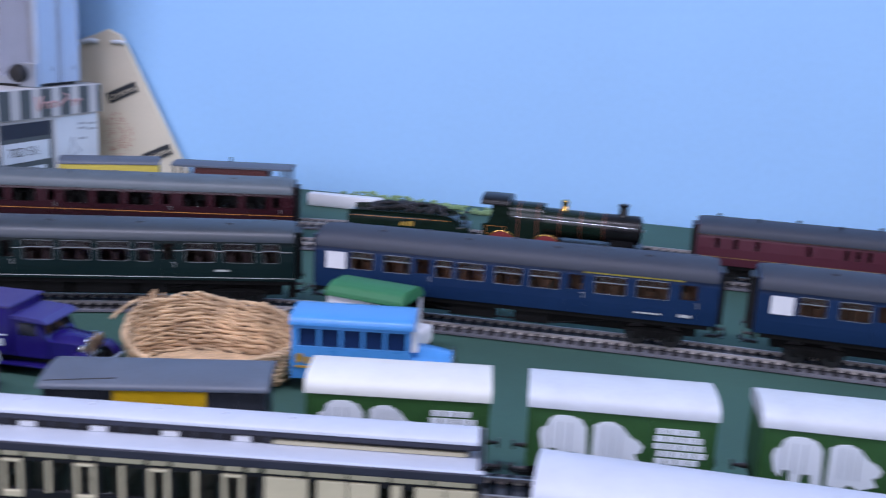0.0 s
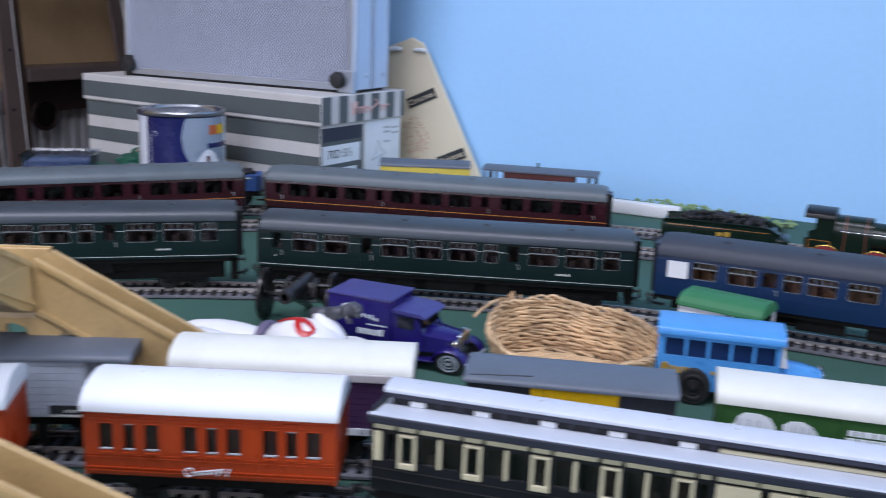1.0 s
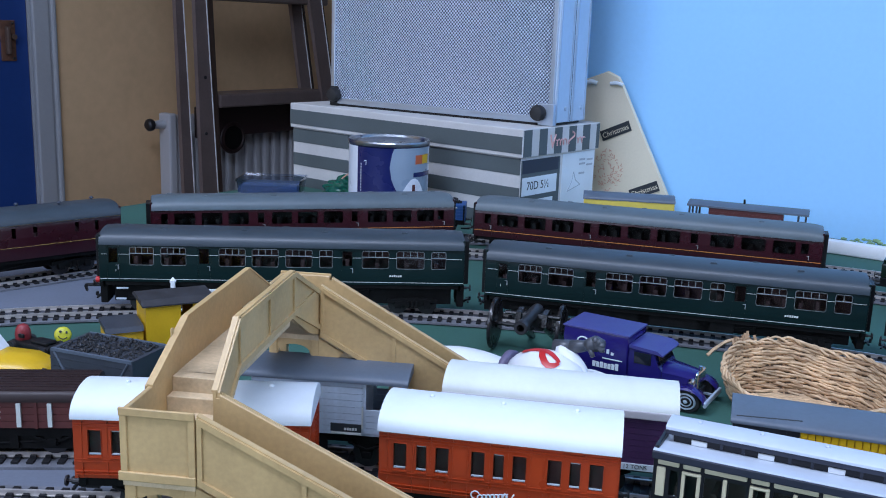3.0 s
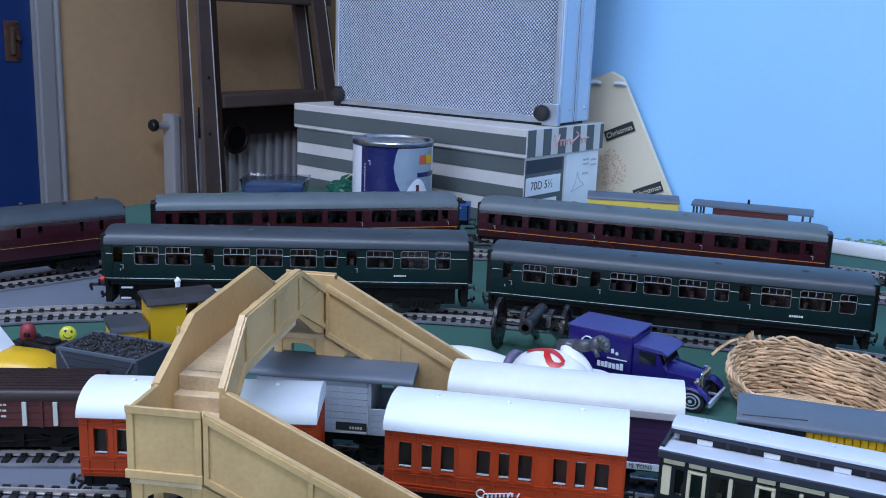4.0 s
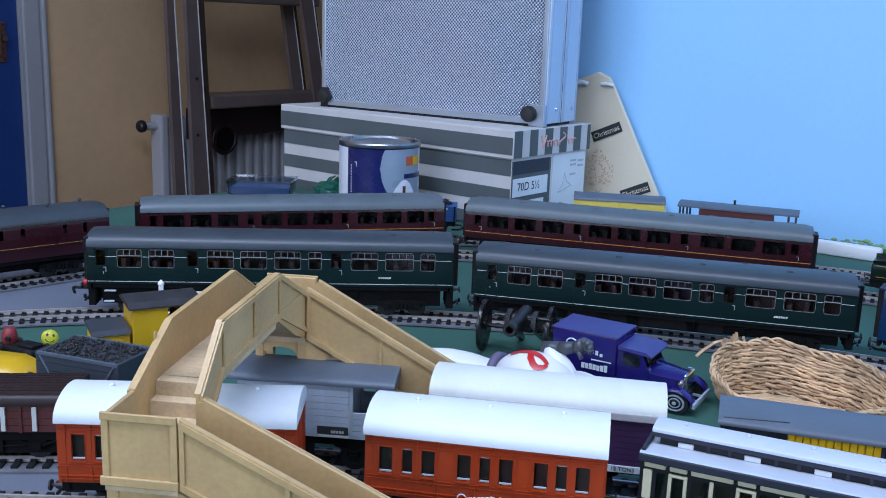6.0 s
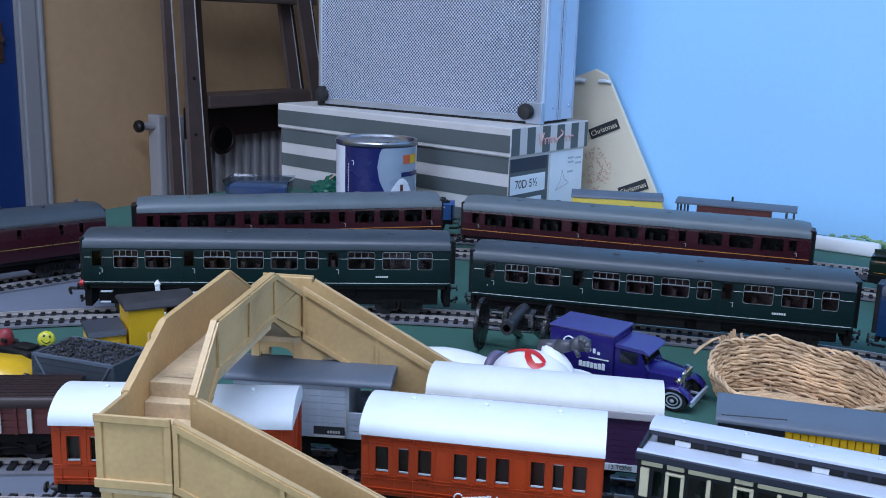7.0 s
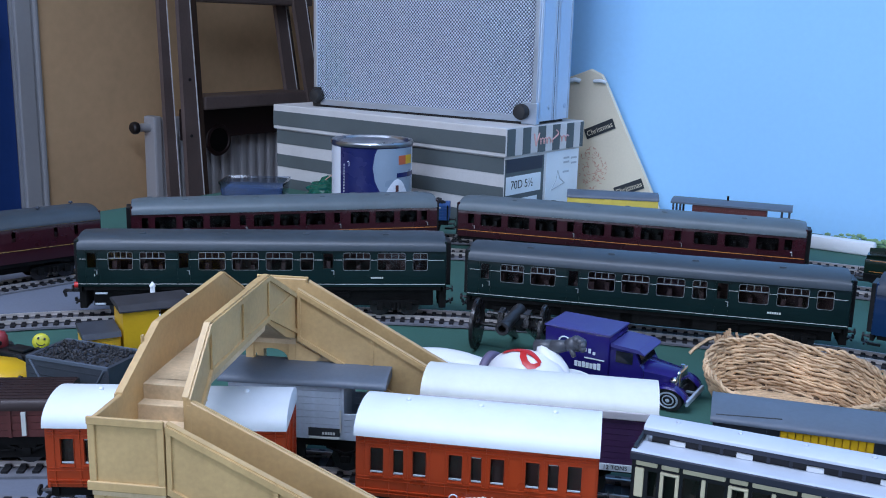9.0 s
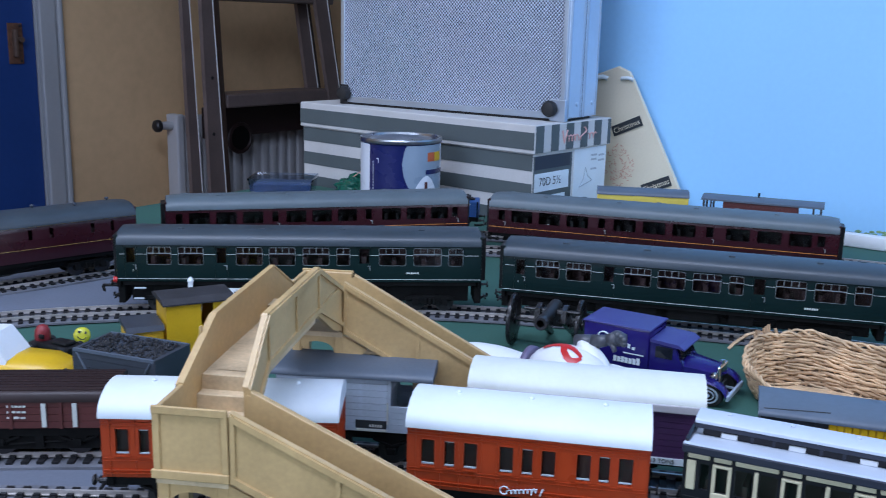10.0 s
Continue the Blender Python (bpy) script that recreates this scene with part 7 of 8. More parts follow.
# sleeve, forearm and glove
tint(0, lambda: bmesh.ops.create_uvsphere(bm, u_segments=14, v_segments=8, radius=1, matrix=pose(0.0085, 0.0070, 0.0275, 0, 42, 0) @ Matrix.Diagonal((0.0135, 0.0065, 0.0058, 1))))
for p0, p1, r0, r1 in (((-0.0040, 0.010, 0.0340), (0.0060, 0.010, 0.0362), 0.0046, 0.0042), ((0.0060, 0.010, 0.0362), (0.0155, 0.010, 0.0392), 0.0042, 0.0030), ((0.0150, 0.010, 0.0391), (0.0205, 0.010, 0.0412), 0.0034, 0.0046), ((0.0205, 0.010, 0.0412), (0.0250, 0.010, 0.0416), 0.0046, 0.0028), ((0.0180, 0.008, 0.0380), (0.0205, 0.007, 0.0342), 0.0016, 0.0013)):
    tint(3, lambda: rod(bm, p0, p1, r0, r1, 14))
for x, z in ((0.0210, 0.0440), (0.0232, 0.0432), (0.0248, 0.0415), (0.0250, 0.0396)):
    tint(3, lambda: bmesh.ops.create_uvsphere(bm, u_segments=8, v_segments=6, radius=0.0020, matrix=pose(x, 0.0075, z)))
bm.to_mesh(doll.data)
bm.free()

# coal wagon off the rails
cw = thing("coal_wagon", "slate grey model coal wagon filled with coal", "wagon", pose(-0.4210, 0.3670, Z, 0, 0, 5))
for sx in (-1, 1):
    bm = B()
    prism(bm, [(sx * 0.0250, 0.009), (sx * 0.0262, 0.009), (sx * 0.0262, 0.0365), (sx * 0.0238, 0.0365), (sx * 0.0238, 0.0355), (sx * 0.0250, 0.0355)], -0.0155, 0.0155, "y")
    part("end_capping", bm, "dark_slate", cw)
for sy in (-1, 1):
    bm = B()
    box(bm, -0.0255, 0.0255, sy * 0.0150 - 0.0008, sy * 0.0150 + 0.0008, 0.0352, 0.0368)
    part("capping", bm, "roof_slate", cw)
    for k in (-1, 1):
        bm = B()
        rod(bm, (k * 0.0235, sy * 0.0157, 0.035), (k * 0.008, sy * 0.0157, 0.0095), 0.0006, seg=6)
        part("brace", bm, "roof_slate", cw)
planked(cw, "dark_slate", 0.0500, 0.0300, 0.0090, 0.0360, 6)
bm = B()
rng = random.Random(8)
for i in range(460):
    x, y = rng.uniform(-0.0228, 0.0228), rng.uniform(-0.0130, 0.0130)
    bmesh.ops.create_icosphere(bm, subdivisions=1, radius=rng.uniform(0.0007, 0.0016), matrix=pose(x, y, 0.0355 + rng.uniform(-0.0005, 0.0015), rng.uniform(0, 180), rng.uniform(0, 180), 0) @ Matrix.Diagonal((1, 0.8, 0.7, 1)))
part("coal_load", bm, "coal", cw, "heap of black coal")
bm = B()
box(bm, -0.024, 0.024, -0.0120, 0.0120, 0.0050, 0.0091)
part("underframe", bm, "under_black", cw)
for x in (-0.014, 0.014):
    wheel_pair(cw, x)

# yellow shunter standing behind the footbridge
sh = thing("toy_shunter", "yellow toy diesel shunter with a black cab roof", "locomotive", pose(-0.4410, 0.4150, Z + 0.001, 0, 0, 52))
bm = B()
box(bm, -0.025, 0.045, -0.0150, 0.0150, 0.0090, 0.0150, 0.0006)
part("frame", bm, "black_plastic", sh)
bm = B()
box(bm, -0.0225, -0.0020, -0.0125, 0.0125, 0.0150, 0.0325, 0.0010)
box(bm, -0.0185, -0.0060, -0.0133, -0.0124, 0.0190, 0.0290, 0.0003)
box(bm, -0.0130, -0.0105, -0.0137, -0.0132, 0.0292, 0.0300)
hood = part("hood", bm, "bright_yellow", sh, smooth=40)
bm = B()
prism(bm, [(-0.0140, 0.0322), (0.0140, 0.0322), (0.0125, 0.0352), (-0.0125, 0.0352)], -0.0232, -0.0020)
part("hood_top", bm, "dark_slate", hood, "dark slate hood cover")
bm = B()
box(bm, -0.0010, 0.0370, -0.0138, 0.0138, 0.0150, 0.0158)
cab = part("cab", bm, "bright_yellow", sh)
for x0, x1, y0, y1, z1 in ((-0.0010, 0.0190, -0.0150, -0.0140, 0.0470), (0.0260, 0.0370, -0.0150, -0.0140, 0.0470), (-0.0010, 0.0190, 0.0140, 0.0150, 0.0470), (0.0260, 0.0370, 0.0140, 0.0150, 0.0470),
                           (0.0190, 0.0260, -0.0149, -0.0141, 0.0330), (0.0190, 0.0260, 0.0141, 0.0149, 0.0330), (-0.0008, 0.0002, -0.0140, 0.0140, 0.0468), (0.0358, 0.0368, -0.0140, 0.0140, 0.0468)):
    bm = B()
    box(bm, x0, x1, y0, y1, 0.0150, z1)
    part("cab_wall", bm, "bright_yellow", cab)
bm = B()
prism(bm, [(-0.0166, 0.0466), (0.0166, 0.0466), (0.0166, 0.0474), (0.0105, 0.0496), (-0.0105, 0.0496), (-0.0166, 0.0474)], -0.0030, 0.0390)
part("cab_roof", bm, "dusty_black", sh, "dusty black chamfered cab roof")
bm = B()
rod(bm, (0.0370, -0.0146, 0.0440), (0.0450, -0.0146, 0.0440), 0.0007, seg=8)
rod(bm, (0.0446, -0.0146, 0.0150), (0.0446, -0.0146, 0.0440), 0.0007, seg=8)
part("handrail", bm, "bright_yellow", sh)
for x in (-0.013, 0.008, 0.029):
    wheel_pair(sh, x)

# smiling button badge
bd = thing("button_badge", "yellow button badge with a smiling face lying on edge", "badge", pose(-0.5290, 0.4370, Z + 0.0054, 66, 12, 44) @ Matrix.Diagonal((0.56, 0.56, 0.56, 1)))
bm = B()
lathe(bm, [(0.0006, 0.0024), (0.0060, 0.0020), (0.0092, 0.0006), (0.0096, -0.0006), (0.0088, -0.0014), (0.0006, -0.0014)], 28)
part("disc", bm, "lemon", bd, smooth=50)
bm = B()
for x in (-0.0028, 0.0028):
    lathe(bm, [(0.0013, 0.0018), (0.0013, 0.0030)], 10, pose(x * 1.2, 0.0030, 0) @ Matrix.Diagonal((1, 1.2, 1, 1)))
for i in range(8):
    a0, a1 = radians(205 + 130 * i / 8), radians(205 + 130 * (i + 1) / 8)
    rod(bm, (0.0052 * math.cos(a0), 0.0052 * math.sin(a0), 0.0022), (0.0052 * math.cos(a1), 0.0052 * math.sin(a1), 0.0022), 0.0005, seg=6)
part("face_print", bm, "ink", bd, "black printed eyes and smile")

# yellow car and red locomotive at the left edge
car = thing("toy_car", "yellow toy car with a white roof and chrome lamps", "toy car", pose(-0.5000, 0.3530, Z, 0, 0, 20) @ Matrix.Diagonal((1.2, 1.2, 1.15, 1)), "toy road vehicles")
bm = B()
rings = []
for x, w, h in ((-0.036, 0.0120, 0.0150), (-0.030, 0.0145, 0.0190), (0.006, 0.0150, 0.0200), (0.022, 0.0135, 0.0195), (0.030, 0.0110, 0.0170), (0.0335, 0.0085, 0.0130)):
    rings.append([(x, -w, 0.0060), (x, -w, h - 0.004), (x, -w * 0.7, h), (x, 0, h + 0.0008), (x, w * 0.7, h), (x, w, h - 0.004), (x, w, 0.0060)])
loft(bm, rings)
part("body", bm, "bright_yellow", car, smooth=50)
bm = B()
rings = []
for x, w, h in ((-0.028, 0.0120, 0.0210), (-0.022, 0.0120, 0.0310), (-0.002, 0.0118, 0.0315), (0.006, 0.0120, 0.0205)):
    rings.append([(x, -w, 0.0185), (x, -w * 0.92, h), (x, w * 0.92, h), (x, w, 0.0185)])
loft(bm, rings)
part("cabin", bm, "white_plastic", car, "white cabin roof", smooth=30)
for y in (-0.0085, 0.0085):
    bm = B()
    lathe(bm, [(0.0004, -0.003), (0.0026, 0.0), (0.0022, 0.0012), (0.0004, 0.0014)], 12, pose(0.0325, y, 0.0150, 0, 90, 0))
    part("headlamp", bm, "chrome", car, smooth=40)
bm = B()
box(bm, 0.0345, 0.0358, -0.0140, 0.0140, 0.0065, 0.0085, 0.0004)
box(bm, 0.0300, 0.0350, -0.0012, 0.0012, 0.0068, 0.0082)
part("bumper", bm, "chrome", car, "chrome bumper")
for y in (-0.0135, 0.0135):
    tyre(car, 0.0220, y, 0.0068, 0.0045)
    tyre(car, -0.0240, y, 0.0068, 0.0045)
rl = thing("toy_kart", "small black toy kart with a red domed seat", "toy kart", pose(-0.5330, 0.4150, Z, 0, 0, -2) @ Matrix.Diagonal((0.9, 0.9, 0.9, 1)))
bm = B()
box(bm, -0.014, 0.024, -0.0070, 0.0070, 0.0030, 0.0080, 0.0015)
box(bm, 0.004, 0.020, -0.0050, 0.0050, 0.0078, 0.0105, 0.0012)
part("body", bm, "black_plastic", rl, smooth=40)
bm = B()
lathe(bm, [(0.0052, 0.0078), (0.0056, 0.0110), (0.0050, 0.0150), (0.0034, 0.0178), (0.0008, 0.0188)], 18, pose(-0.008, 0, 0))
dome = part("dome", bm, "wagon_red", rl, "dark red dome", smooth=50)
bm = B()
box(bm, -0.0060, -0.0010, -0.0062, -0.0040, 0.0105, 0.0135, 0.0008)
part("visor", bm, "black_plastic", dome, "black visor")
for x in (-0.010, 0.018):
    for y in (-0.0085, 0.0085):
        bm = B()
        rod(bm, (x, y - 0.0016, 0.0042), (x, y + 0.0016, 0.0042), 0.0042, seg=14)
        part("wheel", bm, "rubber", rl, smooth=40)

# ---- wicker basket ----
bk = thing("wicker_basket", "oval woven wicker basket lying open on the board", "basket", pose(-0.0785, 0.5535, Z, 0, 0, -12))
RA, RB, BH = 0.0510, 0.0320, 0.0290


def wall_pt(a, k, r=1.0):
    """A point on the basket's side at height k of its wall."""
    g = 0.82 + 0.18 * k ** 0.5
    lift = 0.0060 * max(0, math.cos(a - 2.6)) ** 3 * k + 0.0022 * math.sin(7 * a) * k * 0.4
    return Vector((RA * g * r * math.cos(a), RB * g * r * math.sin(a), 0.0016 + BH * k * (0.72 + 0.28 * math.sin(a + 0.25)) + lift))


# dark sheet added behind the strands, painting the shade in their gaps
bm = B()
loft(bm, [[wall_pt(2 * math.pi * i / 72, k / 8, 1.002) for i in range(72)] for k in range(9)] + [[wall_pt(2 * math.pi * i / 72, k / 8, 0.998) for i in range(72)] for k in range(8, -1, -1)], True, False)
part("gap_shade_sheet", bm, "wicker_shade", bk, smooth=60)
NS = 34
ROWS_W = 31
rng = random.Random(21)
for j in range(ROWS_W):
    k = (j + 0.4) / ROWS_W
    bm = B()
    pts = []
    ph = math.pi * (j % 2)
    drift = rng.uniform(-0.35, 0.35)
    for i in range(NS * 4):
        a = 2 * math.pi * i / (NS * 4)
        w = 1 + 0.0205 * math.sin(NS * a / 2 + ph + drift) + 0.006 * math.sin(5 * a + j * 1.7)
        p = wall_pt(a, k, w)
        p.z += 0.0005 * math.sin(3 * a + 1.9 * j) + 0.0005 * math.sin(11 * a + 2.3 * j) + 0.0003 * math.sin(NS * a / 2 + ph + 1.1) + rng.uniform(-0.00015, 0.00015)
        pts.append(p)
    strand(bm, pts, rng.uniform(0.00080, 0.00102))
    part("weave", bm, "wicker" if rng.random() < 0.62 else "wicker_dark", bk, smooth=60)
for i in range(NS):
    a = 2 * math.pi * (i + 0.5) / NS
    bm = B()
    strand(bm, [wall_pt(a, t / 6) for t in range(7)], 0.0006, False)
    part("stake", bm, "wicker_dark", bk, smooth=60)
for o in range(3):
    bm = B()
    pts = []
    for i in range(180):
        a = 2 * math.pi * i / 180
        p = wall_pt(a, 1.0, 1 + 0.026 * math.sin(17 * a + 2 * math.pi * o / 3 + 0.5 * math.sin(3 * a)) + 0.008 * math.sin(6 * a + o))
        p.z += 0.0006 + 0.0011 * math.cos(17 * a + 2 * math.pi * o / 3 + 0.5 * math.sin(3 * a)) + 0.0008 * math.sin(9 * a + 2 * o) + 0.0005 * math.sin(23 * a + 5 * o)
        pts.append(p)
    strand(bm, pts, 0.00078 + 0.0001 * o)
    part("rim", bm, "wicker", bk, "plaited rim", smooth=60)
for i in range(16):
    bm = B()
    r = 0.05 + 0.69 * i / 15
    strand(bm, [Vector((RA * r * math.cos(2 * math.pi * q / 60), RB * r * math.sin(2 * math.pi * q / 60), 0.0018 + 0.0003 * math.sin(q * 1.6 + i * math.pi))) for q in range(60)], 0.0013)
    part("base_cane", bm, "wicker", bk, smooth=60)
bm = B()
p0 = wall_pt(2.75, 1.0)
strand(bm, [p0, p0 + Vector((-0.004, 0.000, 0.003)), p0 + Vector((-0.009, -0.004, 0.001)), p0 + Vector((-0.014, -0.010, -0.004)), p0 + Vector((-0.016, -0.013, -0.007))], 0.0011, False)
part("loose_end", bm, "wicker", bk, "loose cane end", smooth=60)
for s, (da, dz) in enumerate(((2.70, 0.004), (2.62, 0.006), (2.80, 0.003), (2.5, 0.003), (2.9, 0.002), (2.3, 0.001), (2.66, 0.005), (2.74, 0.002), (2.85, 0.004), (2.58, 0.001), (2.0, -0.001), (1.55, -0.001), (0.8, -0.002), (1.2, -0.002), (0.4, -0.002), (1.8, -0.001))):
    bm = B()
    p0 = wall_pt(da, 0.9)
    strand(bm, [p0, p0 + Vector((-0.0015, 0.001, 0.004)), p0 + Vector((-0.003, 0.002, 0.004 + dz))], 0.0010, False)
    part("loose_end", bm, "wicker_dark", bk, "loose cane end", smooth=60)

# ---- shoe box with the aluminium case on it ----
P0, P1 = Vector((-0.4130, 0.9630, 0)), Vector((-0.3727, 1.1127, 0))
D1 = (P1 - P0).normalized()
HB = math.degrees(math.atan2(D1.y, D1.x)) - 90
BOXM = Matrix.Translation((P0.x, P0.y, BOARD_Z)) @ pose(0, 0, 0, 0, 0, HB)      # origin at the near right corner, x along the front to the right
BL, BD, BHT, LID = 0.370, 0.155, 0.1065, 0.031
sb = thing("shoe_box", "grey and white striped cardboard shoe box with a lid", "shoe box", BOXM)
bm = B()
box(bm, -BL + 0.003, -0.003, 0.003, BD - 0.003, 0, BHT - 0.003, 0.0008)
part("box_body", bm, "card_white", sb)
bm = B()
box(bm, -BL, 0, 0, BD, BHT - LID, BHT, 0.0012)
lid = part("lid", bm, "card_white", sb)
for z0, z1, y0, par in ((0.0000, 0.0125, 0.0028, sb), (0.0270, 0.0430, 0.0028, sb), (0.0570, 0.0745, 0.0028, sb), (0.0800, 0.0985, -0.0002, lid)):
    bm = B()
    ins = 0.0035 if par is sb else 0.0006
    box(bm, -BL + ins, -ins, y0 - 0.0003, y0 + 0.001, z0, z1)
    part("stripe", bm, "card_grey", par, "dark grey printed stripe")
for i in range(6):
    y = 0.002 + i * 0.0290
    bm = B()
    box(bm, -0.0008, 0.0003, y, min(y + 0.0150, 0.1535), BHT - LID + 0.001, BHT - 0.0012)
    part("stripe", bm, "card_grey", lid, "dark grey printed stripe")
bm = B()
strand(bm, [Vector((0.0004, 0.052, 0.098)), Vector((0.0004, 0.056, 0.084)), Vector((0.0004, 0.062, 0.098))], 0.0010, False, 6)
strand(bm, [Vector((0.0004, 0.062 + 0.0009 * i + 0.0022 * math.sin(0.9 * i), 0.0885 + 0.0035 * math.cos(0.9 * i))) for i in range(26)], 0.0008, False, 6)
strand(bm, [Vector((0.0004, 0.094 + 0.006 * math.sin(0.35 * i) * (i > 0), 0.0995 - 0.0009 * i)) for i in range(16)], 0.0010, False, 6)
strand(bm, [Vector((0.0004, 0.104 + 0.0011 * i + 0.0020 * math.sin(0.9 * i), 0.0885 + 0.0035 * math.cos(0.9 * i))) for i in range(16)], 0.0008, False, 6)
part("brand_mark", bm, "mark_pink", lid, "pale pink script mark as plain strokes")
for y0, y1, z0, z1, mt, nm in ((0.004, 0.078, 0.010, 0.0725, "card_grey", "end_label"), (0.083, 0.150, 0.004, 0.0740, "label_white", "price_label")):
    bm = B()
    box(bm, -0.0034, -0.0025, y0, y1, z0, z1)
    part(nm, bm, mt, sb)
bm = B()
box(bm, -0.0026, -0.0021, 0.006, 0.072, 0.0335, 0.0535)
part("size_label", bm, "label_white", sb, "white size label")
bm = B()
box(bm, -0.0026, -0.0021, 0.008, 0.066, 0.008, 0.028)
part("name_label", bm, "label_white", sb, "white name label")
bm = B()
box(bm, -0.0028, -0.0022, 0.006, 0.074, 0.0580, 0.0722)
part("end_band", bm, "deck_navy", sb, "dark navy printed band")
EM = pose(-0.0020, 0.0360, 0.0435, 90, 0, 90)
lettering("size_print", "70D 5½", 0.0130, "ink", sb, EM, "black size figures")
bm = B()
for q in range(4):
    box(bm, -0.0022, -0.0018, 0.012 + q * 0.013, 0.021 + q * 0.013, 0.0150, 0.0240)
part("name_print", bm, "ink", sb)
bm = B()
for y0, z0, y1, z1 in ((0.095, 0.030, 0.104, 0.040), (0.104, 0.040, 0.107, 0.052), (0.095, 0.030, 0.122, 0.036), (0.107, 0.052, 0.112, 0.042), (0.112, 0.042, 0.122, 0.036)):
    rod(bm, (-0.0024, y0, z0), (-0.0024, y1, z1), 0.0005, seg=6)
for y, z in ((0.118, 0.064), (0.118, 0.059), (0.134, 0.063), (0.134, 0.057), (0.118, 0.048)):
    box(bm, -0.0026, -0.0021, y, y + 0.012, z, z + 0.0022)
part("price_print", bm, "pale_grey_print", sb, "faint printed shoe drawing")

CASEM = BOXM @ pose(-0.0010, 0.0556, BHT + 0.0005, 0, 0, 5.7)
ac = thing("flight_case", "aluminium flight case with embossed panels standing on the shoe box", "case", CASEM)
CL, CD, CH = 0.3195, 0.075, 0.34
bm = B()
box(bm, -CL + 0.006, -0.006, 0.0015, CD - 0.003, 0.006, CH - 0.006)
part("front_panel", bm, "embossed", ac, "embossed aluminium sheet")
bm = B()
for x0, x1, z0, z1 in ((-CL, -CL + 0.0060, 0, CH), (-0.0060, 0, 0, CH), (-CL, 0, 0.0022, 0.0095), (-CL, 0, CH - 0.011, CH)):
    box(bm, x0, x1, -0.001, 0.010, max(z0, 0.0022), z1, 0.0008)
part("edge_profile", bm, "alu_edge", ac, "bright aluminium edging")
for y0, y1 in ((0.0015, 0.038), (0.0395, CD)):
    bm = B()
    box(bm, -0.004, 0.0015, y0, y1, 0.003, CH - 0.003, 0.0010)
    sp = part("side_panel", bm, "aluminium", ac)
    bm = B()
    for yy in (y0 + 0.0035, y1 - 0.0035):
        box(bm, 0.0012, 0.0024, yy - 0.0014, yy + 0.0014, 0.003, CH - 0.003, 0.0004)
    part("ridge", bm, "alu_edge", sp)
    for z in (0.018, 0.30):
        bm = B()
        lathe(bm, [(0.0028, 0.0), (0.0024, 0.0008), (0.0008, 0.0014)], 12, pose(0.0015, (y0 + y1) / 2 + 0.006, z, 0, 90, 0))
        part("rivet", bm, "alu_edge", sp, smooth=40)
bm = B()
box(bm, -0.0035, 0.0008, 0.0375, 0.0400, 0.003, CH - 0.003)
part("closing_gap", bm, "black_plastic", ac)
bm = B()
box(bm, -CL + 0.004, -0.004, -0.0004, CD - 0.004, -0.0003, 0.0022)
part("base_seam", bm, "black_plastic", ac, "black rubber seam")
for x in (-CL + 0.009, -0.016):
    bm = B()
    lathe(bm, [(0.0030, 0.0), (0.0084, 0.0005), (0.0090, 0.006), (0.0074, 0.010), (0.0030, 0.0112)], 20, pose(x, -0.001, 0.0135, 90, 0, 0))
    part("rubber_foot", bm, "rubber", ac, "black rubber foot", smooth=45)
    bm = B()
    box(bm, x - 0.010 if x < -0.1 else x - 0.002, x + 0.002 if x < -0.1 else x + 0.0175, -0.0018, 0.006, -0.0002, 0.024, 0.001)
    part("corner_plate", bm, "rubber" if x < -0.1 else "alu_edge", ac)

# ---- paint tin ----
tin = thing("paint_tin", "closed blue and white paint tin with a metal lid", "paint tin", pose(-0.5520, 0.9240, BOARD_Z, 0, 0, 8))
TR, TH = 0.0430, 0.0895
bm = B()
lathe(bm, [(TR - 0.001, 0), (TR + 0.0006, 0.0008), (TR, 0.003), (TR, TH - 0.006), (TR + 0.0010, TH - 0.005)], 64)
part("can_body", bm, "tin_blue", tin, smooth=40)
bm = B()
lathe(bm, [(TR + 0.0002, TH - 0.0052), (TR + 0.0013, TH - 0.0042), (TR + 0.0016, TH - 0.0016), (TR + 0.0008, TH), (TR - 0.0020, TH - 0.0004), (TR - 0.0032, TH - 0.0040), (TR - 0.0075, TH - 0.0042), (TR - 0.0090, TH - 0.0018), (TR - 0.0160, TH - 0.0020), (TR - 0.0180, TH - 0.0030), (0.0004, TH - 0.0032)], 64)
part("lid", bm, "tin_metal", tin, "bright metal rim and lid", smooth=30)


def wrap(name, a0, a1, z0f, z1f, mt, r, label=""):
    """A printed patch on the tin, from angle a0 to a1, between two edges."""
    bm = B()
    n = max(4, int(abs(a1 - a0) / 3))
    inner, outer = [], []
    for i in range(n + 1):
        k = i / n
        a = radians(a0 + (a1 - a0) * k)
        za, zb_ = z0f(k), z1f(k)
        inner.append((bm.verts.new((r * math.cos(a), r * math.sin(a), za)), bm.verts.new((r * math.cos(a), r * math.sin(a), zb_))))
        q = r - 0.0012
        outer.append((bm.verts.new((q * math.cos(a), q * math.sin(a), za)), bm.verts.new((q * math.cos(a), q * math.sin(a), zb_))))
    for (a, b), (c, d) in zip(inner[:-1], inner[1:]):
        bm.faces.new((a, c, d, b))
    for (a, b), (c, d), (e, f), (g, h) in zip(inner[:-1], inner[1:], outer[:-1], outer[1:]):
        bm.faces.new((b, d, h, f))
        bm.faces.new((a, c, g, e))
    bm.faces.new((inner[0][0], inner[0][1], outer[0][1], outer[0][0]))
    bm.faces.new((inner[-1][0], inner[-1][1], outer[-1][1], outer[-1][0]))
    return part(name, bm, mt, tin, label, smooth=40)


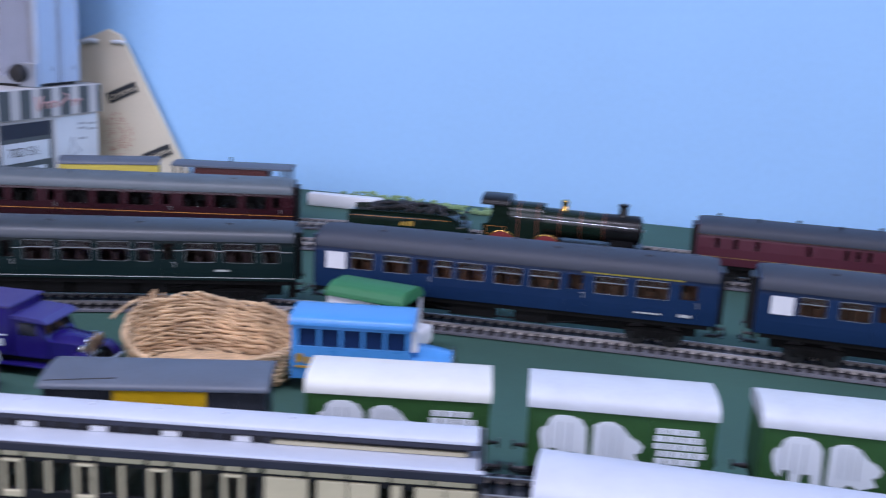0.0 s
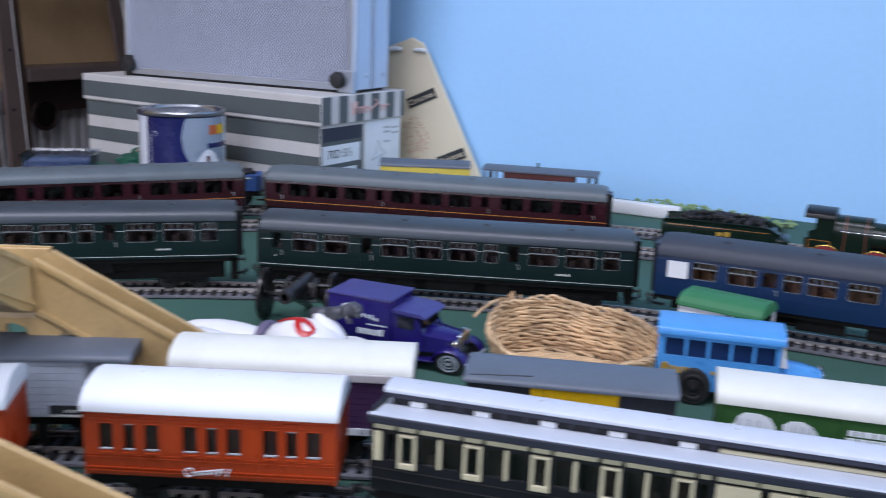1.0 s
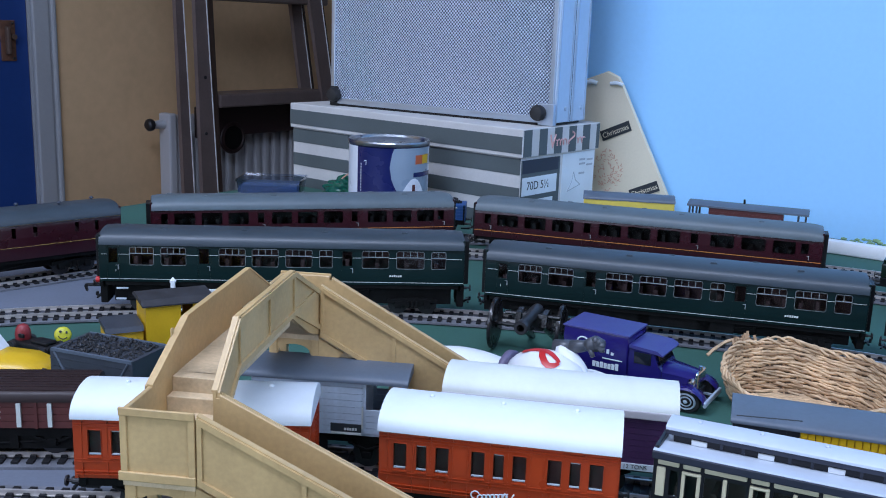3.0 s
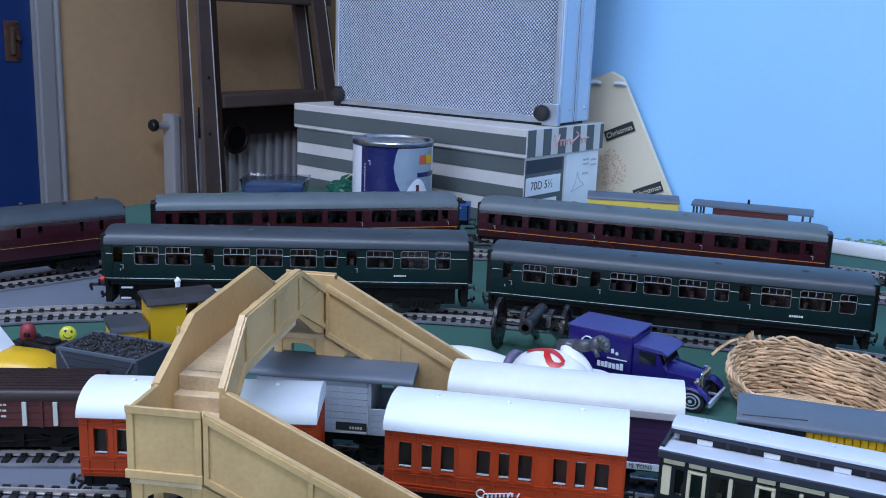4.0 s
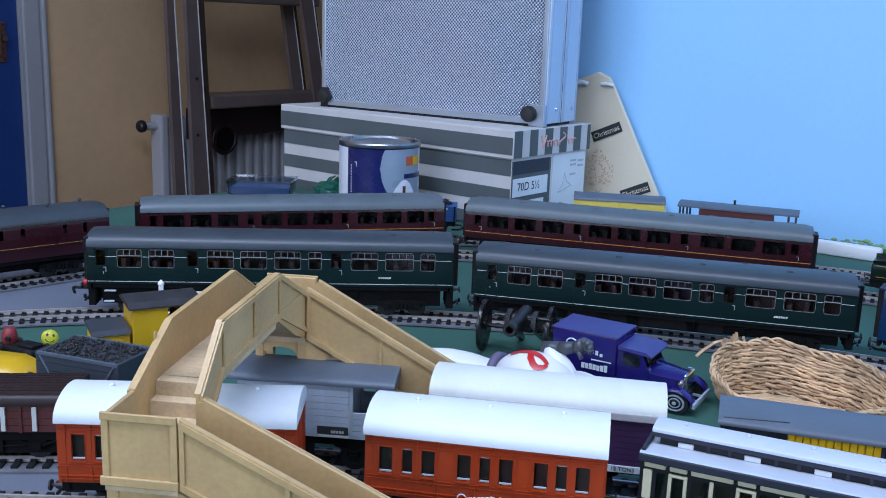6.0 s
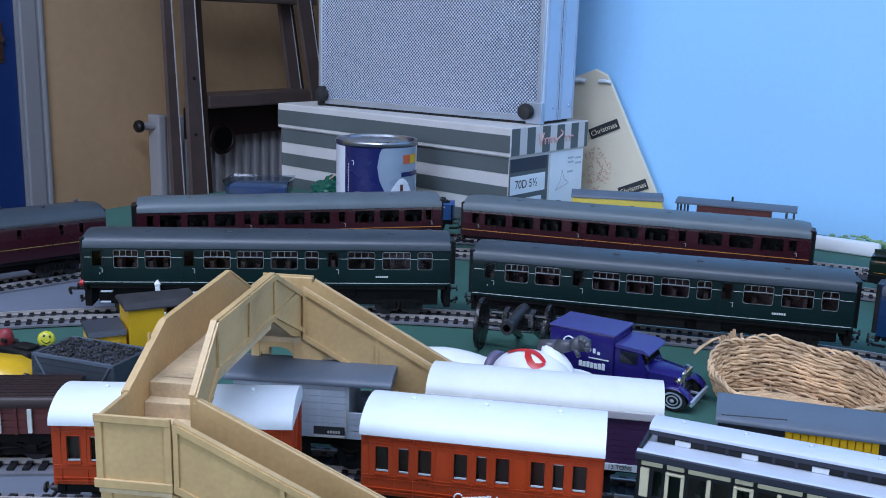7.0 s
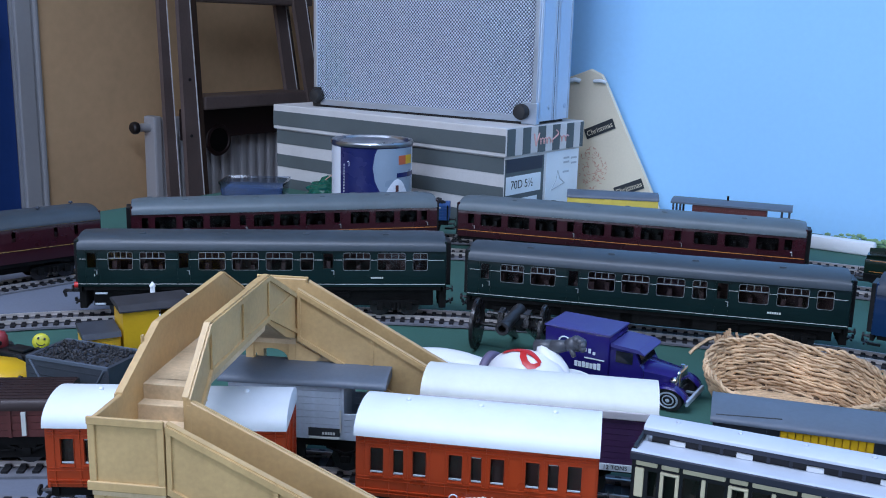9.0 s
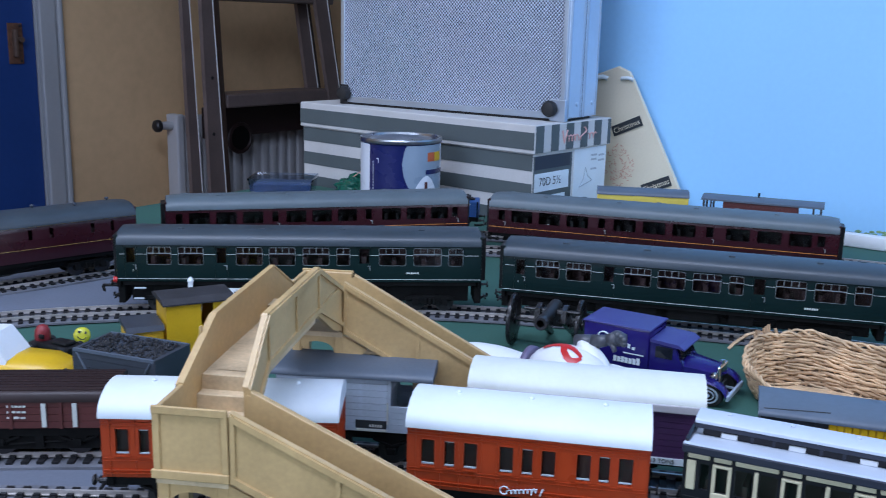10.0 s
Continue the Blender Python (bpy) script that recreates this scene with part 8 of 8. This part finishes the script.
flat = lambda z: (lambda k: z)
FRONT = -70.5                                            # the angle that faces the camera's usual stand, before the tin's turn
arc = lambda k: 0.0078 * math.sqrt(72 * k)
wrap("label_band", FRONT - 115, FRONT - 49, flat(0.002), flat(0.0838), "tin_white", TR + 0.0003, "white back of the label")
wrap("label_field", FRONT + 2, FRONT + 74, lambda k: max(0.003, 0.064 - arc(k)), lambda k: min(0.0838, 0.0641 + arc(k)), "tin_pale", TR + 0.0004, "pale grey-blue label field")
wrap("label_edge", FRONT + 74, FRONT + 100, flat(0.002), flat(0.0838), "tin_white", TR + 0.0003, "white label edge")
wrap("label_patch", FRONT + 41, FRONT + 55, flat(0.0665), flat(0.0760), "print_orange", TR + 0.0007, "orange and yellow printed square")
wrap("label_patch", FRONT + 55, FRONT + 72, flat(0.0665), flat(0.0760), "bright_yellow", TR + 0.0007)
wrap("label_print", FRONT + 38, FRONT + 80, flat(0.0530), flat(0.0578), "tin_blue", TR + 0.0009)
wrap("label_picture", FRONT + 16, FRONT + 62, flat(0.004), lambda k: 0.030 + 0.0215 * math.sin(math.pi * min(1, k * 0.95 + 0.02)), "tin_white", TR + 0.0006, "white printed picture as a plain shape")
wrap("label_picture", FRONT + 36, FRONT + 41, flat(0.0380), flat(0.0450), "wagon_brown", TR + 0.0009)
for z in range(11):
    wrap("label_print", FRONT - 42.6, FRONT - 41.0, flat(0.0335 + z * 0.0031), flat(0.0355 + z * 0.0031), "pale_grey_print", TR + 0.0003, "white upright print as plain bars")
wrap("label_print", FRONT - 36, FRONT - 32.5, flat(0.0690), flat(0.0698), "tin_white", TR + 0.0003)
wrap("label_print", FRONT - 33.2, FRONT - 32.5, flat(0.0650), flat(0.0690), "tin_white", TR + 0.0003)

# ---- gift bag of kraft card ----
bg = thing("gift_bag", "cream kraft gift bag with a printed tag leaning on the wall", "gift bag", pose(-0.3410, 1.1450, BOARD_Z, 0, 0, -11.3))
bm = B()
outline = [(-0.085, 0.0), (0.062, 0.0), (-0.019, 0.148), (-0.025, 0.157), (-0.040, 0.163), (-0.058, 0.156), (-0.080, 0.148)]
rings = []
for k, s in ((0.0, 0.985), (0.0015, 1.0), (0.005, 1.0), (0.0065, 0.985)):
    rings.append([(-0.02 + (x + 0.02) * s, k, 0.07 + (z - 0.07) * s + 0.0012) for x, z in outline])
loft(bm, rings)
part("bag", bm, "kraft", bg, smooth=30)
for cx, cz, ln_ in ((-0.023, 0.0940, 0.040), (0.020, 0.0270, 0.038)):
    bm = B()
    box(bm, -ln_ / 2, ln_ / 2, -0.0008, 0.0004, -0.0062, 0.0062)
    tg = part("tag", bm, "ink", bg, "black printed tag", m=pose(cx, -0.0006, cz, 0, -24, 0))
    lettering("tag_print", "Christmas", 0.0088, "kraft", tg, pose(0, -0.0010, -0.0004, 90, 0, 0), "cream lettering")
bm = B()
rng = random.Random(4)
for i in range(110):
    a, r = rng.uniform(0, 6.28), rng.uniform(0.05, 1) ** 0.6
    x, z = -0.030 + 0.019 * r * math.cos(a), 0.046 + 0.026 * r * math.sin(a)
    q = rng.uniform(0, 180)
    box(bm, -0.0016, 0.0016, -0.0004, 0.0003, -0.0003, 0.0003, m=pose(x, -0.0002, z, 0, q, 0))
part("printed_motif", bm, "kraft_print", bg, "faded red printed motif as plain strokes")
bm = B()
strand(bm, [Vector((-0.095, -0.002, 0.138)), Vector((-0.075, -0.004, 0.147)), Vector((-0.058, -0.003, 0.151)), Vector((-0.052, -0.001, 0.149))], 0.0028, False, 8)
strand(bm, [Vector((-0.034, -0.001, 0.150)), Vector((-0.024, -0.003, 0.151)), Vector((-0.018, -0.001, 0.149))], 0.0022, False, 8)
part("handle_cord", bm, "label_white", bg, "pale blue cord handle", smooth=60)

# ---- packet, tray and crumpled film behind the crossing ----
pk = thing("card_packet", "flat blue printed card packet", "packet", pose(-0.6880, 0.9150, BOARD_Z, 0, 0, 40))
bm = B()
box(bm, -0.062, 0.062, -0.040, 0.040, 0, 0.009, 0.0010)
part("card", bm, "packet_blue", pk)
bm = B()
box(bm, -0.055, 0.055, -0.0404, -0.0398, 0.0012, 0.0040)
part("edge_print", bm, "tin_white", pk)
bm = B()
for i in range(7):
    box(bm, -0.052 + i * 0.011, -0.044 + i * 0.011, -0.036, -0.028, 0.0088, 0.0093)
part("print", bm, "tin_white", pk, "white printing as plain bars")
tr = thing("plastic_tray", "clear plastic box with blue card inside, on a packet", "plastic box", pose(-0.7190, 0.9450, BOARD_Z + 0.0092, 0, 0, 25))
bm = B()
rings = []
for z, q in ((0.0, 0.92), (0.0165, 0.97), (0.0168, 1.0), (0.0195, 1.0), (0.0195, 0.97), (0.0165, 0.945), (0.0010, 0.90)):
    rings.append([(0.038 * q, -0.026 * q, z), (0.038 * q, 0.026 * q, z), (-0.038 * q, 0.026 * q, z), (-0.038 * q, -0.026 * q, z)])
loft(bm, rings)
part("tub", bm, "clear_plastic", tr)
bm = B()
box(bm, -0.0325, 0.0325, -0.0215, 0.0215, 0.0015, 0.0120, 0.0012)
part("card_insert", bm, "tray_card", tr, "dark blue card insert")
fl = thing("crumpled_film", "crumpled dark green plastic film beside the paint tin", "plastic film", pose(-0.6250, 0.9650, BOARD_Z))
bm = B()
bmesh.ops.create_icosphere(bm, subdivisions=4, radius=1)
for v in bm.verts:
    p = v.co.copy()
    k = 1 + 0.32 * noise.noise(p * 2.3) + 0.16 * noise.noise(p * 6)
    v.co = Vector((p.x * 0.032 * k, p.y * 0.026 * k, max(0, 0.017 + p.z * 0.018 * k)))
part("film", bm, "clear_green", fl)
bm = B()
strand(bm, [Vector((-0.010, -0.010, 0.030)), Vector((0.004, -0.012, 0.040)), Vector((0.018, -0.014, 0.047)), Vector((0.034, -0.010, 0.053))], 0.0007, False)
part("wire", bm, "kraft_print", fl, "thin orange-brown wire")

# small roadside bits beyond the outer track
wb = thing("track_strip", "white plastic strip lying by the wall", "plastic strip", pose(-0.075, 1.030, BOARD_Z, 0, 0, -9))
bm = B()
box(bm, -0.050, 0.030, -0.006, 0.006, 0, 0.014, 0.003)
part("strip", bm, "white_plastic", wb, smooth=40)
lv = thing("plastic_hedge", "low pale green plastic strip by the wall", "hedge", pose(-0.01, 1.050, BOARD_Z, 0, 0, -10))
bm = B()
rng = random.Random(5)
for i in range(150):
    x = rng.uniform(-0.085, 0.075)
    bmesh.ops.create_icosphere(bm, subdivisions=1, radius=rng.uniform(0.0014, 0.0030), matrix=pose(x, rng.uniform(-0.005, 0.005), rng.uniform(0.001, 0.013 - 0.05 * abs(x + 0.05))) @ Matrix.Diagonal((1.6, 0.7, 0.8, 1)))
part("foliage", bm, "hedge_green", lv)

# ---- sleepers ----
def sleeper_build():
    bm = B()
    box(bm, -0.0016, 0.0016, -0.0155, 0.0155, BOARD_Z + 0.0020, RAIL_Z - 0.0021)
    for y in (-0.00825, 0.00825):
        box(bm, -0.0014, 0.0014, y - 0.0024, y + 0.0024, RAIL_Z - 0.0022, RAIL_Z - 0.0013)
    return bm


SLEEPER = shared("sleeper", sleeper_build, "sleeper_black")
for key, line in TRACKS.items():
    s0, s1 = line.by_x(-0.70 if key in ("outer", "middle", "inner") else -0.50), line.by_x(0.42)
    n = int((s1 - s0) / 0.0072)
    for i in range(n):
        s = s0 + (i + 0.5) * (s1 - s0) / n
        p = line.at(s)
        part("sleeper", SLEEPER, "", TRACK_OBS[key], m=pose(p.x, p.y, 0, 0, 0, line.heading(s)))
